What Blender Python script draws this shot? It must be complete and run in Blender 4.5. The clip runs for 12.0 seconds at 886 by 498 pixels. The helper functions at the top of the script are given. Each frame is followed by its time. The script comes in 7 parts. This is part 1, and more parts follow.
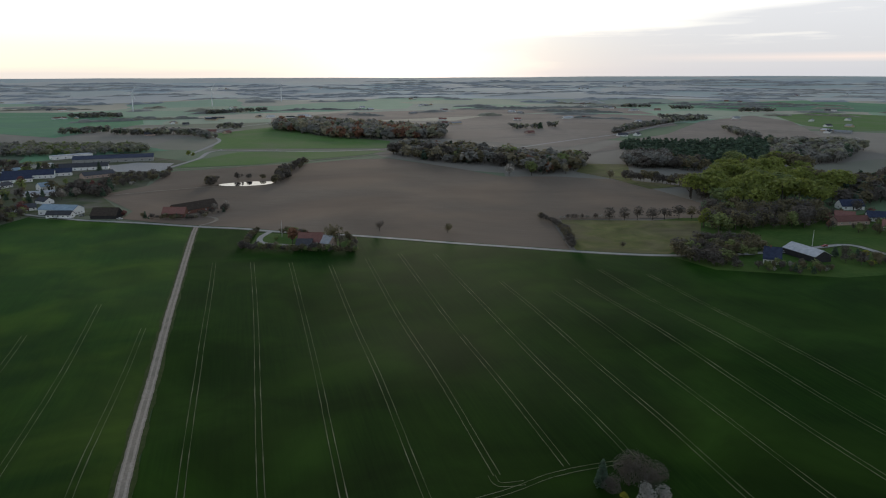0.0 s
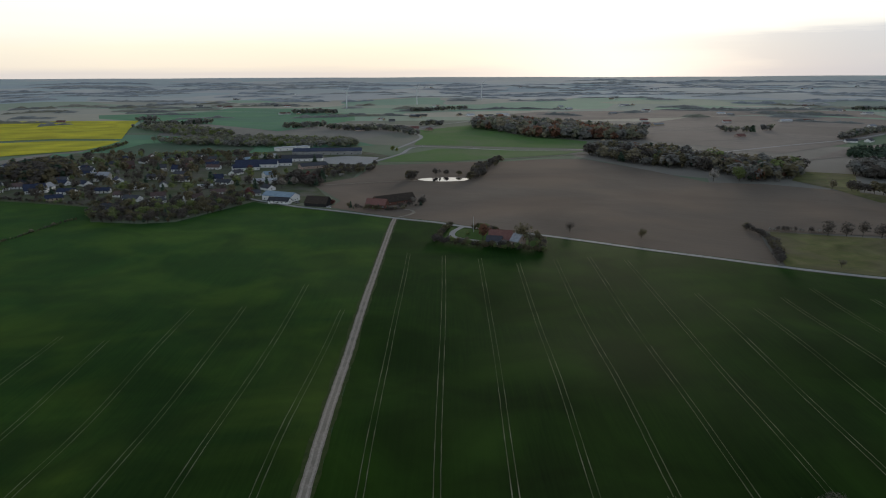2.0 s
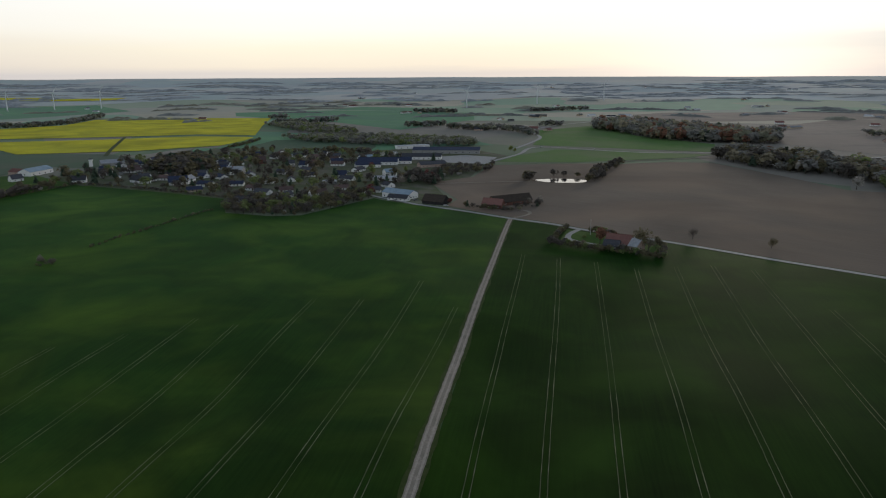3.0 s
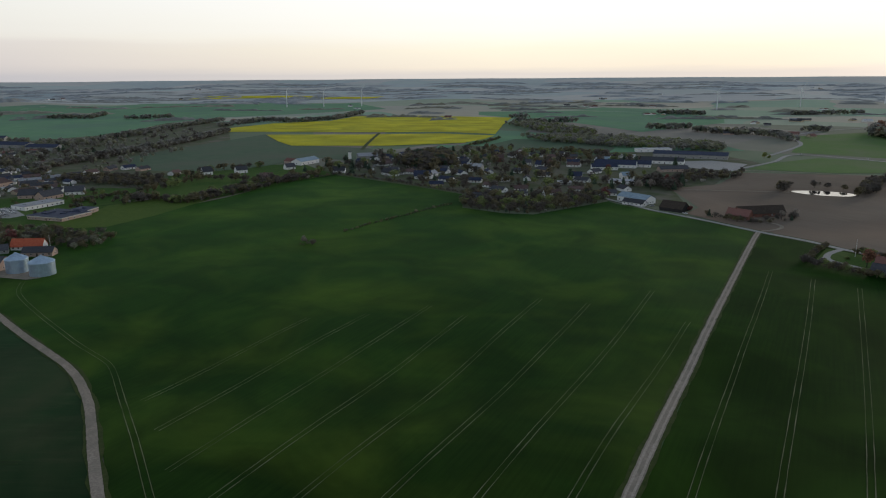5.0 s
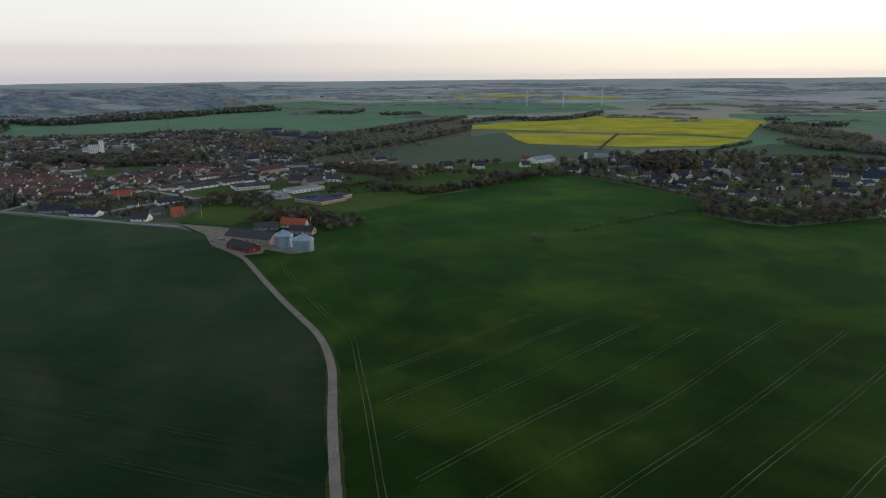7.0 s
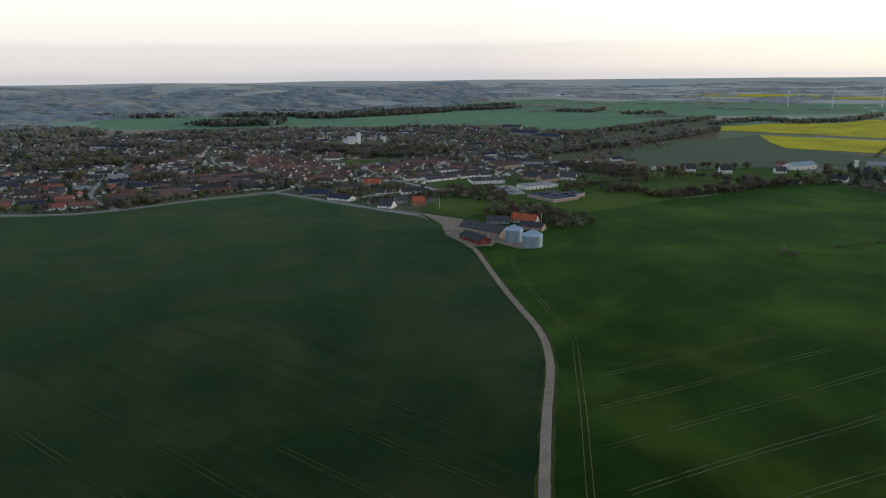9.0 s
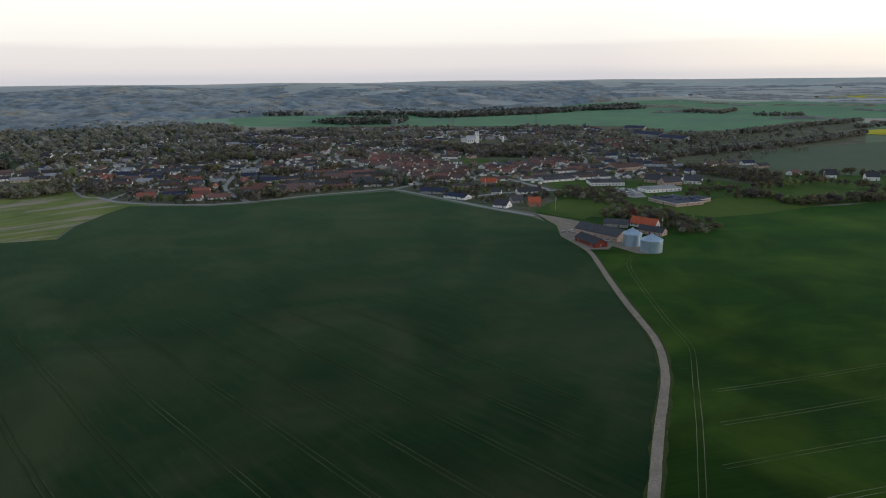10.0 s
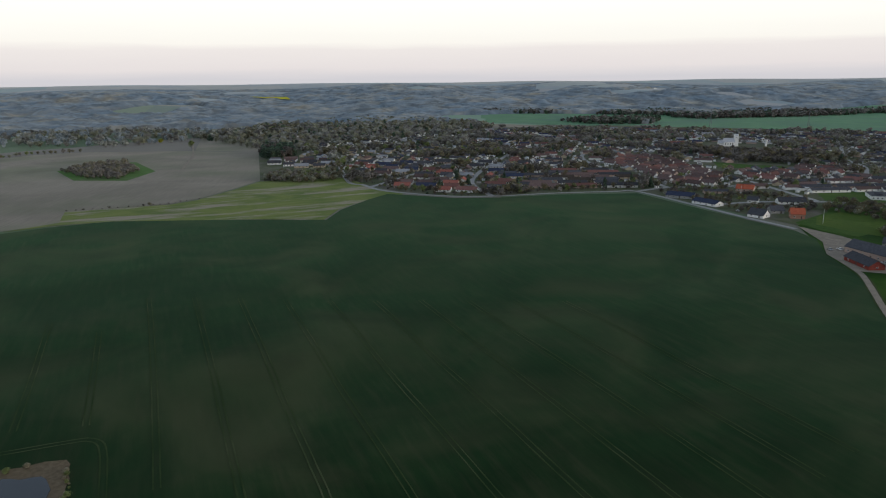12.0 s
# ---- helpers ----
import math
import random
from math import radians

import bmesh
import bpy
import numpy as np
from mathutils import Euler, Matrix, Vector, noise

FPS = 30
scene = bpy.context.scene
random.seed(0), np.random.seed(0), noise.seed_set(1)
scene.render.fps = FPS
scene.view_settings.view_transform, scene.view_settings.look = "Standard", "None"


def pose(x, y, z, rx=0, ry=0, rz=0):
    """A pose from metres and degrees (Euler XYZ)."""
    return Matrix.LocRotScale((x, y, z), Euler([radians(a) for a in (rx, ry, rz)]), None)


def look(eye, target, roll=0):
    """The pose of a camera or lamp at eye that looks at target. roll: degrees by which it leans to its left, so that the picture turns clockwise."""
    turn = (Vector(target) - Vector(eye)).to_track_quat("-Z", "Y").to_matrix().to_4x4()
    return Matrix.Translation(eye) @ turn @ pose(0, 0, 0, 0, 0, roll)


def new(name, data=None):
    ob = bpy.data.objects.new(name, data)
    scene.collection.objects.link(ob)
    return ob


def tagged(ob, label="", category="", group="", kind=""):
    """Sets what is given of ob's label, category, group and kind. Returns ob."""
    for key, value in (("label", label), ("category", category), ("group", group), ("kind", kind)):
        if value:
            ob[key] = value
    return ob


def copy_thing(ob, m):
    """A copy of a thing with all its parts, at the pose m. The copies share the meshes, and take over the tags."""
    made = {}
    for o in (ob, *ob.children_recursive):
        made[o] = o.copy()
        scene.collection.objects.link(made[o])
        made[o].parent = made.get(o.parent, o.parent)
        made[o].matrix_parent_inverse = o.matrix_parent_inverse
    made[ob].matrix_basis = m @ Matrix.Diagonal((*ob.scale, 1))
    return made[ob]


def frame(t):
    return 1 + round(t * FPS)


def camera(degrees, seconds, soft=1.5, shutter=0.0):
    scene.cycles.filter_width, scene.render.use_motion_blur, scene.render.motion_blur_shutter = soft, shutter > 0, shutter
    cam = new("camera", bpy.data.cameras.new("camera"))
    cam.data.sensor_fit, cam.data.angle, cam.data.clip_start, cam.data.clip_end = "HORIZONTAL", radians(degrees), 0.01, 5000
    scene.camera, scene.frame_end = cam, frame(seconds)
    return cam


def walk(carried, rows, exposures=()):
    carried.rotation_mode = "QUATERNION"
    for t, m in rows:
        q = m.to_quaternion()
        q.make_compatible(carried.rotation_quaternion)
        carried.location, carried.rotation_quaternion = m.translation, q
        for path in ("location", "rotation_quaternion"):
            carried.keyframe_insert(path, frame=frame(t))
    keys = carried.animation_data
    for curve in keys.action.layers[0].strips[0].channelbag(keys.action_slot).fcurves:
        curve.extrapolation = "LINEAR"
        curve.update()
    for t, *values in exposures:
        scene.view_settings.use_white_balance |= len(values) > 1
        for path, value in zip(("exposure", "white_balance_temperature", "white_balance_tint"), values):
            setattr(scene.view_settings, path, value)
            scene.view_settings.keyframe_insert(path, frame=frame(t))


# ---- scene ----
cam = camera(64.57, 12.0, soft=1.1)
# seconds, x, y, z in metres, then the three turns in degrees
PATH = [
    (0.0, 0.00, 0.00, 110.00, 75.931, 0.096, 0.963),
    (0.5, 0.52, 0.23, 110.04, 75.911, 0.154, 4.085),
    (1.0, 0.41, 0.27, 110.11, 75.910, 0.183, 7.919),
    (1.5, 0.28, 0.18, 110.12, 75.913, 0.191, 12.156),
    (2.0, 0.14, -0.06, 110.21, 75.909, 0.178, 16.757),
    (2.5, -0.00, -0.42, 110.40, 75.911, 0.197, 21.512),
    (3.0, -0.13, -0.88, 110.65, 75.910, 0.245, 26.305),
    (3.5, -0.18, -1.29, 110.92, 75.918, 0.296, 31.090),
    (4.0, -0.19, -1.63, 111.18, 75.936, 0.341, 35.863),
    (4.5, -0.19, -1.89, 111.38, 75.967, 0.374, 40.619),
    (5.0, -0.20, -2.04, 111.45, 76.010, 0.389, 45.354),
    (5.5, -0.27, -2.07, 111.35, 76.067, 0.377, 50.062),
    (6.0, -0.43, -2.13, 111.08, 76.106, 0.378, 54.814),
    (6.5, -0.57, -2.41, 110.77, 76.139, 0.418, 59.560),
    (7.0, -0.75, -2.65, 110.51, 76.142, 0.462, 64.323),
    (7.5, -0.87, -2.71, 110.34, 76.141, 0.489, 69.086),
    (8.0, -1.02, -2.62, 110.21, 76.140, 0.505, 73.848),
    (8.5, -1.25, -2.43, 110.08, 76.145, 0.517, 78.608),
    (9.0, -1.64, -2.16, 109.90, 76.162, 0.532, 83.366),
    (9.5, -2.25, -1.87, 109.61, 76.195, 0.557, 88.122),
    (10.0, -2.63, -1.55, 109.46, 76.238, 0.600, 92.953),
    (10.5, -2.50, -1.22, 109.52, 76.278, 0.625, 97.900),
    (11.0, -1.95, -0.89, 109.63, 76.288, 0.627, 102.871),
    (11.5, -1.28, -0.71, 109.82, 76.286, 0.610, 107.849),
    (12.0, -0.49, -0.32, 109.96, 76.296, 0.614, 112.780),
]
walk(cam, [(t, pose(x, y, z, a, b, c)) for t, x, y, z, a, b, c in PATH], exposures=[(0.0, 0.26), (1.2, 0.18), (2.5, 0.04), (5.0, 0.06), (7.0, 0.14), (9.5, 0.32), (12.0, 0.34)])

# ---- sky and sun: evening, the sun low behind a bank of cloud ----
SUN_HIGH, SUN_AZIMUTH = 7.0, -2.0    # degrees; the azimuth is counted clockwise from +y
sky_world = bpy.data.worlds.new("evening_sky")
scene.world = sky_world
sky_world.use_nodes = True
wn, wl = sky_world.node_tree.nodes, sky_world.node_tree.links
wn.clear()


def wnode(kind, **kw):
    n = wn.new(kind)
    for k, v in kw.items():
        n.inputs[k].default_value = v
    return n


def wmath(op, a, b=None, clamp=False):
    n = wn.new("ShaderNodeMath")
    n.operation, n.use_clamp = op, clamp
    for i, v in enumerate((a, b)):
        if v is None:
            continue
        if isinstance(v, (int, float)):
            n.inputs[i].default_value = v
        else:
            wl.new(v, n.inputs[i])
    return n.outputs[0]


def wmix(fac, a, b):
    n = wn.new("ShaderNodeMix")
    n.data_type = "RGBA"
    for sock, v in ((n.inputs[0], fac), (n.inputs[6], a), (n.inputs[7], b)):
        if isinstance(v, (int, float)):
            sock.default_value = v
        elif isinstance(v, tuple):
            sock.default_value = (*v, 1)
        else:
            wl.new(v, sock)
    return n.outputs[2]


def wramp(fac, stops):
    n = wn.new("ShaderNodeValToRGB")
    el = n.color_ramp.elements
    while len(el) < len(stops):
        el.new(0.5)
    for e, (p, c) in zip(el, stops):
        e.position, e.color = p, (*c, 1)
    wl.new(fac, n.inputs[0])
    return n.outputs[0]


nishita = wn.new("ShaderNodeTexSky")
nishita.sky_type, nishita.sun_disc = "NISHITA", False
nishita.sun_elevation, nishita.sun_rotation = radians(SUN_HIGH), radians(SUN_AZIMUTH)
nishita.air_density, nishita.dust_density, nishita.ozone_density = 1.0, 0.6, 1.6
way = wn.new("ShaderNodeTexCoord").outputs["Generated"]
sep = wn.new("ShaderNodeSeparateXYZ")
wl.new(way, sep.inputs[0])
high = sep.outputs[2]
# a thin veil of high cloud, brightest low over the horizon towards the sun
def fma(a, k, c, clamp=False):
    s = wmath("MULTIPLY_ADD", a, k, clamp)
    s.node.inputs[2].default_value = c
    return s


stretch = wn.new("ShaderNodeMapping")
stretch.inputs["Scale"].default_value = (3.0, 3.0, 40.0)
wl.new(way, stretch.inputs[0])
cloud_noise = wnode("ShaderNodeTexNoise", Scale=1.7, Detail=8.0, Roughness=0.58)
wl.new(stretch.outputs[0], cloud_noise.inputs["Vector"])
cn = cloud_noise.outputs["Fac"]
broad_noise = wnode("ShaderNodeTexNoise", Scale=1.1, Detail=3.0)
wl.new(stretch.outputs[0], broad_noise.inputs["Vector"])
bn = broad_noise.outputs["Fac"]
toward = fma(sep.outputs[1], 0.5, 0.5)
veil_low = wmix(wmath("POWER", toward, 2.0), (0.82, 0.81, 0.79), (1.12, 1.10, 1.05))
veil = wmix(wmath("POWER", wmath("MULTIPLY", high, 2.4, True), 0.8), veil_low, (0.20, 0.235, 0.285))
# the lowest seven degrees: yellow haze beside the sun, a mauve band of far cloud away from it
rise = fma(wmath("ADD", high, fma(cn, 0.012, -0.006)), 8.0, 0.0, True)
sunward = wramp(rise, [(0.0, (0.76, 0.70, 0.65)), (0.08, (0.95, 0.85, 0.70)), (0.26, (1.02, 0.94, 0.76)), (0.46, (1.05, 1.02, 0.93)), (0.8, (1.07, 1.06, 1.03))])
averse = wramp(rise, [(0.0, (0.52, 0.51, 0.54)), (0.12, (0.64, 0.60, 0.60)), (0.31, (0.69, 0.65, 0.635)), (0.38, (0.78, 0.755, 0.71)), (0.58, (0.82, 0.81, 0.76)), (0.9, (0.855, 0.86, 0.84))])
turned = fma(sep.outputs[1], -1.65, 1.25, True)
low_sky = wmix(turned, sunward, averse)
# white glow round the veiled sun
sun_way = wn.new("ShaderNodeVectorMath")
sun_way.operation = "DOT_PRODUCT"
wl.new(way, sun_way.inputs[0])
sun_way.inputs[1].default_value = (math.sin(radians(SUN_AZIMUTH)), math.cos(radians(SUN_AZIMUTH)), 0.05)
glow = wmath("POWER", wmath("MAXIMUM", sun_way.outputs["Value"], 0.0), 60.0)
low_sky = wmix(wmath("MULTIPLY", glow, 0.75, True), low_sky, (1.06, 1.04, 0.98))
lowness = fma(high, -12.0, 2.2, True)
veil = wmix(lowness, veil, low_sky)
# the cloud bank beside the sun, with bright rents and a pink one low down
side = wmath("MULTIPLY", wmath("ADD", sep.outputs[0], fma(bn, 0.26, -0.06)), 5.0, True)
crest = wmath("ADD", fma(sep.outputs[0], 0.10, 0.030), fma(bn, 0.06, -0.012))
under = wmath("MULTIPLY", wmath("SUBTRACT", crest, high), 60.0, True)
rents = wmath("MULTIPLY", wmath("MULTIPLY", wmath("SUBTRACT", cn, 0.56), 7.0, True), fma(high, 60.0, -1.8, True))
pink = wmath("MULTIPLY", wmath("SUBTRACT", 1.0, wmath("MULTIPLY", wmath("ABSOLUTE", fma(high, 1.0, -0.019)), 150.0, True)), fma(sep.outputs[0], 4.0, -0.9, True))
cloud_col = wmix(fma(high, 9.0, 0.0, True), (0.53, 0.55, 0.60), (0.68, 0.69, 0.72))
cloud_col = wmix(wmath("MULTIPLY", rents, 0.8), cloud_col, (0.86, 0.84, 0.80))
cloud_col = wmix(wmath("MULTIPLY", pink, 0.7), cloud_col, (0.90, 0.74, 0.67))
bank = wmath("MULTIPLY", wmath("MULTIPLY", side, under), wmath("SUBTRACT", 1.0, wmath("MULTIPLY", glow, 0.6)), True)
veil = wmix(wmath("MULTIPLY", bank, 0.93), veil, cloud_col)
bg_sky, bg_veil = wnode("ShaderNodeBackground", Strength=0.05), wnode("ShaderNodeBackground", Strength=0.97)
wl.new(wmix(wmath("MULTIPLY", wmath("MAXIMUM", bank, lowness), 0.94), nishita.outputs[0], (0.0, 0.0, 0.0)), bg_sky.inputs[0])
wl.new(veil, bg_veil.inputs[0])
both = wn.new("ShaderNodeAddShader")
wl.new(bg_sky.outputs[0], both.inputs[0])
wl.new(bg_veil.outputs[0], both.inputs[1])
wl.new(both.outputs[0], wn.new("ShaderNodeOutputWorld").inputs[0])
sun = new("sun", bpy.data.lights.new("sun", "SUN"))
sun.data.energy, sun.data.angle, sun.data.color = 0.8, radians(10), (1.0, 0.86, 0.70)
_a = radians(SUN_AZIMUTH)
sun.matrix_basis = look((math.sin(_a) * 300, math.cos(_a) * 300, 300 * math.tan(radians(SUN_HIGH)) + 60), (0, 0, 60))


# ---- materials ----
def material(name, stops, scale=1.0, rough=0.85, bump=0.0, stretch=None, second=None, island=0.0, per_object=0.0, metal=0.0, specular=0.02, detail=6.0, patches=None, sheen=0.0, haze_sheen=(0.86, 0.95, 1.0), streak=None):
    """A surface whose colour wanders between the stops by noise of that size per metre in the world, with a second noise laid over it."""
    m = bpy.data.materials.new(name)
    m.use_nodes = True
    n, l = m.node_tree.nodes, m.node_tree.links
    bsdf = n["Principled BSDF"]
    bsdf.inputs["Roughness"].default_value = rough
    bsdf.inputs["Metallic"].default_value = metal
    bsdf.inputs["Specular IOR Level"].default_value = specular
    # Sheen lightens surfaces seen at a slant; it stands in for haze.
    bsdf.inputs["Sheen Weight"].default_value, bsdf.inputs["Sheen Roughness"].default_value = sheen, 0.45
    bsdf.inputs["Sheen Tint"].default_value = (*haze_sheen, 1)
    place = n.new("ShaderNodeNewGeometry").outputs["Position"]
    if stretch:
        turn = n.new("ShaderNodeMapping")
        turn.vector_type = "TEXTURE"
        turn.inputs["Rotation"].default_value = (0, 0, radians(stretch[0]))
        turn.inputs["Scale"].default_value = (1 / stretch[1], 1 / stretch[2], 1)
        l.new(place, turn.inputs[0])
        fine_place = turn.outputs[0]
    else:
        fine_place = place
    a = n.new("ShaderNodeTexNoise")
    a.inputs["Scale"].default_value, a.inputs["Detail"].default_value, a.inputs["Roughness"].default_value = scale, detail, 0.6
    l.new(fine_place, a.inputs["Vector"])
    ramp = n.new("ShaderNodeValToRGB")
    el = ramp.color_ramp.elements
    while len(el) < len(stops):
        el.new(0.5)
    for i, (e, c) in enumerate(zip(el, stops)):
        e.position, e.color = 0.28 + 0.44 * i / max(1, len(stops) - 1), (*c, 1)
    l.new(a.outputs["Fac"], ramp.inputs[0])
    colour = ramp.outputs[0]
    if second:
        b = n.new("ShaderNodeTexNoise")
        b.inputs["Scale"].default_value, b.inputs["Detail"].default_value, b.inputs["Distortion"].default_value = second[0], 4.0, 0.6
        l.new(place, b.inputs["Vector"])
        r2 = n.new("ShaderNodeValToRGB")
        r2.color_ramp.elements[0].position, r2.color_ramp.elements[1].position = second[2] if len(second) > 2 else (0.42), 0.68
        l.new(b.outputs["Fac"], r2.inputs[0])
        mix = n.new("ShaderNodeMix")
        mix.data_type = "RGBA"
        l.new(r2.outputs[0], mix.inputs[0])
        l.new(colour, mix.inputs[6])
        mix.inputs[7].default_value = (*second[1], 1)
        colour = mix.outputs[2]
    if streak:
        d = n.new("ShaderNodeTexNoise")
        d.inputs["Scale"].default_value, d.inputs["Detail"].default_value, d.inputs["Roughness"].default_value = streak[0], 7.0, 0.68
        l.new(fine_place, d.inputs["Vector"])
        r3 = n.new("ShaderNodeMapRange")
        r3.inputs["From Min"].default_value, r3.inputs["From Max"].default_value, r3.inputs["To Max"].default_value = streak[2], streak[3], streak[4]
        l.new(d.outputs["Fac"], r3.inputs["Value"])
        mix3 = n.new("ShaderNodeMix")
        mix3.data_type = "RGBA"
        l.new(r3.outputs[0], mix3.inputs[0])
        l.new(colour, mix3.inputs[6])
        mix3.inputs[7].default_value = (*streak[1], 1)
        colour = mix3.outputs[2]
    if patches:
        c = n.new("ShaderNodeTexNoise")
        c.inputs["Scale"].default_value, c.inputs["Detail"].default_value, c.inputs["Roughness"].default_value, c.inputs["Distortion"].default_value = patches[0], 5.0, 0.55, 0.9
        l.new(place, c.inputs["Vector"])
        rng = n.new("ShaderNodeMapRange")
        rng.inputs["From Min"].default_value, rng.inputs["From Max"].default_value = 0.34, 0.66
        rng.inputs["To Min"].default_value, rng.inputs["To Max"].default_value = patches[1], patches[2]
        l.new(c.outputs["Fac"], rng.inputs["Value"])
        hs = n.new("ShaderNodeHueSaturation")
        l.new(rng.outputs[0], hs.inputs["Value"])
        l.new(colour, hs.inputs["Color"])
        colour = hs.outputs[0]
    if island or per_object:
        vary = n.new("ShaderNodeHueSaturation")
        src = n.new("ShaderNodeNewGeometry").outputs["Random Per Island"] if island else n.new("ShaderNodeObjectInfo").outputs["Random"]
        amount = island or per_object
        mm = n.new("ShaderNodeMapRange")
        mm.inputs["To Min"].default_value, mm.inputs["To Max"].default_value = 1 - amount, 1 + amount
        l.new(src, mm.inputs["Value"])
        l.new(mm.outputs[0], vary.inputs["Value"])
        l.new(colour, vary.inputs["Color"])
        colour = vary.outputs[0]
    l.new(colour, bsdf.inputs["Base Color"])
    if bump:
        bm = n.new("ShaderNodeBump")
        bm.inputs["Strength"].default_value, bm.inputs["Distance"].default_value = 0.6, bump
        l.new(a.outputs["Fac"], bm.inputs["Height"])
        l.new(bm.outputs[0], bsdf.inputs["Normal"])
    return m


def dark(c, k):
    return tuple(v * k for v in c)


M = {}
# Light and dark mottling puts the rolling ground's shading into the wheat colours.
M["wheat"] = material("winter_wheat", [(0.00576, 0.01780, 0.00215), (0.00972, 0.02632, 0.00310), (0.01393, 0.03328, 0.00404)], 0.6, 0.75, 0.05, (107, 0.05, 1.6), (0.016, (0.038, 0.061, 0.0065)), patches=(0.021, 0.55, 1.45), sheen=0.070, haze_sheen=(0.30, 1.0, 0.24))
# The east field's wheat, in darker colours than the west field's.
M["wheat_east"] = material("darker_winter_wheat", [(0.0046, 0.0160, 0.0019), (0.0074, 0.0232, 0.0026), (0.0110, 0.0304, 0.0034)], 0.6, 0.75, 0.05, (107, 0.05, 1.6), (0.016, (0.018, 0.042, 0.005)), patches=(0.021, 0.62, 1.35), sheen=0.030, haze_sheen=(0.22, 1.0, 0.15), specular=0.013)
M["wheat_dark"] = material("thin_wheat", [(0.00573, 0.01964, 0.00573), (0.00859, 0.02455, 0.00696), (0.01555, 0.02864, 0.01023)], 0.45, 0.8, 0.05, (45, 0.10, 0.9), (0.016, (0.03348, 0.03720, 0.01674), 0.44), streak=(0.30, (0.04256, 0.03928, 0.02128), 0.50, 0.78, 0.55), patches=(0.017, 0.70, 1.30), sheen=0.066, haze_sheen=(0.45, 1.0, 0.58))
M["soil"] = material("ploughed_soil", [(0.1264, 0.1026, 0.0821), (0.1480, 0.1199, 0.0961), (0.1706, 0.1382, 0.1112)], 0.5, 0.95, 0.1, (-16, 0.06, 1.2), (0.007, (0.1944, 0.1426, 0.1058)), patches=(0.006, 0.82, 1.15), sheen=0.035, haze_sheen=(1.0, 0.92, 0.85))
M["soil_pale"] = material("harrowed_soil", [(0.2258, 0.1943, 0.1522), (0.2572, 0.2226, 0.1764), (0.2888, 0.2520, 0.2016)], 0.4, 0.95, 0.1, (30, 0.06, 1.2), (0.008, (0.1943, 0.1943, 0.1260)), patches=(0.009, 0.85, 1.12), sheen=0.04)
M["meadow"] = material("rough_meadow", [(0.092, 0.108, 0.032), (0.128, 0.132, 0.042), (0.165, 0.148, 0.064)], 0.12, 0.9, 0.1, None, (0.03, (0.135, 0.118, 0.062)), patches=(0.035, 0.72, 1.22), sheen=0.03)
# Ploughed soil lightened for distance haze, in the colour itself.
M["soil_far"] = material("hazed_far_soil", [(0.170, 0.146, 0.126), (0.200, 0.172, 0.149), (0.232, 0.200, 0.174)], 0.05, 0.95, 0.0, None, (0.006, (0.22, 0.185, 0.158)), patches=(0.005, 0.86, 1.12), sheen=0.05, haze_sheen=(1.0, 0.95, 0.92))
M["pasture"] = material("green_pasture", [(0.0676, 0.1456, 0.0312), (0.0806, 0.1664, 0.0364), (0.0975, 0.1794, 0.0442)], 0.1, 0.85, 0.06, None, (0.012, (0.1105, 0.1625, 0.0650)), sheen=0.025)
# Bluer, paler pasture: the haze of distance put into the crop colour.
M["far_pasture"] = material("hazed_green_crop", [(0.0859, 0.1871, 0.0951), (0.1043, 0.2178, 0.1104), (0.1258, 0.2424, 0.1289)], 0.02, 0.9, 0.0, None, (0.006, (0.0951, 0.1764, 0.1150)), sheen=0.06, haze_sheen=(0.6, 0.95, 0.85))
M["rape"] = material("flowering_rape", [(0.4200, 0.3700, 0.0180), (0.5600, 0.5000, 0.0250), (0.6600, 0.6000, 0.0400)], 0.25, 0.85, 0.1, (40, 0.05, 1.2), (0.012, (0.4200, 0.4000, 0.0300)), patches=(0.013, 0.74, 1.12), sheen=0.015)
M["farfield"] = material("dull_green_crop", [(0.0528, 0.0960, 0.0540), (0.0636, 0.1080, 0.0600), (0.0768, 0.1176, 0.0672)], 0.05, 0.9, 0.0, None, (0.01, (0.0816, 0.1056, 0.0672)), sheen=0.045)
M["stubble"] = material("mossy_stubble", [(0.120, 0.165, 0.030), (0.160, 0.195, 0.042), (0.20, 0.215, 0.070)], 0.09, 0.9, 0.1, (139, 0.35, 1.5), (0.03, (0.095, 0.140, 0.026)), streak=(0.026, (0.31, 0.26, 0.205), 0.50, 0.60, 0.9), sheen=0.04)
M["gravel"] = material("pale_gravel", [(0.22, 0.185, 0.150), (0.29, 0.245, 0.20), (0.37, 0.32, 0.265)], 1.3, 0.95, 0.05, None, (0.15, (0.22, 0.195, 0.155)))
M["gravel_worn"] = material("worn_wheel_rut_gravel", [(0.30, 0.255, 0.21), (0.36, 0.31, 0.26), (0.43, 0.375, 0.32)], 1.3, 0.95, 0.05)
M["verge"] = material("grass_verge", [(0.030, 0.048, 0.013), (0.045, 0.062, 0.018), (0.065, 0.072, 0.026)], 0.6, 0.95, 0.1, sheen=0.03)
M["paddock"] = material("grass_paddock", [(0.0286, 0.0650, 0.0130), (0.0416, 0.0858, 0.0169), (0.0598, 0.1014, 0.0234)], 0.25, 0.85, 0.05, None, (0.02, (0.0715, 0.1105, 0.0260)), sheen=0.03, haze_sheen=(0.6, 1.0, 0.5))
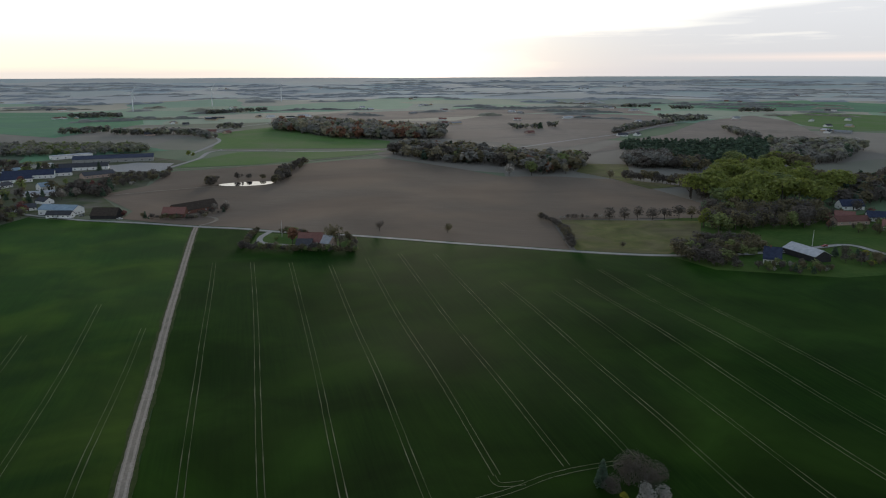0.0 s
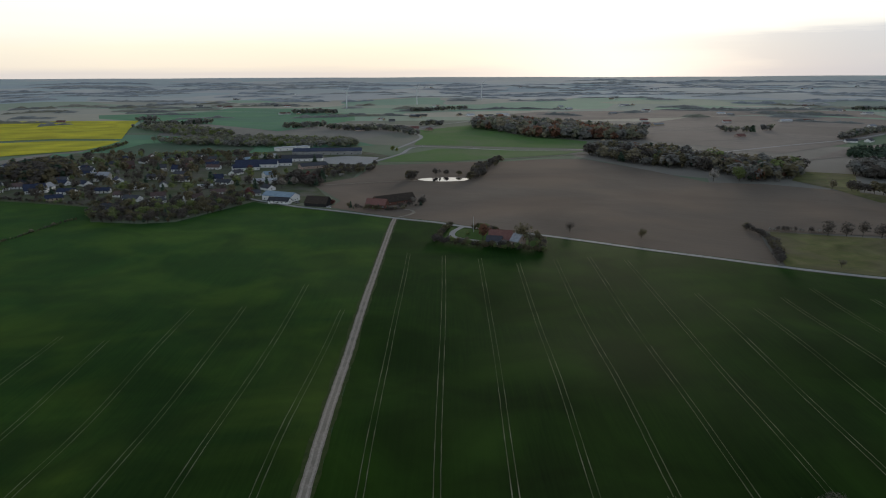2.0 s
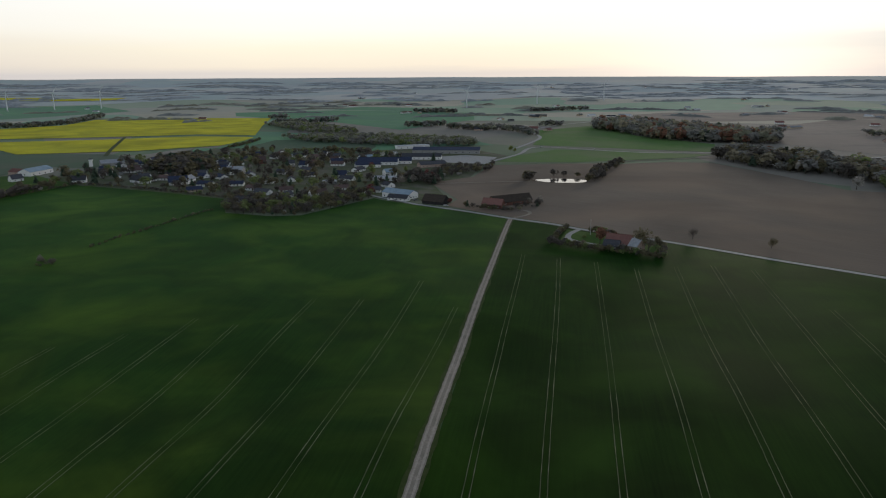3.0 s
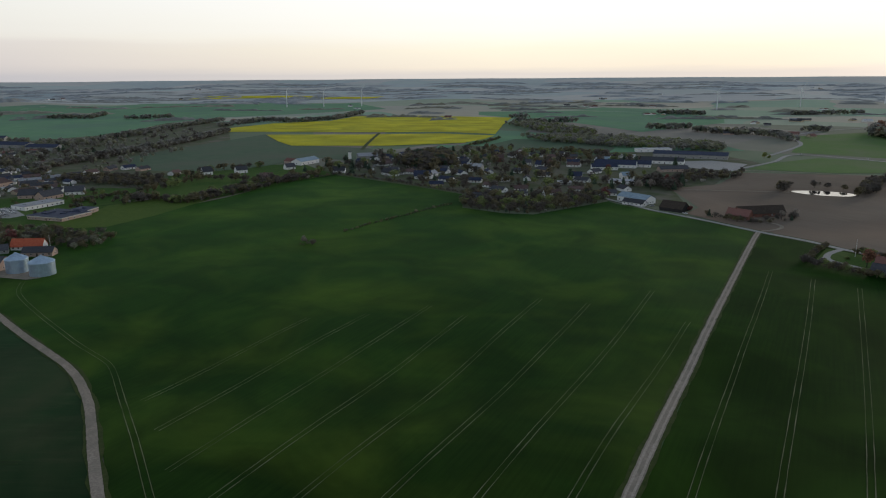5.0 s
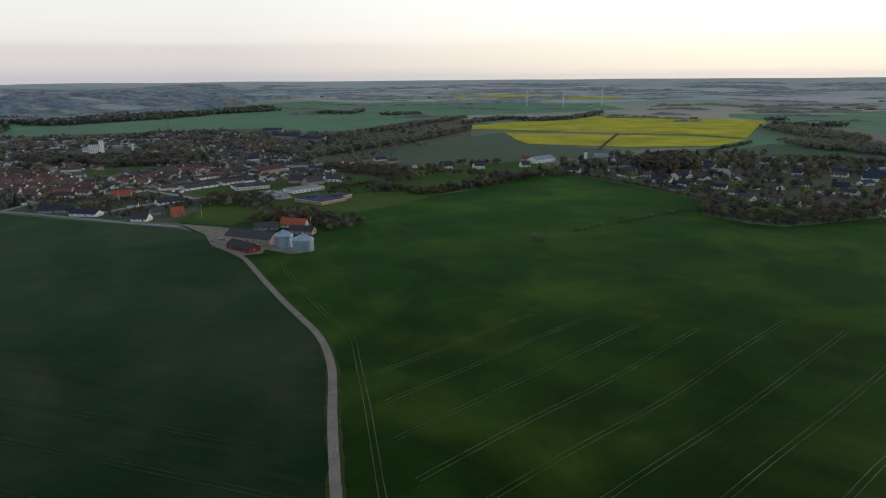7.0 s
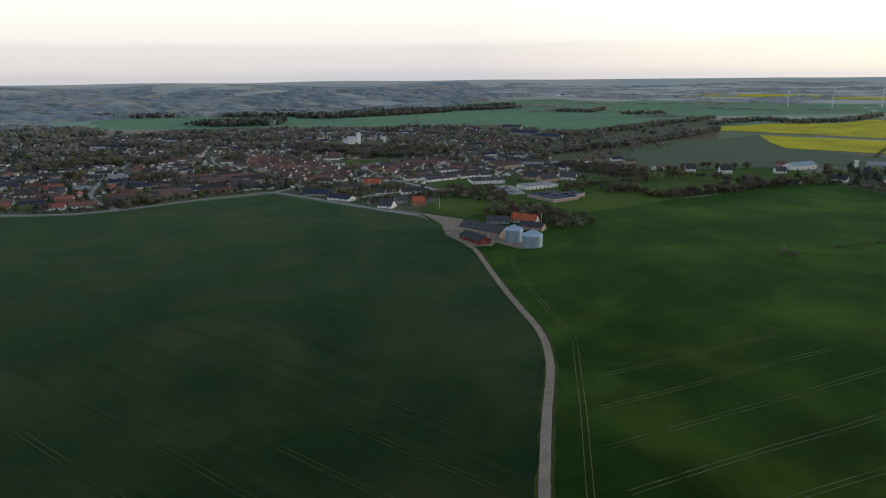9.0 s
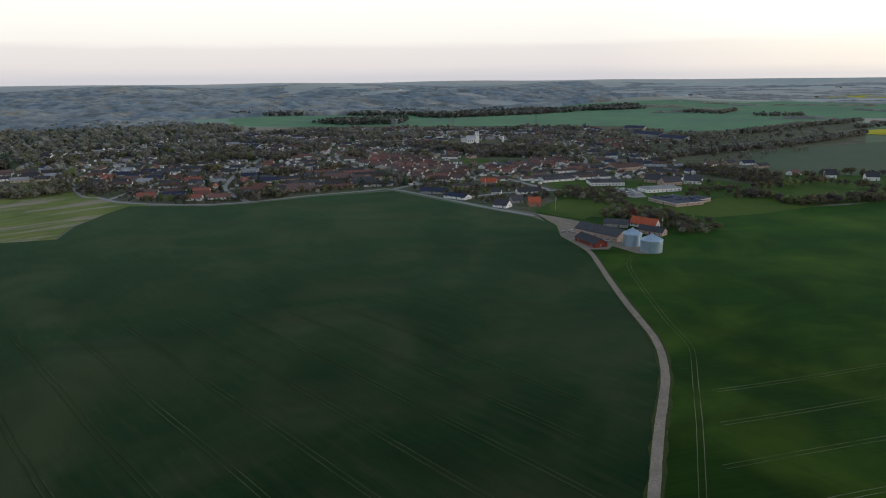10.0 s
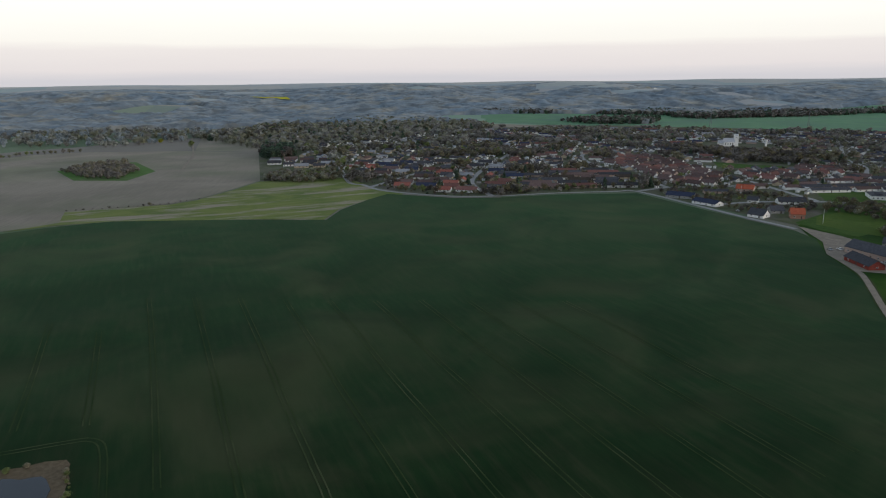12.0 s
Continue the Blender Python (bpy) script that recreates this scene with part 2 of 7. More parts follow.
# Paddock green with sunlight put into the colour.
M["sunlit_grass"] = material("sunlit_young_grass", [(0.050, 0.088, 0.016), (0.068, 0.108, 0.020), (0.088, 0.122, 0.028)], 0.2, 0.85, 0.05, None, (0.03, (0.060, 0.100, 0.020)), sheen=0.03, haze_sheen=(0.7, 1.0, 0.5))
# The sky's reflection at a slant is put into the pale asphalt.
M["asphalt"] = material("sky_paled_asphalt", [(0.27, 0.265, 0.255), (0.33, 0.325, 0.315), (0.39, 0.38, 0.37)], 0.8, 0.7, 0.02)
M["rut"] = material("pale_wheel_track", [(0.05, 0.068, 0.028), (0.14, 0.148, 0.085), (0.25, 0.248, 0.165)], 0.05, 0.95, 0.04)
M["rut_dull"] = material("faint_wheel_track", [(0.022, 0.042, 0.015), (0.042, 0.062, 0.025), (0.085, 0.095, 0.050)], 0.035, 0.95, 0.04)
M["lawn"] = material("garden_lawn", [(0.0532, 0.0728, 0.0308), (0.0770, 0.0924, 0.0420), (0.1120, 0.1120, 0.0630)], 0.09, 0.9, 0.0, None, (0.04, (0.1330, 0.1204, 0.0952)), sheen=0.035)

# ---- the lie of the land ----
def ease(a, b, v):
    s = np.clip((v - a) / (b - a), 0.0, 1.0)
    return s * s * (3 - 2 * s)


def height(x, y):
    """Ground height: gently rolling fields, and low hills that close the distance."""
    x, y = np.asarray(x, float), np.asarray(y, float)
    r = np.hypot(x, y)
    roll = 0.55 * np.sin(x / 21 + 1.3 * np.sin(y / 57)) * np.cos(y / 29 + 0.4) + 0.75 * np.sin(x / 46 - y / 38 + 1.0) + 0.45 * np.sin((x + 2 * y) / 33)
    z = 0.7 * roll * (1 - ease(240, 580, r)) * ease(60, 140, r)
    s = np.clip((r - 2200) / 2700, 0, 1)
    z = z + 82 * s ** 1.5
    hills = np.sin(x / 310 + 0.7 * np.sin(y / 420)) * np.cos(y / 270 + 0.5) + 0.5 * np.sin(x / 137 + y / 190)
    valley = ease(70, 84, -np.degrees(np.arctan2(x, y)))
    z = z + hills * (6.0 + 17.0 * valley) * ease(1900, 2900, r) * (1 - 0.8 * ease(3900, 4800, r))
    a = np.degrees(np.arctan2(x, y))
    return z + 9 * ease(4200, 4900, r) * np.clip(1 - np.abs(a - 22) / 16, 0, 1) ** 0.5


def gz(x, y):
    return float(height(x, y))


def inside(pts, poly):
    pts, poly = np.asarray(pts, float), np.asarray(poly, float)
    ok = np.zeros(len(pts), bool)
    a = poly[-1]
    for b in poly:
        cross = ((a[1] > pts[:, 1]) != (b[1] > pts[:, 1]))
        with np.errstate(divide="ignore", invalid="ignore"):
            xs = (b[0] - a[0]) * (pts[:, 1] - a[1]) / (b[1] - a[1]) + a[0]
        ok ^= cross & (pts[:, 0] < xs)
        a = b
    return ok


def make_mesh(name, verts, faces, mats, index=None, smooth=False):
    me = bpy.data.meshes.new(name)
    me.from_pydata(verts, [], faces)
    for m in mats:
        me.materials.append(m)
    if index is not None:
        me.polygons.foreach_set("material_index", np.asarray(index, np.int32))
    if smooth:
        me.polygons.foreach_set("use_smooth", np.ones(len(me.polygons), bool))
    me.update()
    return me


def resample(pts, step, closed=False):
    pts = [Vector((*p, 0)) for p in pts]
    if closed:
        pts.append(pts[0])
    out = []
    for a, b in zip(pts, pts[1:]):
        n = max(1, round((b - a).length / step))
        out += [tuple((a + (b - a) * i / n)[:2]) for i in range(n)]
    if not closed:
        out.append(tuple(pts[-1][:2]))
    return out


def curve_through(pts, step):
    """A smooth line through the corner points."""
    p = [np.array(q, float) for q in pts]
    p = [2 * p[0] - p[1]] + p + [2 * p[-1] - p[-2]]
    out = []
    for a, b, c, d in zip(p, p[1:], p[2:], p[3:]):
        n = max(2, int(np.linalg.norm(c - b) / step))
        for i in range(n):
            t = i / n
            out.append(0.5 * ((2 * b) + (c - a) * t + (2 * a - 5 * b + 4 * c - d) * t * t + (3 * b - a - 3 * c + d) * t ** 3))
    out.append(p[-2])
    return np.array(out)


from mathutils.geometry import delaunay_2d_cdt


def patch(name, outline, mat, lift, step, label, category="field", wobble=0.0):
    """A piece of land inside an outline, laid over the ground sheet."""
    ring = resample(outline, step, True)
    if wobble:
        rnd = random.Random(len(outline) * 7 + int(outline[0][0]))
        ring = [(x + rnd.uniform(-wobble, wobble), y + rnd.uniform(-wobble, wobble)) for x, y in ring]
    arr = np.array(ring)
    lo, hi = arr.min(0), arr.max(0)
    gx, gy = np.meshgrid(np.arange(lo[0] + step / 2, hi[0], step), np.arange(lo[1] + step / 2, hi[1], step))
    grid = np.stack([gx.ravel(), gy.ravel()], 1)
    grid = grid[inside(grid, outline)]
    verts = [Vector(p) for p in ring] + [Vector(p) for p in grid]
    edges = [(i, (i + 1) % len(ring)) for i in range(len(ring))]
    v, _, f, *_ = delaunay_2d_cdt(verts, edges, [], 1, 1e-4)
    xy = np.array([tuple(q) for q in v])
    z = height(xy[:, 0], xy[:, 1]) + lift
    ob = new(name, make_mesh(name, np.column_stack([xy, z]).tolist(), [list(q) for q in f], [mat], smooth=True))
    return tagged(ob, label, category, kind="structure")


def ribbon_data(pts, width, lift, step=6.0, ragged=0.0, seed=1):
    c = curve_through(pts, step)
    d = np.gradient(c, axis=0)
    d /= np.linalg.norm(d, axis=1)[:, None] + 1e-9
    nrm = np.column_stack([-d[:, 1], d[:, 0]])
    rnd = np.random.RandomState(seed)
    wl_, wr_ = width / 2 + rnd.uniform(-ragged, ragged, len(c)), width / 2 + rnd.uniform(-ragged, ragged, len(c))
    left, right = c + nrm * wl_[:, None], c - nrm * wr_[:, None]
    zl, zr = height(left[:, 0], left[:, 1]) + lift, height(right[:, 0], right[:, 1]) + lift
    verts = np.concatenate([np.column_stack([left, zl]), np.column_stack([right, zr])])
    n = len(c)
    return verts, [(i, i + 1, n + i + 1, n + i) for i in range(n - 1)]


def ribbon(name, pts, width, mat, lift, label, category="road", step=6.0, ragged=0.0, seed=1, kind="structure"):
    v, f = ribbon_data(pts, width, lift, step, ragged, seed)
    ob = new(name, make_mesh(name, v.tolist(), [q[::-1] for q in f], [mat], smooth=True))
    return tagged(ob, label, category, kind=kind)


def shift(pts, by):
    c = curve_through(pts, 25.0)
    d = np.gradient(c, axis=0)
    d /= np.linalg.norm(d, axis=1)[:, None] + 1e-9
    return [(float(a[0] - b[1] * by), float(a[1] + b[0] * by)) for a, b in zip(c, d)]


# ---- the ground, one sheet to the horizon ----
def build_ground():
    rings = np.concatenate([np.linspace(0, 720, 91)[1:], 720 + (4960 - 720) * np.linspace(0, 1, 120)[1:] ** 1.25])
    seg = 330
    a = np.linspace(0, 2 * np.pi, seg, endpoint=False)
    x, y = np.outer(rings, np.sin(a)).ravel(), np.outer(rings, np.cos(a)).ravel()
    verts = np.column_stack([x, y, height(x, y)]).tolist() + [[0, 0, gz(0, 0)]]
    i, j = np.meshgrid(np.arange(len(rings) - 1), np.arange(seg), indexing="ij")
    p, q = (i * seg + j).ravel(), (i * seg + (j + 1) % seg).ravel()
    faces = np.column_stack([p, p + seg, q + seg, q])[:, ::-1].tolist() + [[len(verts) - 1, (k + 1) % seg, k] for k in range(seg)]
    # The outer two palettes are paled for haze, which is in the colour.
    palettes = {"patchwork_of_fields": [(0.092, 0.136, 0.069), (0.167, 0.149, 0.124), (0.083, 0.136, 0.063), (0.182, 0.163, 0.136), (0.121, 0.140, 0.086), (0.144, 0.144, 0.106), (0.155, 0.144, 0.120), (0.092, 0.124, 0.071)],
                "hazed_distant_fields": [(0.145, 0.250, 0.153), (0.270, 0.259, 0.200), (0.136, 0.250, 0.162), (0.295, 0.271, 0.203), (0.201, 0.253, 0.170), (0.147, 0.261, 0.166), (0.251, 0.249, 0.200), (0.177, 0.224, 0.178)],
                "hazed_hill_country": [(0.258, 0.309, 0.314), (0.322, 0.328, 0.315), (0.244, 0.308, 0.308), (0.343, 0.340, 0.319), (0.289, 0.320, 0.308), (0.239, 0.298, 0.318), (0.315, 0.321, 0.317), (0.274, 0.306, 0.318)]}
    # Sheen grows with distance in place of haze.
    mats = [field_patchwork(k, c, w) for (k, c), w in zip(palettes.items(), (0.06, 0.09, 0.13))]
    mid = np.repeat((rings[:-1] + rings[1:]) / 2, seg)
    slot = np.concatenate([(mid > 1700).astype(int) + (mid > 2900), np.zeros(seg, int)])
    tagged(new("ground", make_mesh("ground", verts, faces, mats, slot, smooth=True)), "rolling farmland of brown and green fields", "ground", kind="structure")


def field_patchwork(name, cols, haze_sheen):
    m = bpy.data.materials.new(name)
    m.use_nodes = True
    n, l = m.node_tree.nodes, m.node_tree.links
    n["Principled BSDF"].inputs["Roughness"].default_value = 0.95
    n["Principled BSDF"].inputs["Specular IOR Level"].default_value = 0.1
    n["Principled BSDF"].inputs["Sheen Weight"].default_value, n["Principled BSDF"].inputs["Sheen Roughness"].default_value = haze_sheen, 0.45
    n["Principled BSDF"].inputs["Sheen Tint"].default_value = (0.86, 0.95, 1.0, 1)
    pos = n.new("ShaderNodeNewGeometry").outputs["Position"]
    flat = n.new("ShaderNodeMapping")
    flat.inputs["Scale"].default_value = (1, 1, 0)
    flat.inputs["Rotation"].default_value = (0, 0, 0.5)
    l.new(pos, flat.inputs[0])
    wob = n.new("ShaderNodeTexNoise")
    wob.inputs["Scale"].default_value = 0.003
    l.new(flat.outputs[0], wob.inputs["Vector"])
    add = n.new("ShaderNodeVectorMath")
    add.operation = "MULTIPLY_ADD"
    l.new(wob.outputs["Color"], add.inputs[0])
    add.inputs[1].default_value = (160, 160, 0)
    l.new(flat.outputs[0], add.inputs[2])
    cell = n.new("ShaderNodeTexVoronoi")
    cell.inputs["Scale"].default_value = 0.0030
    l.new(add.outputs[0], cell.inputs["Vector"])
    pick = n.new("ShaderNodeSeparateColor")
    l.new(cell.outputs["Color"], pick.inputs[0])
    ramp = n.new("ShaderNodeValToRGB")
    ramp.color_ramp.interpolation = "CONSTANT"
    el = ramp.color_ramp.elements
    while len(el) < len(cols):
        el.new(0.5)
    for k, (e, c) in enumerate(zip(el, cols)):
        e.position, e.color = k / len(cols), (*c, 1)
    l.new(pick.outputs[0], ramp.inputs[0])
    fine = n.new("ShaderNodeTexNoise")
    fine.inputs["Scale"].default_value, fine.inputs["Detail"].default_value = 0.02, 8
    l.new(pos, fine.inputs["Vector"])
    vary = n.new("ShaderNodeHueSaturation")
    mr = n.new("ShaderNodeMapRange")
    mr.inputs["To Min"].default_value, mr.inputs["To Max"].default_value = 0.86, 1.14
    l.new(fine.outputs["Fac"], mr.inputs["Value"])
    l.new(mr.outputs[0], vary.inputs["Value"])
    l.new(ramp.outputs[0], vary.inputs["Color"])
    l.new(vary.outputs[0], n["Principled BSDF"].inputs["Base Color"])
    return m


build_ground()

# ---- fields, roads and tracks: corner points in metres ----
GRAVEL_TRACK = [(-45, 22), (-72.5, 112), (-88.5, 163), (-104.5, 213), (-120, 264), (-147, 353), (-182, 471), (-191, 504)]
ROAD = [(-368, 561), (-343, 547), (-320, 538), (-292, 528), (-286, 526), (-237, 516), (-192, 504), (-154, 497), (-132, 489), (-76, 477), (-40, 466), (-2, 454), (35, 444), (70, 434), (104, 427), (134, 424), (170, 425), (202, 432), (232, 443), (259, 451), (268, 426)]
FARM_TRACK = [(-20, 4), (-110, 29), (-165, 43.5), (-206, 55), (-244, 66.5), (-265, 71), (-281, 73), (-298, 73), (-334, 71), (-390, 70), (-435, 69), (-452, 66), (-489, 58)]
EDGE_ROAD = [(-561, 42), (-598, 5), (-638, -31), (-700, -90), (-691, -111), (-665, -160), (-630, -208), (-614, -247), (-616, -296), (-627, -336), (-653, -370), (-657, -386), (-737, -444), (-841, -512)]
WHEAT_EAST = [(-45, 24), (-86, 165), (-119, 268), (-190, 502), (-154, 494), (-76, 474), (-2, 451), (70, 431), (134, 421), (150, 390), (215, 375), (330, 400), (520, 380), (700, 60), (420, -160), (120, -110), (20, -8)]
WHEAT_WEST = [(-48, 20), (-88, 160), (-122, 268), (-182, 471), (-191, 500), (-236, 512), (-284, 522), (-325, 532), (-337, 538), (-340, 510), (-348, 444), (-369, 431), (-411, 426), (-457, 476), (-532, 478), (-604, 477), (-661, 473), (-644, 386), (-610, 313), (-595, 264), (-649, 234), (-654, 213), (-599, 186), (-524, 187), (-486, 135), (-434, 111), (-443, 90), (-439, 77), (-362, 72), (-308, 72), (-279, 73), (-252, 70), (-204, 57), (-165, 44)]
WHEAT_SOUTH = [(-20, 2), (-110, 27), (-165, 42), (-206, 53.5), (-244, 65), (-265, 69.5), (-281, 71.5), (-298, 71.5), (-334, 69.5), (-390, 68.5), (-431, 67), (-484, 55), (-529, 53), (-555, 41), (-590, 5), (-626, -30), (-689, -88), (-656, -158), (-622, -205), (-606, -244), (-607, -292), (-606, -315), (-567, -317), (-516, -314), (-474, -302), (-454, -357), (-426, -449), (-378, -488), (-344, -505), (-180, -420), (-60, -250), (40, -115), (15, -10)]
patch("field", [(-346, -509), (-381, -492), (-409, -462), (-455, -359), (-473, -304), (-516, -316), (-567, -319), (-602, -316), (-616, -350), (-657, -388), (-685, -413), (-672, -439), (-636, -490), (-584, -479), (-514, -469), (-486, -476), (-426, -537), (-390, -500)], M["stubble"], 0.304, 14, "mossy stubble field with bare grey patches")
patch("field", [(-349, -513), (-387, -496), (-426, -537), (-488, -479), (-519, -473), (-590, -484), (-644, -495), (-904, -694), (-884, -820), (-821, -971), (-763, -1013), (-707, -1011)], M["soil_pale"], 0.228, 40, "pale harrowed field of grey-brown soil")
patch("field", [(-896, -813), (-903, -696), (-1152, -785), (-1205, -962), (-1158, -1025)], M["soil_pale"], 0.232, 40, "pale harrowed field behind a farm lane")
patch("field", [(-182, 506), (-132, 491), (-73, 477), (-2, 456), (74, 435), (74, 501), (74, 531), (192, 541), (214, 605), (186, 706), (165, 745), (111, 766), (53, 765), (-3, 841), (-87, 933), (-137, 920), (-188, 878), (-184, 743), (-202, 679), (-209, 630)], M["soil"], 0.266, 14, "wide bare ploughed field of brown soil")
patch("field", [(-319, 636), (-239, 689), (-189, 711), (-192, 878), (-324, 805), (-305, 696)], M["soil"], 0.260, 20, "bare brown field beside a pond")
patch("field", [(-260, 532), (-220, 516), (-230, 551), (-225, 646), (-236, 679), (-313, 630), (-269, 588)], M["soil"], 0.284, 20, "bare brown paddock beside a farm")
patch("field", [(78, 435), (132, 426), (164, 458), (188, 528), (82, 531), (76, 473)], M["meadow"], 0.298, 14, "rough yellow-green meadow with tussocks")
patch("field", [(-337, 835), (-337, 913), (-313, 1008), (-95, 1031), (-129, 973), (-249, 867)], M["pasture"], 0.272, 30, "bright green strip of young crop")
patch("field", [(-366, 1055), (-405, 1213), (-458, 1317), (-374, 1535), (-254, 1292), (-109, 1181), (-98, 1063)], M["pasture"], 0.276, 40, "green field below a wood")
patch("field", [(159, 880), (213, 869), (187, 737), (229, 699), (190, 681), (167, 753), (139, 802)], M["meadow"], 0.292, 20, "yellow-green meadow between woods")
patch("field", [(-1016, 371), (-1093, 480), (-1157, 599), (-1228, 726), (-1012, 631), (-870, 687), (-793, 668), (-758, 570), (-817, 556), (-789, 457), (-791, 392), (-866, 331)], M["farfield"], 0.300, 30, "dull green field behind the village")
patch("field", [(-1217, 717), (-1079, 839), (-977, 959), (-867, 988), (-834, 922), (-813, 848), (-871, 733), (-990, 628), (-1074, 655)], M["rape"], 0.664, 20, "yellow flowering rape field")
patch("field", [(-1341, 700), (-1430, 753), (-1493, 900), (-1464, 1048), (-1564, 1205), (-1456, 1344), (-1199, 1434), (-1044, 1218), (-890, 1016), (-1005, 987), (-1122, 872), (-1287, 747)], M["rape"], 0.668, 30, "wide yellow flowering rape field")
patch("field", [(-691, 269), (-713, 311), (-729, 353), (-696, 353), (-652, 315), (-624, 271)], M["paddock"], 0.332, 20, "small green paddock between hedges")
patch("field", [(-585, 43), (-649, 74), (-626, 110), (-578, 103), (-547, 80), (-561, 59)], M["paddock"], 0.336, 14, "green lawn beside a farm drive")
patch("field", [(-763, 857), (-795, 960), (-652, 1017), (-581, 940), (-545, 853), (-588, 810), (-687, 784)], M["farfield"], 0.340, 30, "mown sports field with pale turf")
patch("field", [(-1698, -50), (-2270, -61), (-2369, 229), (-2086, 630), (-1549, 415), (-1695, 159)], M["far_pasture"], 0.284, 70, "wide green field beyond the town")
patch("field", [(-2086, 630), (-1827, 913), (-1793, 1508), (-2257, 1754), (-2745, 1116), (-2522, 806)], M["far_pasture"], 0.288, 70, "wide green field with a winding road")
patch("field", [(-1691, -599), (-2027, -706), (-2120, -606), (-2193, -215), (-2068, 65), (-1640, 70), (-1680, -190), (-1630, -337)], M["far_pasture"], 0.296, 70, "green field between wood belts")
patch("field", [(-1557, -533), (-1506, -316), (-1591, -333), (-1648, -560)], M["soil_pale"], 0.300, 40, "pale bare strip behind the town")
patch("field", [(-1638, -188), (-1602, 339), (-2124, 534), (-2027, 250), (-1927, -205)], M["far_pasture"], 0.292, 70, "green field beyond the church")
patch("field", [(-630, 160), (-610, 183), (-647, 218), (-652, 274), (-607, 291), (-569, 225), (-553, 182), (-575, 151)], M["sunlit_grass"], 0.376, 16, "green school lawn")
patch("field", [(-583, 57), (-561, 83), (-547, 103), (-605, 116), (-644, 79), (-615, 60)], M["sunlit_grass"], 0.380, 16, "mown grass beside the school")
patch("field", [(187, 994), (277, 1181), (391, 1314), (575, 1674), (783, 1895), (784, 1672), (639, 1233), (575, 1072), (482, 1072), (380, 1124), (261, 1072)], M["soil_far"], 0.264, 50, "bare brown field on a slope")
patch("field", [(-109, 1292), (-5, 1223), (167, 1072), (280, 1233), (396, 1451), (483, 1546), (531, 1899), (314, 2039), (83, 1906), (-33, 1621)], M["soil_far"], 0.268, 60, "bare brown field with single trees")
patch("field", [(-412, 1587), (-146, 1743), (83, 1906), (322, 2098), (545, 1950), (564, 2349), (99, 2288), (-333, 2044), (-464, 1791)], M["soil_far"], 0.256, 60, "wide grey-brown field beyond a wood")
patch("field", [(842, 1896), (1016, 2038), (1136, 1898), (837, 1391), (763, 1391), (749, 1544)], M["pasture"], 0.276, 60, "bright green field beyond a farm")
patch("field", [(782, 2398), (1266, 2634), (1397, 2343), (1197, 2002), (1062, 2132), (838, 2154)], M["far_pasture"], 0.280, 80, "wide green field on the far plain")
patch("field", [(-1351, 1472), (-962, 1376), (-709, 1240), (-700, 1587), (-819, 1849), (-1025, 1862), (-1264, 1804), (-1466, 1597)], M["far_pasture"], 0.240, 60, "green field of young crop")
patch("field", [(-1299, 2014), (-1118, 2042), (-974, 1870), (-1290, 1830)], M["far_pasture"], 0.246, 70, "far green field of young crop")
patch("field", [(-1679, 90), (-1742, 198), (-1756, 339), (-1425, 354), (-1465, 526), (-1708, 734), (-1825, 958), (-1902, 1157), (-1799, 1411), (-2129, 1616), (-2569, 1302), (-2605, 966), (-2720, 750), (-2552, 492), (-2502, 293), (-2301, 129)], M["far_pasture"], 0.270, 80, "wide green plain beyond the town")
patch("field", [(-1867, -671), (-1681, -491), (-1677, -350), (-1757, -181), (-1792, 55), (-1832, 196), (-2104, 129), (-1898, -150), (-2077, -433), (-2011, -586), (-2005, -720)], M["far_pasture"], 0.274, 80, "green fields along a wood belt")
YARD = [(-571, 44), (-546, 69), (-516, 89), (-506, 104), (-491, 101), (-464, 89), (-446, 81), (-446, 66), (-485, 55), (-522, 56)]
ROADA = [(-344, 829), (-341, 926), (-344, 1031), (-201, 1016), (-98, 1055), (-40, 1106)]
ROADB = [(-371, 986), (-385, 1124), (-403, 1202), (-462, 1330), (-458, 1486), (-422, 1624), (-373, 1911)]
PATHA = [(-337, 819), (-246, 856), (-203, 878), (-181, 914), (-92, 994)]
PATHB = [(-323, 639), (-282, 668), (-239, 696)]
ROADC = [(45, 1031), (80, 1055), (184, 1181), (311, 1327), (400, 1466), (469, 1581), (638, 1779), (820, 1949)]
PATHL = [(-683, -645), (-777, -717), (-839, -766), (-934, -851), (-1093, -996)]
RAPE_LANE = [(-853, 666), (-920, 729), (-1078, 886)]
patch("field", WHEAT_EAST, M["wheat_east"], 0.25, 8, "dark green winter wheat field with tramlines")
patch("field", WHEAT_WEST, M["wheat"], 0.25, 8, "dark green winter wheat field with curving tramlines")
patch("field", WHEAT_SOUTH, M["wheat_dark"], 0.26, 8, "thin dull green wheat field with bare patches")
patch("headland", [(-160, 52), (-110, 26), (-15, 0), (25, -14), (26, -4), (-40, 26), (-60, 60)], M["wheat"], 0.2, 10, "wheat headland where two farm tracks begin", "field")
patch("town_ground", [(-575, 45), (-640, -25), (-702, -88), (-632, -206), (-617, -250), (-620, -300), (-655, -380), (-690, -425), (-640, -492), (-655, -520), (-820, -640), (-1000, -690), (-1250, -640), (-1640, -420), (-1640, 300), (-1440, 440), (-1150, 345), (-960, 330), (-860, 325), (-780, 400), (-740, 380), (-690, 260), (-600, 190), (-560, 120)], M["lawn"], 0.2, 30, "gardens, lawns and bare hedges between houses", "gardens")
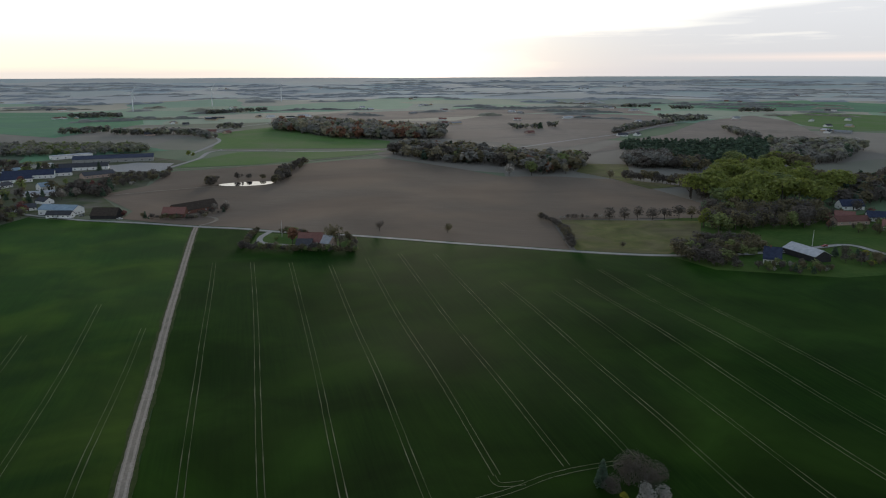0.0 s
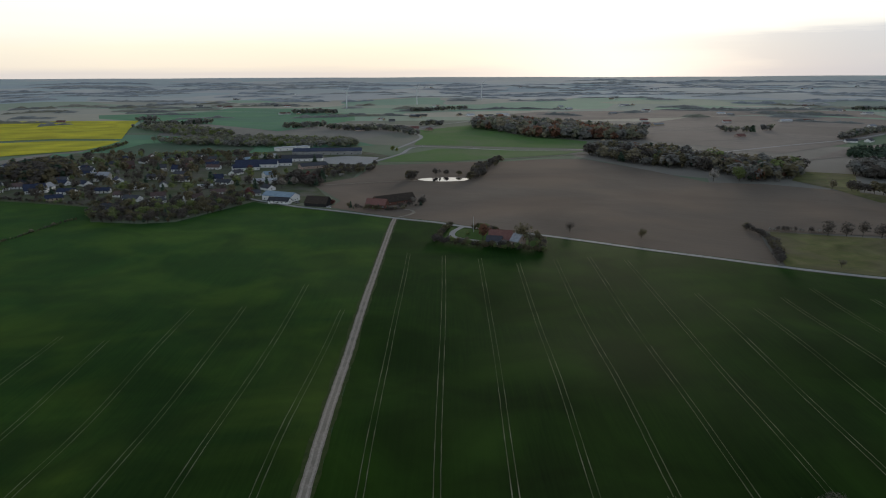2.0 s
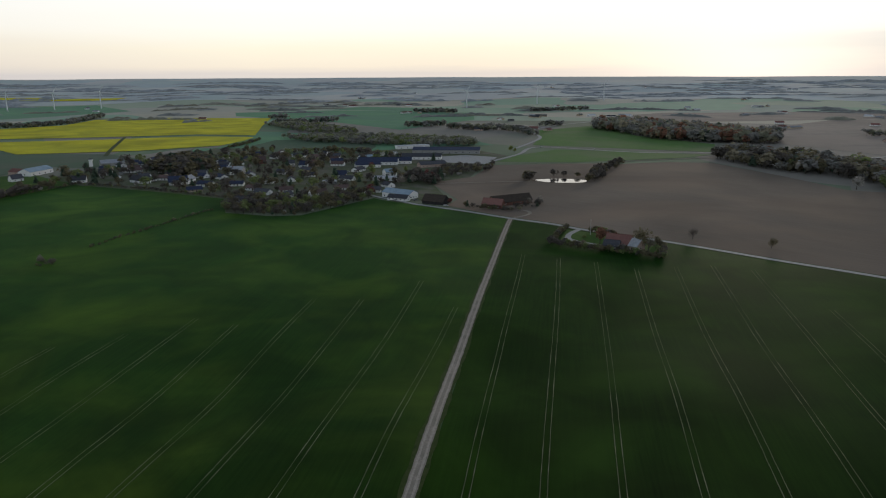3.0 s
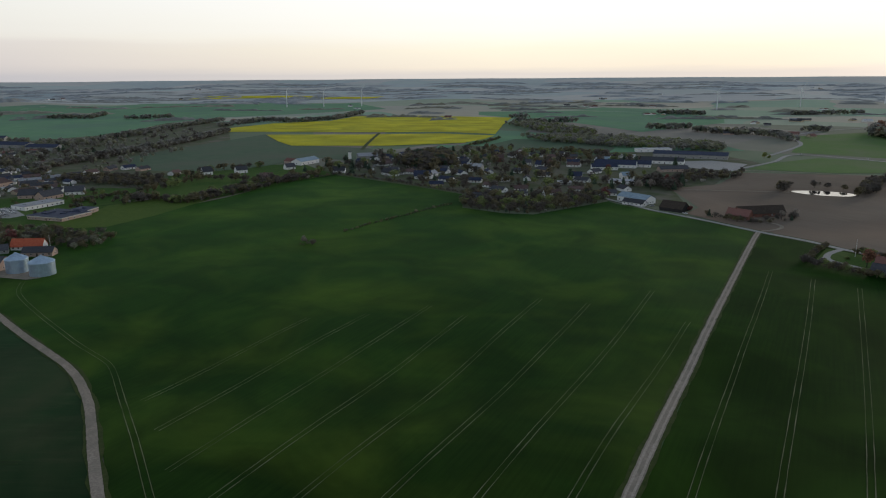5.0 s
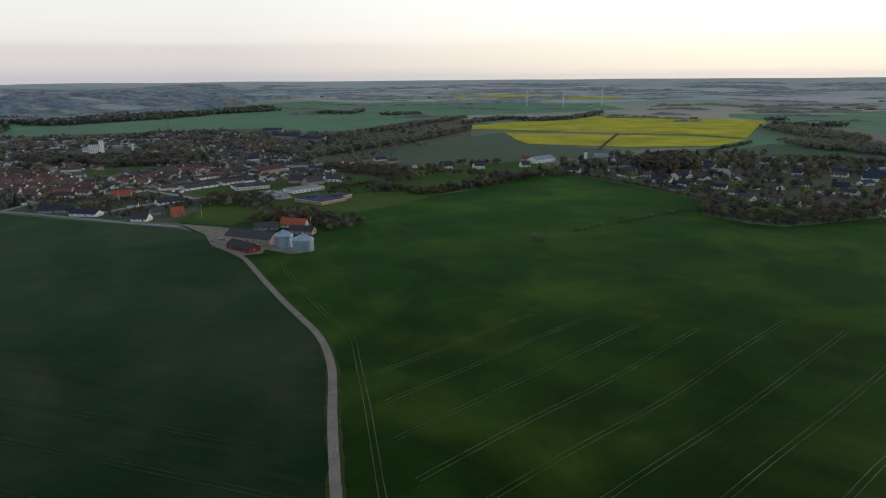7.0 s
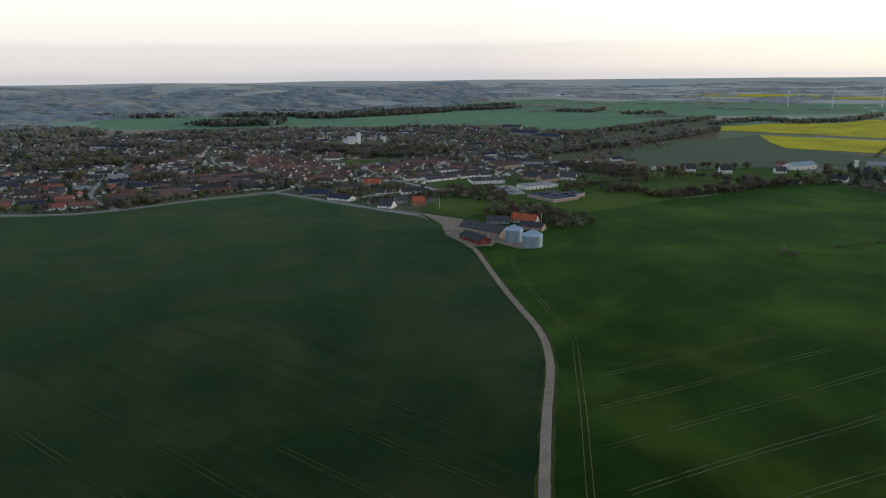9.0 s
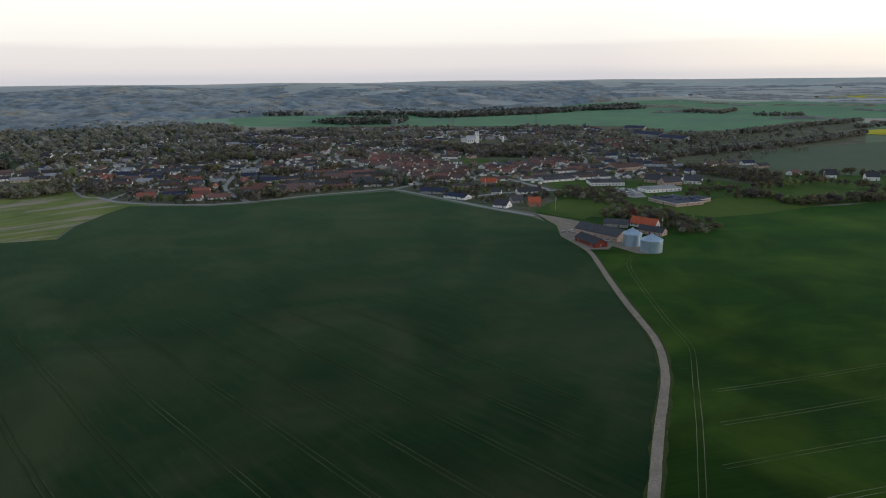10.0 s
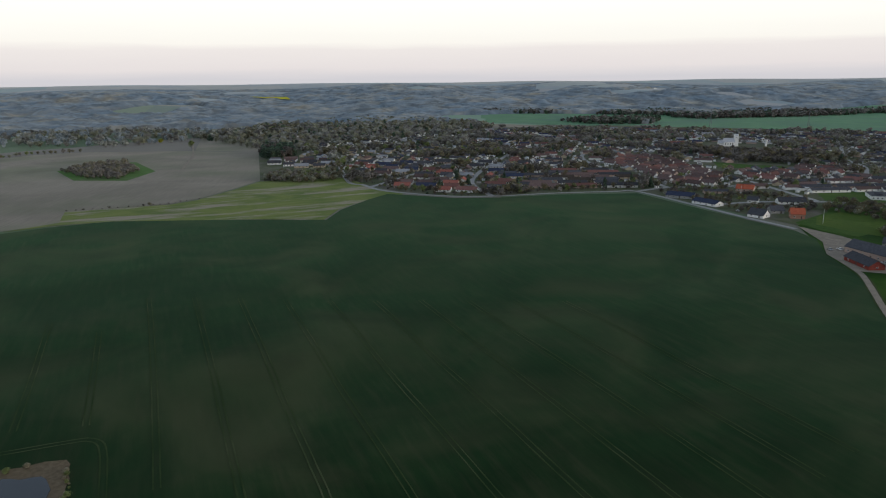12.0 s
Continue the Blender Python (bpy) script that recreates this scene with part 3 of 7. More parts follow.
patch("village_ground", [(-318, 545), (-345, 545), (-352, 452), (-412, 428), (-458, 478), (-604, 478), (-661, 474), (-640, 390), (-690, 400), (-740, 520), (-770, 690), (-820, 800), (-700, 860), (-560, 880), (-480, 1000), (-345, 900), (-350, 830), (-310, 690), (-330, 640), (-262, 545)], M["lawn"], 0.2, 25, "village gardens with lawns and bare shrubs", "gardens")
patch("paddock", [(128, 428), (134, 398), (150, 384), (215, 370), (330, 392), (420, 420), (430, 560), (330, 560), (240, 500), (170, 470)], M["paddock"], 0.205, 14, "green paddocks round a farm", "grass")
patch("village_fields", [(-843, 123), (-817, 240), (-742, 309), (-795, 338), (-1146, 604), (-1612, 847), (-1816, 674), (-1363, 377), (-1340, 198)], M["lawn"], 0.209, 30, "green gardens and paddocks north of the town", "grass")
patch("village_fields", [(-598, 262), (-690, 264), (-800, 325), (-870, 330), (-810, 460), (-770, 505), (-700, 485), (-660, 478), (-640, 390), (-612, 300)], M["paddock"], 0.203, 20, "green paddocks and gardens beside the village", "grass")
patch("village_fields", [(-820, 800), (-700, 850), (-560, 870), (-480, 990), (-420, 1030), (-480, 1090), (-690, 1090), (-960, 1095), (-880, 985), (-830, 900), (-745, 700)], M["far_pasture"], 0.204, 40, "pale green meadows behind the village", "grass")
patch("paddock", [(82, 500), (190, 545), (215, 600), (260, 560), (300, 520), (290, 480), (200, 470), (128, 426)], M["paddock"], 0.202, 14, "rough grass below the wood", "grass")
patch("car_park", [(-404, 886), (-355, 880), (-339, 806), (-390, 800), (-430, 850)], M["asphalt"], 0.34, 16, "pale asphalt car park beside a hall", "car park")
patch("field", [(-332, 640), (-310, 700), (-330, 800), (-192, 884), (-180, 760), (-175, 510), (-192, 507), (-222, 518), (-262, 534), (-262, 560)], M["soil"], 0.207, 20, "bare brown fields round a farm")
patch("farm_grass", [(-440, 66), (-432, 96), (-430, 118), (-470, 140), (-500, 176), (-560, 186), (-600, 160), (-610, 60), (-575, 44), (-530, 50), (-490, 52)], M["wheat"], 0.215, 12, "green headland round the farm buildings", "grass")
patch("rough_grass", [(-585, -300), (-612, -300), (-632, -340), (-700, -420), (-660, -455), (-590, -400), (-520, -330)], M["stubble"], 0.21, 14, "rough grass corner beside the road", "grass")
patch("farm_yard", YARD, M["gravel"], 0.42, 12, "pale gravel farm yard", "yard")
ribbon("grass_verge", GRAVEL_TRACK, 6.0, M["verge"], 0.31, "rough grass verge of a gravel track", "verge", ragged=0.5)
ribbon("gravel_track", shift(GRAVEL_TRACK, 0.0), 3.6, M["gravel"], 0.36, "straight pale gravel farm track", "track", ragged=0.12, step=2.2)
for _by in (-0.95, 0.95):
    ribbon("wheel_rut", shift(GRAVEL_TRACK, _by), 0.7, M["gravel_worn"], 0.38, "worn pale wheel rut of a gravel track", "rut", ragged=0.10, step=2.2)
ribbon("grass_verge", ROAD, 8.0, M["verge"], 0.31, "rough grass verge of a country road", "verge", ragged=0.5)
ribbon("road", ROAD, 4.6, M["asphalt"], 0.38, "narrow grey country road", "road")
ribbon("grass_verge", FARM_TRACK, 5.2, M["verge"], 0.32, "grass verge of a curving farm track", "verge", ragged=0.6)
ribbon("gravel_track", shift(FARM_TRACK, 0.2), 3.3, M["gravel"], 0.38, "curving pale gravel farm track", "track", ragged=0.10, step=2.2)
ribbon("road", EDGE_ROAD, 5.0, M["asphalt"], 0.38, "grey road along the edge of town", "road")
for _p in (ROADA, ROADB, ROADC):
    ribbon("road", _p, 6.0, M["asphalt"], 0.4, "pale country road winding between fields", "road", step=15)
for _p in (PATHA, PATHB, PATHL):
    ribbon("dirt_path", _p, 3.2, M["gravel"], 0.4, "pale dirt lane beside a field", "path", step=15)
ribbon("rape_lane", RAPE_LANE, 6.0, M["verge"], 0.75, "trodden lane through the rape field", "path", step=15)


def tramline(kind, pts, n):
    """Two wheel tracks of a sprayer through the crop."""
    top = tagged(new("tramline"), "pair of pale wheel tracks in the wheat" if kind != "C" else "pair of faint wheel tracks in the wheat", "tramline", "tramlines", "structure")
    for side in (-1.0, 1.0):
        v, f = ribbon_data(shift(pts, side), 0.25 if kind != "C" else 0.45, 0.33, 5.0, 0.08, n)
        ob = new("wheel_track", make_mesh("wheel_track", v.tolist(), [q[::-1] for q in f], [M["rut"] if kind != "C" else M["rut_dull"]]))
        ob.parent = top


def sown_lines():
    """The sprayer's lines: parallel over each field, a headland turn beside the farm track and one at the tree clump."""
    out = []
    far_end = [403, 403, 402, 398, 412, 424, 423, 366, 350, 372, 392, 380]
    near_end = [100, 100, 100, 100, 176, 181, 176, 110, 110, 115, 130, 140]
    for k, (y1, y0) in enumerate(zip(far_end, near_end)):
        lean = 0.30 - 0.006 * min(k, 4)
        out.append(("A", [(-73 + 21.9 * k - lean * (y - 165) + 0.5 * math.sin(y / 47 + k), y) for y in np.linspace(y0, y1, 9)]))
    far_end, near_end = [290, 322, 282, 272, 226, 224, 196, 172], [96, 74, 50, 58, 66, 68, 76, 82]
    for k, (y1, y0) in enumerate(zip(far_end, near_end)):
        lean = 0.29 + 0.012 * min(k, 4)
        out.append(("B", [(-96 - 23.2 * k - lean * (y - 144) + 0.8 * math.sin(y / 38 + 1.2 * k), y) for y in np.linspace(y0, y1, 8)]))
    for k in range(-2, 10):
        x0, x1 = (-128 - 4 * max(k, 0), -262 - 8 * max(k, 0)) if k >= 0 else (-136 - 12 * (k == -1), -215)
        line = [(x, -214 + 30.5 * k + 1.02 * (x + 200) + 0.8 * math.sin(x / 41 + k)) for x in np.linspace(x0, x1, 13)]
        line = [(x, y) for x, y in line if y < min(-0.262 * x - 7, 58)]
        if len(line) > 3:
            out.append(("C", line))
    out.append(("H", [(-116, 44), (-161, 55), (-183, 61), (-212, 69), (-247, 78), (-270, 84), (-285, 86), (-313, 84), (-371, 84.5), (-412, 87), (-434, 95)]))
    out.append(("H", [(6, 164), (16, 169), (27, 176), (40, 181), (48, 183)]))
    out.append(("H", [(10.5, 176), (12.5, 171.5), (19.5, 172.5)]))
    out.append(("C", [(-120, -205), (-128, -197), (-139, -186), (-142, -181), (-139, -173), (-119, -151)]))
    return out


for _n, (_k, _p) in enumerate(sown_lines()):
    tramline(_k, _p, _n)


# ---- plants ----
def leafage(name, stops, island=0.16, sheen=0.30):
    """Thin leaves and twigs: part of the light passes through them."""
    m = material(name, stops, 0.35, 0.9, 0.0, None, None, island, specular=0.03, detail=2.0, sheen=sheen)
    n, l = m.node_tree.nodes, m.node_tree.links
    bsdf, out = n["Principled BSDF"], n["Material Output"]
    thin, mix = n.new("ShaderNodeBsdfTranslucent"), n.new("ShaderNodeMixShader")
    l.new(bsdf.inputs["Base Color"].links[0].from_socket, thin.inputs["Color"])
    mix.inputs[0].default_value = 0.42
    l.new(bsdf.outputs[0], mix.inputs[1])
    l.new(thin.outputs[0], mix.inputs[2])
    l.new(mix.outputs[0], out.inputs["Surface"])
    return m


LEAF = {
    "nearbud": leafage("brown_budding_twigs", [(0.1296, 0.1107, 0.0675), (0.1661, 0.1458, 0.0864), (0.2133, 0.1863, 0.1121)], sheen=0.14),
    "twig": leafage("dark_bare_twigs", [(0.0945, 0.0810, 0.0688), (0.1242, 0.1094, 0.0945), (0.1661, 0.1472, 0.1283)], sheen=0.14),
    # Bare and bud are twig tones lightened for haze.
    "bare": leafage("hazed_grey_twigs", [(0.2090, 0.1826, 0.1584), (0.2596, 0.2299, 0.2002), (0.3190, 0.2860, 0.2475)]),
    "bud": leafage("hazed_brown_buds", [(0.222, 0.194, 0.136), (0.271, 0.240, 0.163), (0.330, 0.290, 0.194)]),
    # Town tones are paler than twig and nearbud: haze in the colour.
    "town_bare": leafage("hazed_bare_twigs", [(0.1372, 0.1232, 0.1092), (0.1792, 0.1624, 0.1456), (0.2310, 0.2100, 0.1904)], 0.18),
    "town_bud": leafage("hazed_budding_twigs", [(0.1540, 0.1456, 0.0980), (0.2030, 0.1904, 0.1260), (0.2660, 0.2464, 0.1652)], 0.18),
    "green": leafage("fresh_green_leaves", [(0.1573, 0.1991, 0.0781), (0.1991, 0.2398, 0.0924), (0.2497, 0.2860, 0.1144)], sheen=0.14),
    "beech": leafage("young_beech_leaves", [(0.1647, 0.2013, 0.0488), (0.2257, 0.2623, 0.0634), (0.3050, 0.3318, 0.0915)], sheen=0.14),
    "dark": leafage("dark_conifer_needles", [(0.0559, 0.0871, 0.0637), (0.0793, 0.1274, 0.0845), (0.1183, 0.1664, 0.1105)], sheen=0.14),
    "rust": leafage("rust_red_young_leaves", [(0.200, 0.108, 0.074), (0.254, 0.131, 0.086), (0.308, 0.162, 0.105)], sheen=0.14),
    "copper": leafage("dark_copper_leaves", [(0.128, 0.051, 0.051), (0.185, 0.074, 0.069), (0.231, 0.105, 0.092)], sheen=0.14),
    "blossom": leafage("white_blossom", [(0.26, 0.245, 0.215), (0.36, 0.34, 0.31), (0.48, 0.46, 0.43)]),
    "yellow": leafage("yellow_green_flowers", [(0.224, 0.224, 0.033), (0.317, 0.304, 0.040), (0.409, 0.383, 0.059)], sheen=0.14),
    # Far and mid tones: the paling of haze put into the leaf colour.
    "far": leafage("haze_tinted_blue_wood", [(0.270, 0.310, 0.335), (0.320, 0.358, 0.378), (0.375, 0.408, 0.420)]),
    "far_tan": leafage("haze_tinted_tan_wood", [(0.290, 0.298, 0.268), (0.340, 0.345, 0.305), (0.395, 0.396, 0.345)]),
    "mid": leafage("hazed_grey_brown_twigs", [(0.1896, 0.1839, 0.1667), (0.2355, 0.2275, 0.2045), (0.2873, 0.2757, 0.2460)]),
    "mid_bud": leafage("hazed_olive_buds", [(0.2056, 0.2081, 0.1476), (0.2565, 0.2565, 0.1790), (0.3120, 0.3072, 0.2177)]),
}
BARK = material("grey_bark", [(0.06, 0.05, 0.042), (0.09, 0.078, 0.065), (0.12, 0.105, 0.09)], 1.5, 0.95, 0.03, specular=0.05)


def crown_arrays(seed, n, h, radius, low, size, shape):
    """Small leaf clumps gathered in lobes round the limbs: corners of n tilted quads."""
    rnd = np.random.RandomState(seed)
    if shape == "cone":
        t = rnd.beta(1.0, 1.6, n)
        z = low + (h - low) * t
        a, rr = rnd.uniform(0, 6.283, n), radius * (1 - t) ** 0.85 * rnd.uniform(0.65, 1.08, n)
        p = np.column_stack([np.cos(a) * rr, np.sin(a) * rr, z])
    else:
        k = 9 if shape == "round" else 6
        mid = (low + h) / 2
        lobes = rnd.normal(0, 1, (k, 3))
        lobes /= np.linalg.norm(lobes, axis=1)[:, None]
        lobes *= np.array([radius * 0.60, radius * 0.60, (h - low) * 0.30]) * rnd.uniform(0.55, 1.1, (k, 1))
        lobes[:, 2] += mid
        lobes[0] = (0, 0, h - (h - low) * 0.28)
        w = rnd.randint(0, k, n)
        d = rnd.normal(0, 1, (n, 3))
        d /= np.linalg.norm(d, axis=1)[:, None]
        reach = np.array([radius * 0.50, radius * 0.50, (h - low) * 0.26]) * rnd.uniform(0.8, 1.2, (k, 1))[w]
        p = lobes[w] + d * reach * rnd.uniform(0.55, 1.05, (n, 1)) ** 0.6
        p[:, 2] = np.clip(p[:, 2], low * 0.7, h)
    nrm = p - np.array([0, 0, (low + h) * 0.42])
    nrm /= np.linalg.norm(nrm, axis=1)[:, None] + 1e-6
    nrm = nrm + rnd.normal(0, 0.55, (n, 3)) + np.array([0, 0, 0.35])
    nrm /= np.linalg.norm(nrm, axis=1)[:, None]
    u = np.cross(nrm, rnd.normal(0, 1, (n, 3)))
    u /= np.linalg.norm(u, axis=1)[:, None] + 1e-6
    v = np.cross(nrm, u)
    s = size * rnd.uniform(0.6, 1.35, (n, 1))
    jit = lambda: rnd.uniform(0.65, 1.15, (n, 1))
    q = np.stack([p - u * s * jit() - v * s * jit() * 0.6, p + u * s * jit() - v * s * jit() * 0.7, p + u * s * jit() * 0.8 + v * s * jit(), p - u * s * jit() * 0.7 + v * s * jit() * 0.8], 1)
    return q.reshape(-1, 3), np.arange(n * 4).reshape(-1, 4)


def trunk_arrays(seed, h, low, radius, limbs=5, sides=6):
    rnd = np.random.RandomState(seed + 99)
    verts, faces = [], []

    def branch(a, b, ra, rb):
        a, b = np.array(a, float), np.array(b, float)
        d = (b - a) / np.linalg.norm(b - a)
        u = np.cross(d, (0.3, 0.9, 0.2))
        u /= np.linalg.norm(u)
        v = np.cross(d, u)
        base = len(verts)
        for c, r in ((a, ra), (b, rb)):
            for k in range(sides):
                t = 2 * math.pi * k / sides
                verts.append(c + (u * math.cos(t) + v * math.sin(t)) * r)
        for k in range(sides):
            k2 = (k + 1) % sides
            faces.append((base + k, base + k2, base + sides + k2, base + sides + k))
    r0 = h * 0.028
    fork = low + (h - low) * 0.35
    branch((0, 0, -0.4), (0, 0, fork), r0, r0 * 0.6)
    branch((0, 0, fork), (rnd.uniform(-1, 1) * 0.05 * h, rnd.uniform(-1, 1) * 0.05 * h, h * 0.92), r0 * 0.6, r0 * 0.12)
    for k in range(limbs):
        t = 6.283 * k / limbs + rnd.uniform(-0.4, 0.4)
        z0 = low * 0.8 + (fork - low * 0.5) * rnd.uniform(0, 1)
        rr = radius * rnd.uniform(0.6, 0.9)
        branch((0, 0, z0), (math.cos(t) * rr, math.sin(t) * rr, z0 + (h - z0) * rnd.uniform(0.45, 0.8)), r0 * 0.45, r0 * 0.08)
    return np.array(verts), faces


# kind: (leaf, shape, height, radius, crown's foot, clumps, clump size, label)
TREES = {
    "nearbud": ("nearbud", "round", 10, 4.4, 1.8, 620, 0.32, "budding brown tree in early spring"),
    "twig": ("twig", "round", 11, 5.4, 2.0, 760, 0.26, "bare dark tree with fine twigs"),
    "field_tree": ("twig", "round", 11, 6.2, 1.6, 3400, 0.15, "broad bare grey tree with fine twigs"),
    "bare": ("bare", "round", 11, 4.6, 2.2, 520, 0.42, "bare grey broadleaf tree with fine twigs"),
    "bud": ("bud", "round", 10, 4.2, 2.0, 480, 0.45, "budding brown broadleaf tree in early spring"),
    "green": ("green", "round", 9, 4.2, 1.4, 460, 0.50, "fresh green broadleaf tree in new leaf"),
    "beech": ("beech", "round", 19, 8.0, 4.0, 900, 0.75, "tall beech with yellow-green young leaves"),
    "dark": ("dark", "cone", 13, 3.2, 0.8, 420, 0.60, "dark green spruce tree in a garden"),
    "rust": ("rust", "round", 9, 3.8, 1.8, 460, 0.42, "rust red tree in young leaf"),
    "copper": ("copper", "round", 11, 5.2, 1.6, 520, 0.52, "broad tree with dark copper leaves"),
    "blossom": ("blossom", "round", 6, 3.0, 1.2, 900, 0.17, "small tree in white blossom"),
    "yellow": ("yellow", "round", 4.5, 2.6, 0.5, 300, 0.36, "yellow-flowering shrub in full bloom"),
    "shrub": ("bud", "round", 3.2, 2.2, 0.2, 240, 0.36, "low brown garden shrub"),
    "green_shrub": ("green", "round", 3.0, 2.1, 0.2, 240, 0.36, "low green garden shrub"),
}
TEMPLATES, USED = {}, set()


def plant(kind, x, y, size=1.0, turn=0.0, variant=0, label="", group="garden trees"):
    """One tree or shrub as a thing of its own, with trunk and crown."""
    key = (kind, variant % 3)
    m = pose(x, y, gz(x, y) + 0.1, 0, 0, turn)
    if key not in TEMPLATES:
        leaf, shape, h, r, low, n, s, text = TREES[kind]
        seed = 17 * len(TEMPLATES) + 5
        top = tagged(new("shrub" if "shrub" in kind or kind == "yellow" else "tree"), text, "shrub" if "shrub" in kind or kind == "yellow" else "tree", group)
        v, f = trunk_arrays(seed, h, low, r)
        t = new("trunk", make_mesh("trunk", v.tolist(), f, [BARK], smooth=True))
        v, f = crown_arrays(seed, n, h, r, low, s, shape)
        c = new("crown", make_mesh("crown", v.tolist(), f.tolist(), [LEAF[leaf]]))
        t.parent = c.parent = top
        TEMPLATES[key] = top
        ob = top
        ob.matrix_basis = m
    else:
        ob = copy_thing(TEMPLATES[key], m)
    ob.scale = (size, size, size)
    ob.matrix_basis = m @ Matrix.Scale(size, 4)
    if label:
        tagged(ob, label, group=group)
    elif group:
        tagged(ob, group=group)
    return ob


STAND_T = {}


def stand(name, label, spots, mix, clumps=70, size=0.14, high=(8, 13), seed=1, low=0.12, category="trees", trunks=True, wide=(0.95, 1.5)):
    """Many trees too close to tell apart: one object with crowns and trunks. mix: {kind: share}."""
    rnd = np.random.RandomState(seed)
    away = float(np.hypot(*np.asarray(spots, float).mean(0))) if len(spots) else 0.0
    more, less = (1.45, 0.74) if away < 680 else (0.85, 1.04) if away < 1050 else (0.6, 1.22)
    clumps, size = int(clumps * more), size * less
    kinds = list(mix)
    share = np.array([mix[k] for k in kinds], float)
    pick = rnd.choice(len(kinds), len(spots), p=share / share.sum())
    V, Fq, idx, at = [], [], [], 0
    mats = [LEAF[TREES[k][0] if k in TREES else k] for k in kinds] + [BARK]
    for (x, y), k in zip(spots, pick):
        kind = kinds[k]
        leaf, shape, h0, r0 = TREES[kind][:4] if kind in TREES else (kind, "round", 10, 4.6)
        var = rnd.randint(4)
        key = (shape, round(r0 / h0, 2), var, clumps, size)
        if key not in STAND_T:
            tv, tf = crown_arrays(31 * var + 7, clumps, 1.0, r0 / h0, low, size, shape)
            bv, bf = trunk_arrays(var, 1.0, 0.2, r0 / h0 * 0.7, 2, 3)
            STAND_T[key] = (tv, tf, bv, np.array(bf))
        tv, tf, bv, bf = STAND_T[key]
        h = rnd.uniform(*high) * (1.0 if kind != "blossom" else 0.6)
        a, w = rnd.uniform(0, 6.283), rnd.uniform(*wide)
        ca, sa = math.cos(a), math.sin(a)
        R = np.array([[ca * w, sa * w, 0], [-sa * w, ca * w, 0], [0, 0, 1]]) * h
        o = np.array([x, y, gz(x, y) + 0.1])
        for vv, ff, mi in ((tv, tf, k), (bv, bf, len(kinds)))[:2 if trunks else 1]:
            V.append(vv @ R + o)
            Fq.append(ff + at)
            idx.append(np.full(len(ff), mi))
            at += len(vv)
    if not V:
        return None
    me = make_mesh(name, np.concatenate(V).tolist(), np.concatenate(Fq).tolist(), mats, np.concatenate(idx))
    return tagged(new(name, me), label, category, kind="stuff")


def scatter(poly, spacing, seed, jitter=0.42, keep=1.0):
    rnd = np.random.RandomState(seed)
    arr = np.array(poly, float)
    lo, hi = arr.min(0), arr.max(0)
    gx, gy = np.meshgrid(np.arange(lo[0], hi[0] + spacing, spacing), np.arange(lo[1], hi[1] + spacing, spacing * 0.87))
    gx = gx + (np.arange(gx.shape[0]) % 2)[:, None] * spacing / 2
    p = np.stack([gx.ravel(), gy.ravel()], 1)
    p = p + rnd.uniform(-jitter, jitter, p.shape) * spacing
    p = p[inside(p, poly)]
    return p[rnd.uniform(0, 1, len(p)) < keep]


def along(pts, spacing, seed, spread=0.5):
    rnd = np.random.RandomState(seed)
    c = np.array(resample(pts, spacing))
    return c + rnd.uniform(-spread, spread, c.shape)

# ---- buildings ----
WALL = {
    "white": material("white_render", [(0.76, 0.75, 0.73), (0.83, 0.82, 0.80), (0.88, 0.87, 0.85)], 0.5, 0.8, 0.0),
    "yellow": material("yellow_brick", [(0.425, 0.338, 0.243), (0.500, 0.413, 0.301), (0.575, 0.475, 0.352)], 1.2, 0.9, 0.01),
    "red": material("red_brick", [(0.15, 0.078, 0.060), (0.19, 0.098, 0.075), (0.23, 0.122, 0.095)], 1.2, 0.9, 0.01),
    "pink": material("pale_brick", [(0.375, 0.275, 0.230), (0.450, 0.338, 0.282), (0.525, 0.400, 0.346)], 1.2, 0.9, 0.01),
    "grey": material("grey_render", [(0.26, 0.26, 0.25), (0.33, 0.33, 0.32), (0.40, 0.40, 0.38)], 0.6, 0.9, 0.0),
    "barn": material("falu_red_boards", [(0.17, 0.040, 0.032), (0.22, 0.055, 0.042), (0.27, 0.075, 0.055)], 1.0, 0.9, 0.01),
    "tar": material("black_tarred_boards", [(0.030, 0.030, 0.032), (0.045, 0.044, 0.045), (0.06, 0.058, 0.058)], 1.0, 0.85, 0.01),
    "orange": material("orange_render", [(0.33, 0.17, 0.12), (0.38, 0.20, 0.145), (0.43, 0.235, 0.17)], 0.6, 0.85, 0.0),
}
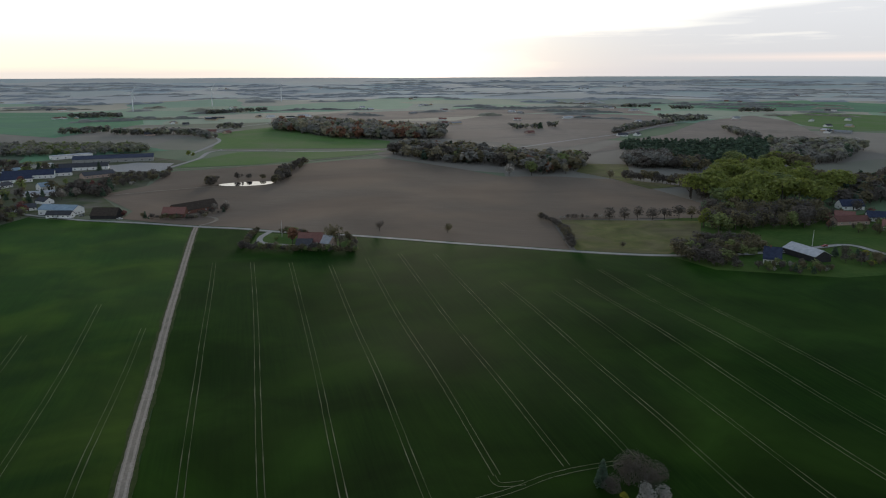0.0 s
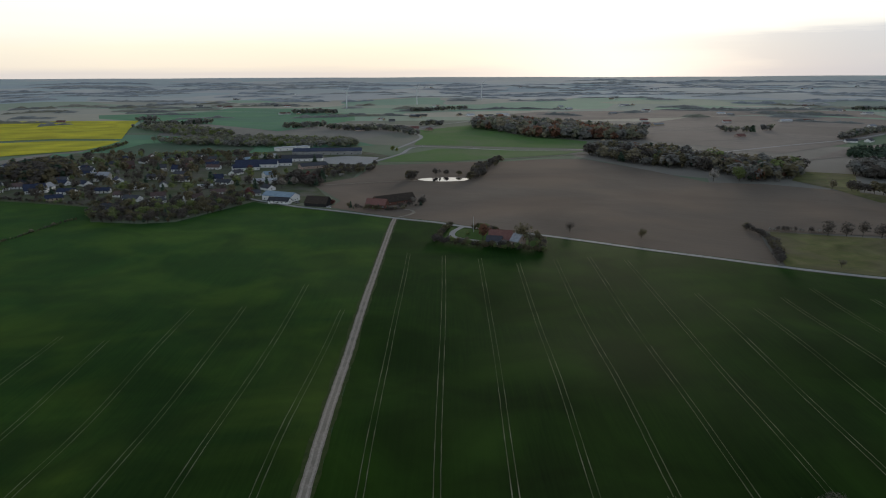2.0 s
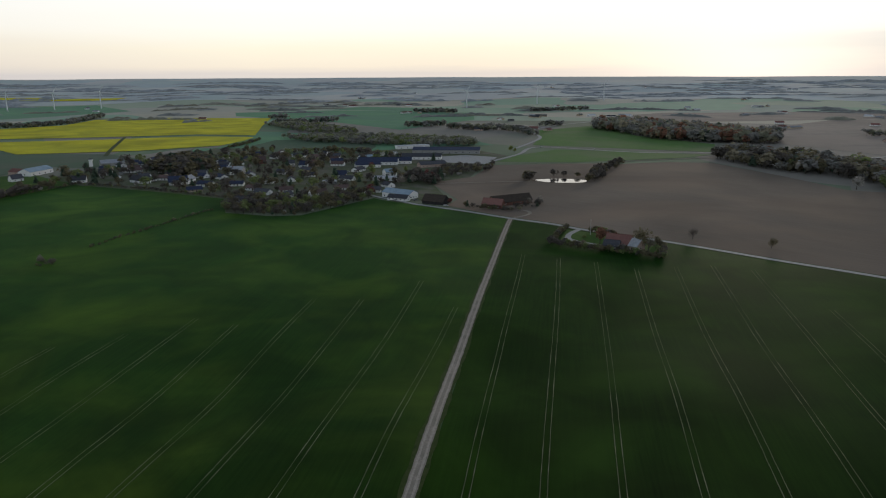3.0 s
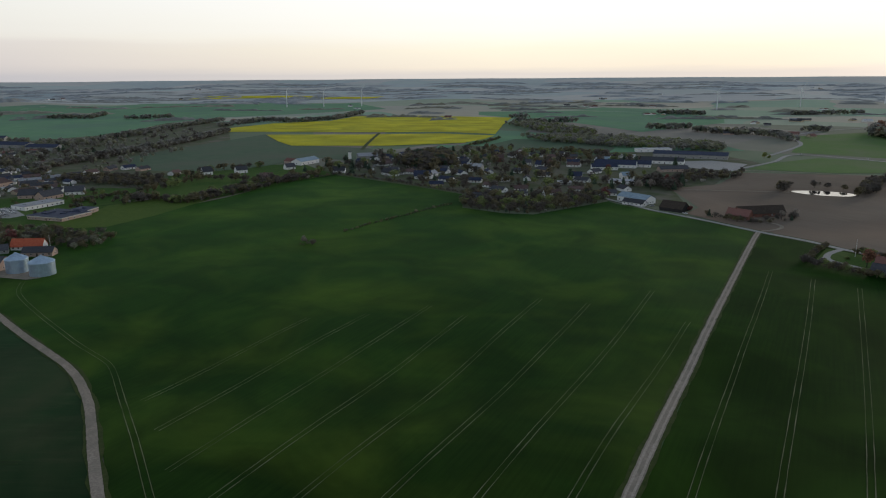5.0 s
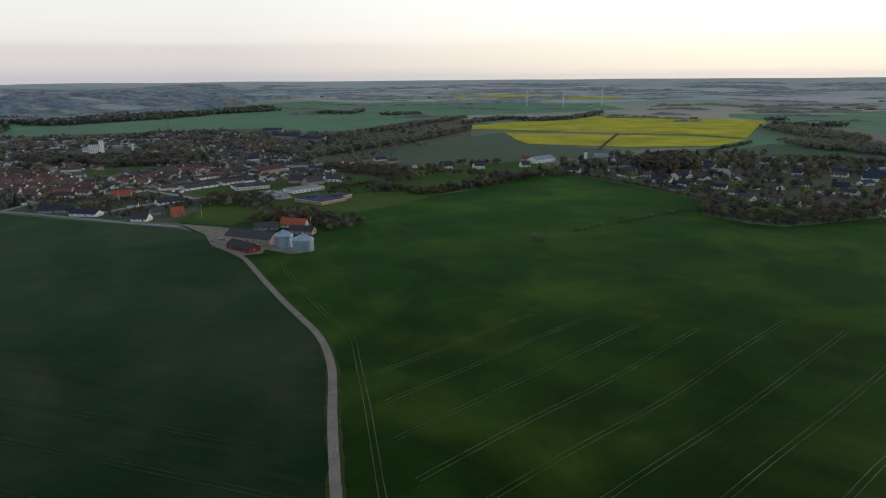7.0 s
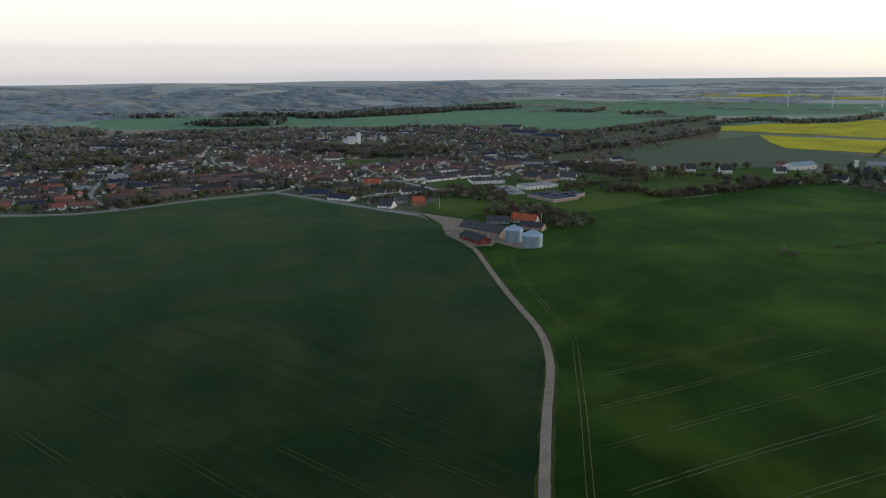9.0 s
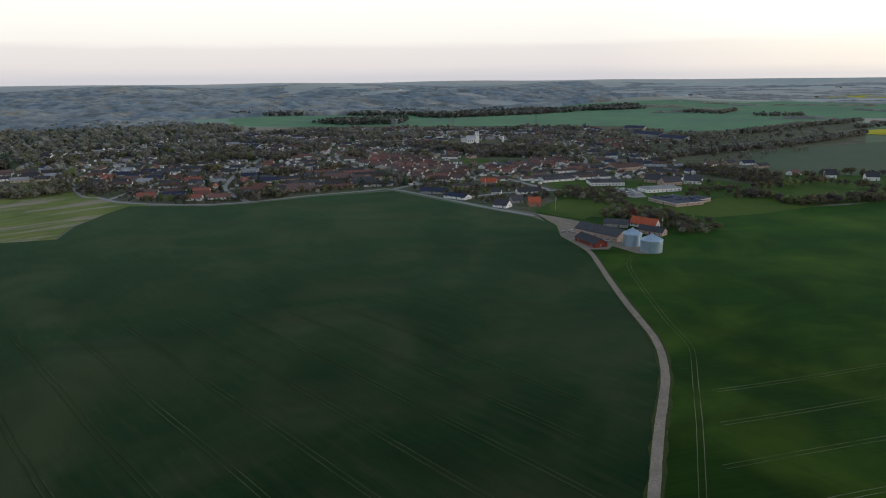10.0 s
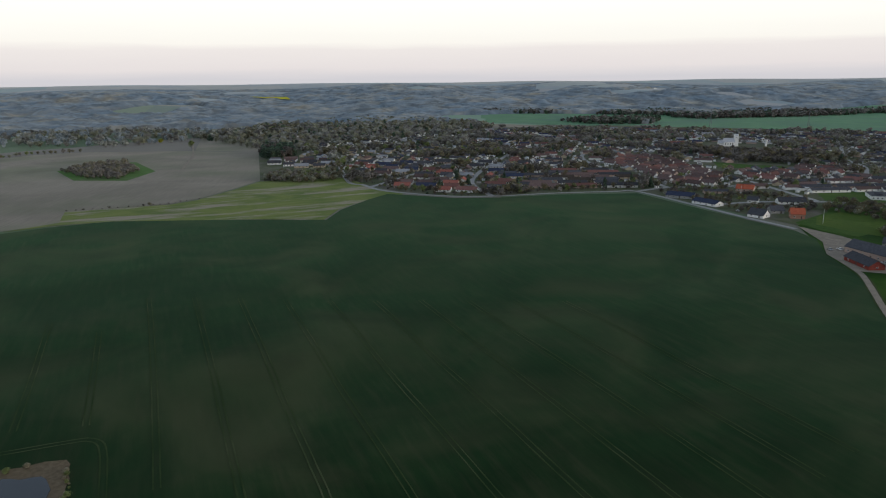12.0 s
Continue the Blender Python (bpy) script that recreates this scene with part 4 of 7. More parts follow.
ROOF = {
    "dark": material("dark_fibre_cement", [(0.052, 0.054, 0.062), (0.070, 0.072, 0.082), (0.092, 0.094, 0.104)], 0.7, 0.65, 0.02, per_object=0.25),
    "red": material("red_clay_tile", [(0.165, 0.085, 0.075), (0.20, 0.103, 0.09), (0.24, 0.128, 0.112)], 0.8, 0.8, 0.02, per_object=0.25),
    "bright": material("bright_red_tile", [(0.36, 0.085, 0.050), (0.44, 0.115, 0.065), (0.50, 0.15, 0.085)], 0.8, 0.75, 0.02),
    "brown": material("brown_clay_tile", [(0.100, 0.070, 0.066), (0.132, 0.093, 0.087), (0.168, 0.120, 0.112)], 0.8, 0.8, 0.02, per_object=0.25),
    "warm": material("warm_red_tile", [(0.25, 0.092, 0.074), (0.30, 0.115, 0.092), (0.35, 0.14, 0.11)], 0.8, 0.8, 0.02, per_object=0.2),
    "grey": material("grey_corrugated_sheet", [(0.22, 0.23, 0.25), (0.29, 0.30, 0.32), (0.36, 0.37, 0.39)], 0.5, 0.6, 0.02, per_object=0.15),
    "blue": material("blue_black_tile", [(0.030, 0.038, 0.066), (0.042, 0.052, 0.088), (0.058, 0.070, 0.115)], 0.6, 0.5, 0.02),
    "paleblue": material("pale_blue_sheet", [(0.20, 0.27, 0.33), (0.26, 0.34, 0.41), (0.32, 0.40, 0.47)], 0.4, 0.55, 0.02),
    "light": material("weathered_pale_sheet", [(0.36, 0.37, 0.40), (0.46, 0.47, 0.50), (0.56, 0.57, 0.60)], 0.5, 0.6, 0.02),
    "thatch": material("dark_thatch", [(0.045, 0.036, 0.030), (0.065, 0.053, 0.044), (0.085, 0.070, 0.058)], 0.8, 0.95, 0.03),
}
GLASS = material("dark_window_glass", [(0.02, 0.022, 0.026), (0.03, 0.033, 0.038), (0.04, 0.044, 0.05)], 0.6, 0.12, specular=0.5)
FRAME = material("white_painted_frame", [(0.66, 0.65, 0.63), (0.72, 0.71, 0.69), (0.78, 0.77, 0.75)], 2.0, 0.6)
# The steel's blue is reflected sky, put into the base colour.
STEEL = material("sky_blue_galvanised_steel", [(0.40, 0.52, 0.64), (0.47, 0.59, 0.71), (0.55, 0.67, 0.78)], 0.8, 0.36, 0.01, None, (0.3, (0.40, 0.50, 0.61)), metal=0.85)
MAST = material("weathered_mast_steel", [(0.16, 0.17, 0.18), (0.20, 0.21, 0.22), (0.24, 0.25, 0.26)], 0.8, 0.6)
DOORS = material("dark_door_paint", [(0.06, 0.045, 0.04), (0.085, 0.065, 0.055), (0.11, 0.085, 0.075)], 1.5, 0.6)
CACHE = {}


def thing(name, label, category, group="", m=None):
    top = tagged(new(name), label, category, group)
    if m is not None:
        top.matrix_basis = m
    return top


def part(name, data, parent, label="", loc=None, turn=0.0):
    ob = new(name, data)
    ob.parent = parent
    if loc is not None:
        ob.matrix_basis = pose(*loc, 0, 0, turn)
    if label:
        tagged(ob, label)
    return ob


def box_data(x0, x1, y0, y1, z0, z1):
    v = [(x, y, z) for z in (z0, z1) for y in (y0, y1) for x in (x0, x1)]
    return v, [(0, 2, 3, 1), (4, 5, 7, 6), (0, 1, 5, 4), (2, 6, 7, 3), (0, 4, 6, 2), (1, 3, 7, 5)]


def joined(pieces):
    V, F = [], []
    for v, f in pieces:
        n = len(V)
        V += list(v)
        F += [tuple(i + n for i in q) for q in f]
    return V, F


def lathe(profile, sides=20, smooth_cap=True):
    """A turned form from (radius, height) pairs."""
    V, F = [], []
    for r, z in profile:
        V += [(r * math.cos(6.28318 * k / sides), r * math.sin(6.28318 * k / sides), z) for k in range(sides)]
    for i in range(len(profile) - 1):
        for k in range(sides):
            k2 = (k + 1) % sides
            F.append((i * sides + k, i * sides + k2, (i + 1) * sides + k2, (i + 1) * sides + k))
    F.append(tuple(range(sides))[::-1])
    F.append(tuple(range((len(profile) - 1) * sides, len(profile) * sides)))
    return V, F


def cached(key, build, mats, index=None, smooth=False):
    if key not in CACHE:
        v, f = build()
        CACHE[key] = make_mesh(str(key[0]), v, f, mats, index(f) if index else None, smooth)
    return CACHE[key]


def gable_walls(L, W, eave, ridge):
    v = [(0, 0, -0.5), (L, 0, -0.5), (L, W, -0.5), (0, W, -0.5), (0, 0, eave), (L, 0, eave), (L, W, eave), (0, W, eave), (0, W / 2, ridge), (L, W / 2, ridge)]
    return v, [(0, 1, 5, 4), (2, 3, 7, 6), (1, 2, 6, 9, 5), (3, 0, 4, 8, 7), (4, 5, 9, 8), (6, 7, 8, 9), (0, 3, 2, 1)]


def gable_roof(L, W, eave, ridge, over=0.45, thick=0.22):
    s = (ridge - eave) / (W / 2)
    low = eave - over * s + 0.04
    pieces = []
    for y0, y1 in ((-over, W / 2), (W + over, W / 2)):
        a, b = -over, L + over
        v = [(a, y0, low), (b, y0, low), (b, y1, ridge + 0.04), (a, y1, ridge + 0.04)]
        v += [(x, y, z + thick) for x, y, z in v]
        pieces.append((v, [(0, 1, 2, 3), (4, 7, 6, 5), (0, 4, 5, 1), (1, 5, 6, 2), (2, 6, 7, 3), (3, 7, 4, 0)]))
    pieces.append(box_data(-over, L + over, W / 2 - 0.18, W / 2 + 0.18, ridge + thick - 0.08, ridge + thick + 0.10))
    return joined(pieces)


def window_mesh(w=1.3, h=1.15):
    """A framed window in one piece: frame proud of the wall, pane set back in it."""
    def build():
        t, a, b = 0.10, w / 2, w / 2 - 0.10
        ring = lambda x, z0, z1, y: [(-x, y, z0), (x, y, z0), (x, y, z1), (-x, y, z1)]
        v = ring(a, 0, h, 0.02) + ring(a, 0, h, -0.06) + ring(b, t, h - t, -0.06) + ring(b, t, h - t, -0.01)
        f = [(i + 4 * k, (i + 1) % 4 + 4 * k, (i + 1) % 4 + 4 * k + 4, i + 4 * k + 4) for k in range(3) for i in range(4)]
        return v, f + [(12, 13, 14, 15), (3, 2, 1, 0)]
    return cached(("window", w, h), build, [FRAME, GLASS], lambda f: [0] * 12 + [1, 0])


def shell(top, L, W, eave, ridge, wall, roof, windows=3, back=0, gable=1, chimney=True, door=True, flat=False):
    """Walls, roof and openings of one range of building, standing on x 0..L, y 0..W of its thing."""
    if flat:
        part("wall", cached(("wall", L, W, eave, wall, "flat"), lambda: box_data(0, L, 0, W, -0.5, eave - 0.45), [WALL[wall]]), top)
        part("fascia", cached(("fascia", L, W, eave), lambda: box_data(-0.25, L + 0.25, -0.25, W + 0.25, eave - 0.447, eave), [FRAME]), top, "white fascia board")
        part("roof", cached(("roof", L, W, eave, roof, "flat"), lambda: joined([box_data(-0.3, L + 0.3, -0.3, W + 0.3, eave + 0.003, eave + 0.35), box_data(L * 0.15, L * 0.3, W * 0.3, W * 0.6, eave + 0.353, eave + 1.1), box_data(L * 0.6, L * 0.68, W * 0.4, W * 0.55, eave + 0.353, eave + 0.9)]), [ROOF[roof]]), top)
    else:
        part("wall", cached(("wall", L, W, eave, ridge, wall), lambda: gable_walls(L, W, eave, ridge), [WALL[wall]]), top)
        part("roof", cached(("roof", L, W, eave, ridge, roof), lambda: gable_roof(L, W, eave, ridge), [ROOF[roof]]), top)
    wm = window_mesh() if eave < 4.5 else window_mesh(1.6, 1.5)
    z = 0.95
    spots = [L * (i + 0.5) / windows for i in range(windows)] if windows else []
    for i, x in enumerate(spots):
        if door and i == windows // 2:
            part("door", cached(("door",), lambda: joined([box_data(-0.5, 0.5, -0.05, 0.02, 0, 2.05), box_data(0.32, 0.40, -0.10, -0.05, 0.95, 1.05)]), [DOORS]), top, loc=(x, 0, 0))
        else:
            part("window", wm, top, loc=(x, 0, z))
    for i in range(back):
        part("window", wm, top, loc=(L * (i + 0.5) / back, W, z), turn=180)
    for i in range(gable):
        part("window", wm, top, loc=(L, W * (i + 1) / (gable + 1), z), turn=90)
        part("window", wm, top, loc=(0, W * (i + 1) / (gable + 1), z), turn=-90)
    if chimney and not flat:
        part("chimney", cached(("chimney", ridge), lambda: joined([box_data(-0.35, 0.35, -0.35, 0.35, ridge - 0.8, ridge + 0.95), box_data(-0.42, 0.42, -0.42, 0.42, ridge + 0.95, ridge + 1.1)]), [WALL["red"]]), top, loc=(L * 0.36, W / 2, 0))


def building(name, label, category, p0, p1, W, eave, ridge, wall, roof, windows=4, gable=1, chimney=False, door=True, flat=False, group="", top=None):
    """A building whose front foot runs from p0 to p1 and that reaches W metres back from it."""
    a, b = Vector((*p0, 0)), Vector((*p1, 0))
    L = round((b - a).length * 2) / 2
    turn = math.degrees(math.atan2(b.y - a.y, b.x - a.x))
    nx, ny = -(b.y - a.y), b.x - a.x
    if nx * a.x + ny * a.y < 0:
        a, b, turn = b, a, turn + 180
    m = pose(a.x, a.y, gz((a.x + b.x) / 2, (a.y + b.y) / 2) + 0.2, 0, 0, turn)
    t = thing(name, label, category, group, m)
    shell(t, L, W, eave, ridge, wall, roof, windows, 0, gable, chimney, door, flat)
    return t


# farms, school and single houses: front feet in metres
building("farm_barn", "long brick barn with a dark roof", "barn", (-495.7, 66.0), (-466.8, 90.4), 13, 3.8, 7.8, "pink", "dark", 7, 2)
building("red_barn", "small red wooden barn with a dark roof", "barn", (-472.3, 63.2), (-450.0, 73.0), 9.5, 2.6, 5.6, "barn", "dark", 3, 1)
building("farmhouse", "white farmhouse with a bright red tiled roof", "farmhouse", (-522.4, 110.2), (-508.8, 125.5), 8, 2.6, 6.9, "white", "bright", 6, 2, chimney=True)
building("farm_wing", "low brick farm wing with a dark roof", "barn", (-498.0, 110.5), (-485.6, 124.8), 8, 2.8, 5.5, "pink", "dark", 5, 1)
building("farm_wing", "grey farm wing with a dark roof", "barn", (-519.8, 90.3), (-514.3, 106.8), 8, 2.6, 5.5, "grey", "dark", 4, 1)
building("warehouse", "long white hall with a grey-blue sheet roof", "hall", (-334.5, 547.6), (-303.8, 543.3), 14, 4.4, 7.4, "white", "paleblue", 6, 3)
building("annexe", "white annexe with a dark roof", "house", (-320.9, 534.2), (-301.3, 534.3), 7, 2.6, 5.2, "white", "dark", 5, 1)
building("barn", "dark thatched barn with red end wall", "barn", (-284.6, 532.3), (-264.7, 532.5), 13, 2.6, 7.5, "tar", "thatch", 0, 0)
building("farm_range", "long farm range with dark thatch", "barn", (-221.6, 544.0), (-198.5, 575.3), 11, 3, 8, "red", "thatch", 5, 1)
building("farm_house", "red tiled farmhouse with a white gable", "farmhouse", (-230.1, 537.2), (-212.8, 537.3), 9, 3.2, 7.5, "red", "red", 4, 1, chimney=True)
building("garden_house", "farmhouse with a red and black roof", "farmhouse", (-102.4, 442.4), (-85.8, 442.6), 11, 3.2, 8.5, "tar", "red", 4, 1, chimney=True)
building("garden_annexe", "brick annexe beside a garden house", "house", (-88.0, 442.6), (-81.6, 439.6), 9, 3, 7, "pink", "grey", 1, 1)
building("garden_wing", "black-roofed wing in front of a garden house", "house", (-102.5, 437.9), (-92.3, 438.0), 7, 2.6, 5.8, "tar", "dark", 3, 1)
building("hall", "long low hall with dark blue roof", "hall", (-480.3, 871.8), (-392.2, 907.2), 32, 5, 8, "grey", "blue", 10, 2)
building("hall", "flat white hall beside a car park", "hall", (-526.9, 912.9), (-494.0, 951.5), 14, 4.5, 6, "white", "light", 5, 1, flat=True)
building("school_range", "white range with dark blue roof", "hall", (-481.8, 732.9), (-435.9, 751.7), 18, 4, 8.5, "white", "blue", 9, 2)
building("range", "white range with a grey-blue roof", "hall", (-466.6, 706.0), (-444.1, 725.5), 14, 3.6, 7, "white", "blue", 7, 1)
building("range", "white range with a dark roof", "hall", (-468.4, 749.9), (-426.8, 771.8), 15, 3.6, 7.5, "white", "blue", 8, 1)
building("range", "long low range with a dark roof", "hall", (-459.3, 804.1), (-411.4, 824.0), 16, 3.8, 7.5, "white", "dark", 8, 1)
building("range", "low brick range with dark roof", "hall", (-397.4, 741.9), (-375.9, 767.6), 13, 3.4, 6.5, "pink", "dark", 6, 1)
building("shed_range", "flat pale shed beside the halls", "shed", (-514.2, 823.6), (-488.5, 844.4), 12, 3.6, 5, "white", "light", 5, 1, flat=True)
building("range", "white hall with solar roof panels", "hall", (-499.0, 767.0), (-488.1, 780.5), 14, 3.6, 7, "white", "paleblue", 4, 1)
building("shop", "small white shop with pale blue roof", "shop", (-399.1, 663.8), (-390.9, 673.5), 14, 4, 7, "white", "paleblue", 3, 1)
building("shed_range", "long low white shed", "shed", (-396.6, 629.7), (-372.1, 638.1), 8, 3, 4.5, "white", "light", 5, 1)
building("village_house", "white house with a blue roof", "house", (-535.4, 684.7), (-524.8, 686.7), 9, 3, 7.5, "white", "blue", 3, 1, chimney=True)
building("village_house", "yellow gabled house with a red roof", "house", (-526.9, 695.5), (-517.8, 701.9), 9, 3.2, 7.5, "yellow", "red", 3, 1, chimney=True)
building("village_house", "white house with a dark blue roof", "house", (-444.5, 631.6), (-434.7, 637.3), 9, 3, 7, "white", "blue", 3, 1, chimney=True)
building("village_house", "pale grey block house", "house", (-569.0, 596.3), (-551.3, 603.4), 11, 6, 9, "grey", "grey", 4, 2, chimney=True)
building("village_house", "white cottage among trees", "house", (-556.2, 689.9), (-549.8, 695.8), 8, 3, 6.5, "white", "dark", 2, 1)
building("village_house", "low grey flat-roofed house", "house", (-427.9, 585.2), (-416.9, 594.0), 9, 2.8, 4, "grey", "light", 4, 1, flat=True)
building("village_barn", "pale hall with blue-grey roof", "hall", (-760.5, 495.0), (-771.8, 530.4), 16, 4.5, 8, "white", "paleblue", 4, 1)
building("village_barn", "low shed with a red roof", "shed", (-797.4, 492.9), (-767.8, 496.6), 12, 3.5, 6.5, "pink", "red", 4, 1)
building("village_house", "dark-roofed white house at the field edge", "house", (-672.9, 480.6), (-662.7, 489.6), 9, 3, 7, "white", "dark", 3, 1, chimney=True)
building("village_house", "white house with dormer roof", "house", (-694.3, 530.2), (-684.7, 539.5), 9, 3, 7, "white", "dark", 3, 1, chimney=True)
building("village_house", "white house with a grey roof", "house", (-623.3, 512.1), (-602.1, 509.0), 9, 3, 7.5, "white", "dark", 3, 1, chimney=True)
building("village_house", "white gabled house with a garden", "house", (-600.0, 510.0), (-596.1, 516.0), 12, 3.5, 8, "white", "dark", 2, 1)
building("village_house", "large house with a dark blue roof", "house", (-567.3, 512.6), (-555.0, 526.5), 12, 3.2, 8.5, "white", "blue", 4, 1, chimney=True)
building("village_house", "pale house with a grey roof", "house", (-555.0, 526.5), (-562.1, 544.5), 9, 4, 7.5, "white", "grey", 2, 1)
building("village_barn", "grey sheet-roofed barn beside a yard", "barn", (-760.0, 586.0), (-746.9, 609.9), 16, 4, 7.5, "grey", "grey", 4, 1)
building("village_house", "white house behind tall trees", "house", (-562.3, 595.5), (-555.2, 608.7), 9, 4.5, 8, "white", "dark", 3, 1, chimney=True)
building("village_house", "red brick house with a garden", "house", (-604.6, 686.7), (-595.9, 696.8), 10, 5, 9, "red", "brown", 3, 1, chimney=True)
building("white_house", "white house with a steep dark roof", "house", (-767.7, 367.2), (-766.8, 378.1), 10, 4, 9, "white", "dark", 2, 1, chimney=True)
building("white_house", "white twin gabled house", "house", (-751.8, 400.6), (-749.6, 413.5), 10, 4, 8, "white", "dark", 2, 1, chimney=True)
building("pink_house", "pink house at the field edge", "house", (-690.5, 394.6), (-682.6, 406.4), 9, 3, 6.5, "pink", "brown", 3, 1, chimney=True)
building("white_house", "white house beside a barn", "house", (-738.5, 459.6), (-737.3, 471.3), 9, 3, 7, "white", "dark", 2, 1)
building("school", "brick school wing with a flat dark roof", "school", (-630.9, 148.6), (-598.0, 164.8), 30, 3.2, 5, "pink", "blue", 10, 4, flat=True)
building("school", "brick school end with a flat roof", "school", (-612.5, 184.0), (-625.0, 201.7), 16, 3.6, 5, "pink", "blue", 5, 2, flat=True)
building("school", "low school wing with rooflights", "school", (-719.0, 111.7), (-721.0, 145.6), 26, 3.4, 5, "white", "dark", 10, 2, flat=True)
building("school", "white school building with a flat roof", "school", (-673.0, 157.9), (-685.2, 192.8), 18, 3.4, 5, "white", "grey", 8, 2, flat=True)
building("school_house", "brick gabled school house with a dark roof", "school", (-745.9, 170.7), (-734.1, 187.8), 12, 3.4, 8, "pink", "dark", 4, 1)
building("school_house", "brick gabled school house", "school", (-717.8, 185.5), (-726.8, 205.0), 12, 3.4, 8, "pink", "dark", 4, 1)
building("school_house", "white gabled school house with a dark roof", "school", (-734.6, 208.5), (-727.6, 223.9), 11, 3.4, 8, "white", "dark", 4, 1)
building("sports_hall", "long hall with a brown roof", "hall", (-824.9, 157.8), (-845.6, 191.4), 22, 4.5, 8, "pink", "brown", 5, 1)
building("edge_house", "house with a steep white gable", "house", (-601.8, 9.5), (-594.5, 20.9), 9.9, 2.2, 6.4, "white", "dark", 2, 1, chimney=True)
building("edge_house", "orange house with a red roof", "house", (-602.0, 40.9), (-603.1, 50.9), 9.9, 3.8, 7.6, "orange", "bright", 2, 1, chimney=True)
building("edge_house", "grey house among trees", "house", (-618.4, 27.5), (-622.5, 37.3), 9.0, 2.5, 6.0, "grey", "dark", 2, 1, chimney=True)
building("edge_house", "small white house with a garden", "house", (-664.6, 9.5), (-663.1, 18.0), 8.1, 3.0, 5.6, "white", "dark", 2, 1)
building("edge_house", "long house with a dark roof", "house", (-666.8, 34.9), (-673.1, 57.2), 9.9, 2.5, 5.6, "white", "dark", 5, 1, chimney=True)
building("edge_house", "low house with a dark blue roof", "house", (-673.3, -60.0), (-669.2, -35.9), 12.6, 2.5, 5.2, "grey", "blue", 5, 1, chimney=True)
building("edge_house", "white-walled house with a blue roof", "house", (-650.0, -35.6), (-634.5, -15.7), 10.8, 2.4, 4.8, "white", "blue", 4, 1, chimney=True)
building("edge_house", "white house with a bright red roof", "house", (-731.2, -0.7), (-728.5, 14.5), 9.9, 3.0, 6.4, "pink", "bright", 3, 1, chimney=True)
building("edge_house", "long low pale house", "house", (-705.6, -27.4), (-712.9, -6.0), 8.1, 2.4, 3.6, "pink", "dark", 5, 1)
building("big_barn", "large barn with a pale sheet roof", "barn", (205.6, 429.4), (213.4, 405.2), 12, 3.8, 6.8, "tar", "light", 0, 0)
building("house_by_barn", "white house with a steep dark roof", "house", (183.0, 404.9), (191.6, 401.2), 12, 3, 9, "white", "blue", 4, 1, chimney=True)
building("house", "low house with a red-brown roof", "house", (291.4, 533.0), (303.4, 526.8), 11, 3, 6.5, "pink", "red", 4, 1, chimney=True)
building("house", "house with a blue sheet roof", "house", (319.4, 574.5), (338.0, 574.7), 12, 3, 7.5, "white", "blue", 3, 1)
building("house", "house with a dark blue roof", "house", (314.4, 528.9), (326.1, 524.9), 12, 3, 7, "white", "blue", 3, 1, chimney=True)
building("barn", "long red-roofed barn beside a yard", "barn", (283.1, 512.3), (309.5, 516.6), 10, 3, 6, "pink", "red", 4, 1)
building("house", "white farmhouse beside a wood", "farmhouse", (306.5, 497.2), (318.2, 489.9), 10, 3, 7, "white", "red", 4, 1, chimney=True)

# ---- silos, church, masts and turbines ----
def silo(x, y, r, wall_h, roof_h, turn):
    top = thing("grain_silo", "round galvanised steel grain silo with a cone roof", "silo", "farm silos", pose(x, y, gz(x, y) + 0.42, 0, 0, turn))
    prof = []
    n = int(wall_h / 0.8)
    for i in range(n):
        z = wall_h * i / n
        prof += [(r, z), (r, z + wall_h / n * 0.86), (r - 0.07, z + wall_h / n * 0.93)]
    prof.append((r, wall_h))
    part("wall", make_mesh("silo_wall", *lathe(prof, 40), [STEEL]), top)
    roof = lathe([(r + 0.25, wall_h + 0.02), (r + 0.2, wall_h + 0.15), (0.7, wall_h + roof_h), (0.7, wall_h + roof_h + 0.5), (0.3, wall_h + roof_h + 0.7)], 40)
    roof_ob = part("roof", make_mesh("silo_roof", *roof, [STEEL]), top)
    for k in range(20):
        t = 6.28318 * k / 20
        a, b = Vector((math.cos(t) * (r + 0.15), math.sin(t) * (r + 0.15), wall_h + 0.2)), Vector((math.cos(t) * 0.75, math.sin(t) * 0.75, wall_h + roof_h + 0.05))
        side = Vector((-math.sin(t), math.cos(t), 0)) * 0.08
        up = Vector((0, 0, 0.12))
        v = [a - side, a + side, b + side, b - side, a - side + up, a + side + up, b + side + up, b - side + up]
        part("roof_rib", make_mesh("roof_rib", [tuple(q) for q in v], [(0, 1, 2, 3), (4, 7, 6, 5), (0, 4, 5, 1), (1, 5, 6, 2), (2, 6, 7, 3), (3, 7, 4, 0)], [STEEL]), roof_ob)
    ladder = joined([box_data(r + 0.02, r + 0.10, -0.3, -0.24, 0, wall_h), box_data(r + 0.02, r + 0.10, 0.24, 0.3, 0, wall_h)] + [box_data(r + 0.04, r + 0.08, -0.24, 0.24, z * 0.4, z * 0.4 + 0.05) for z in range(1, int(wall_h / 0.4))])
    part("ladder", make_mesh("ladder", *ladder, [STEEL]), top)
    part("hatch", make_mesh("hatch", *box_data(r - 0.02, r + 0.1, 1.2, 2.2, 0.3, 1.9), [STEEL]), top)


silo(-442.0, 107.3, 6.9, 7.6, 3.3, 150)
silo(-459.5, 98.8, 6.2, 7.8, 3.2, 150)
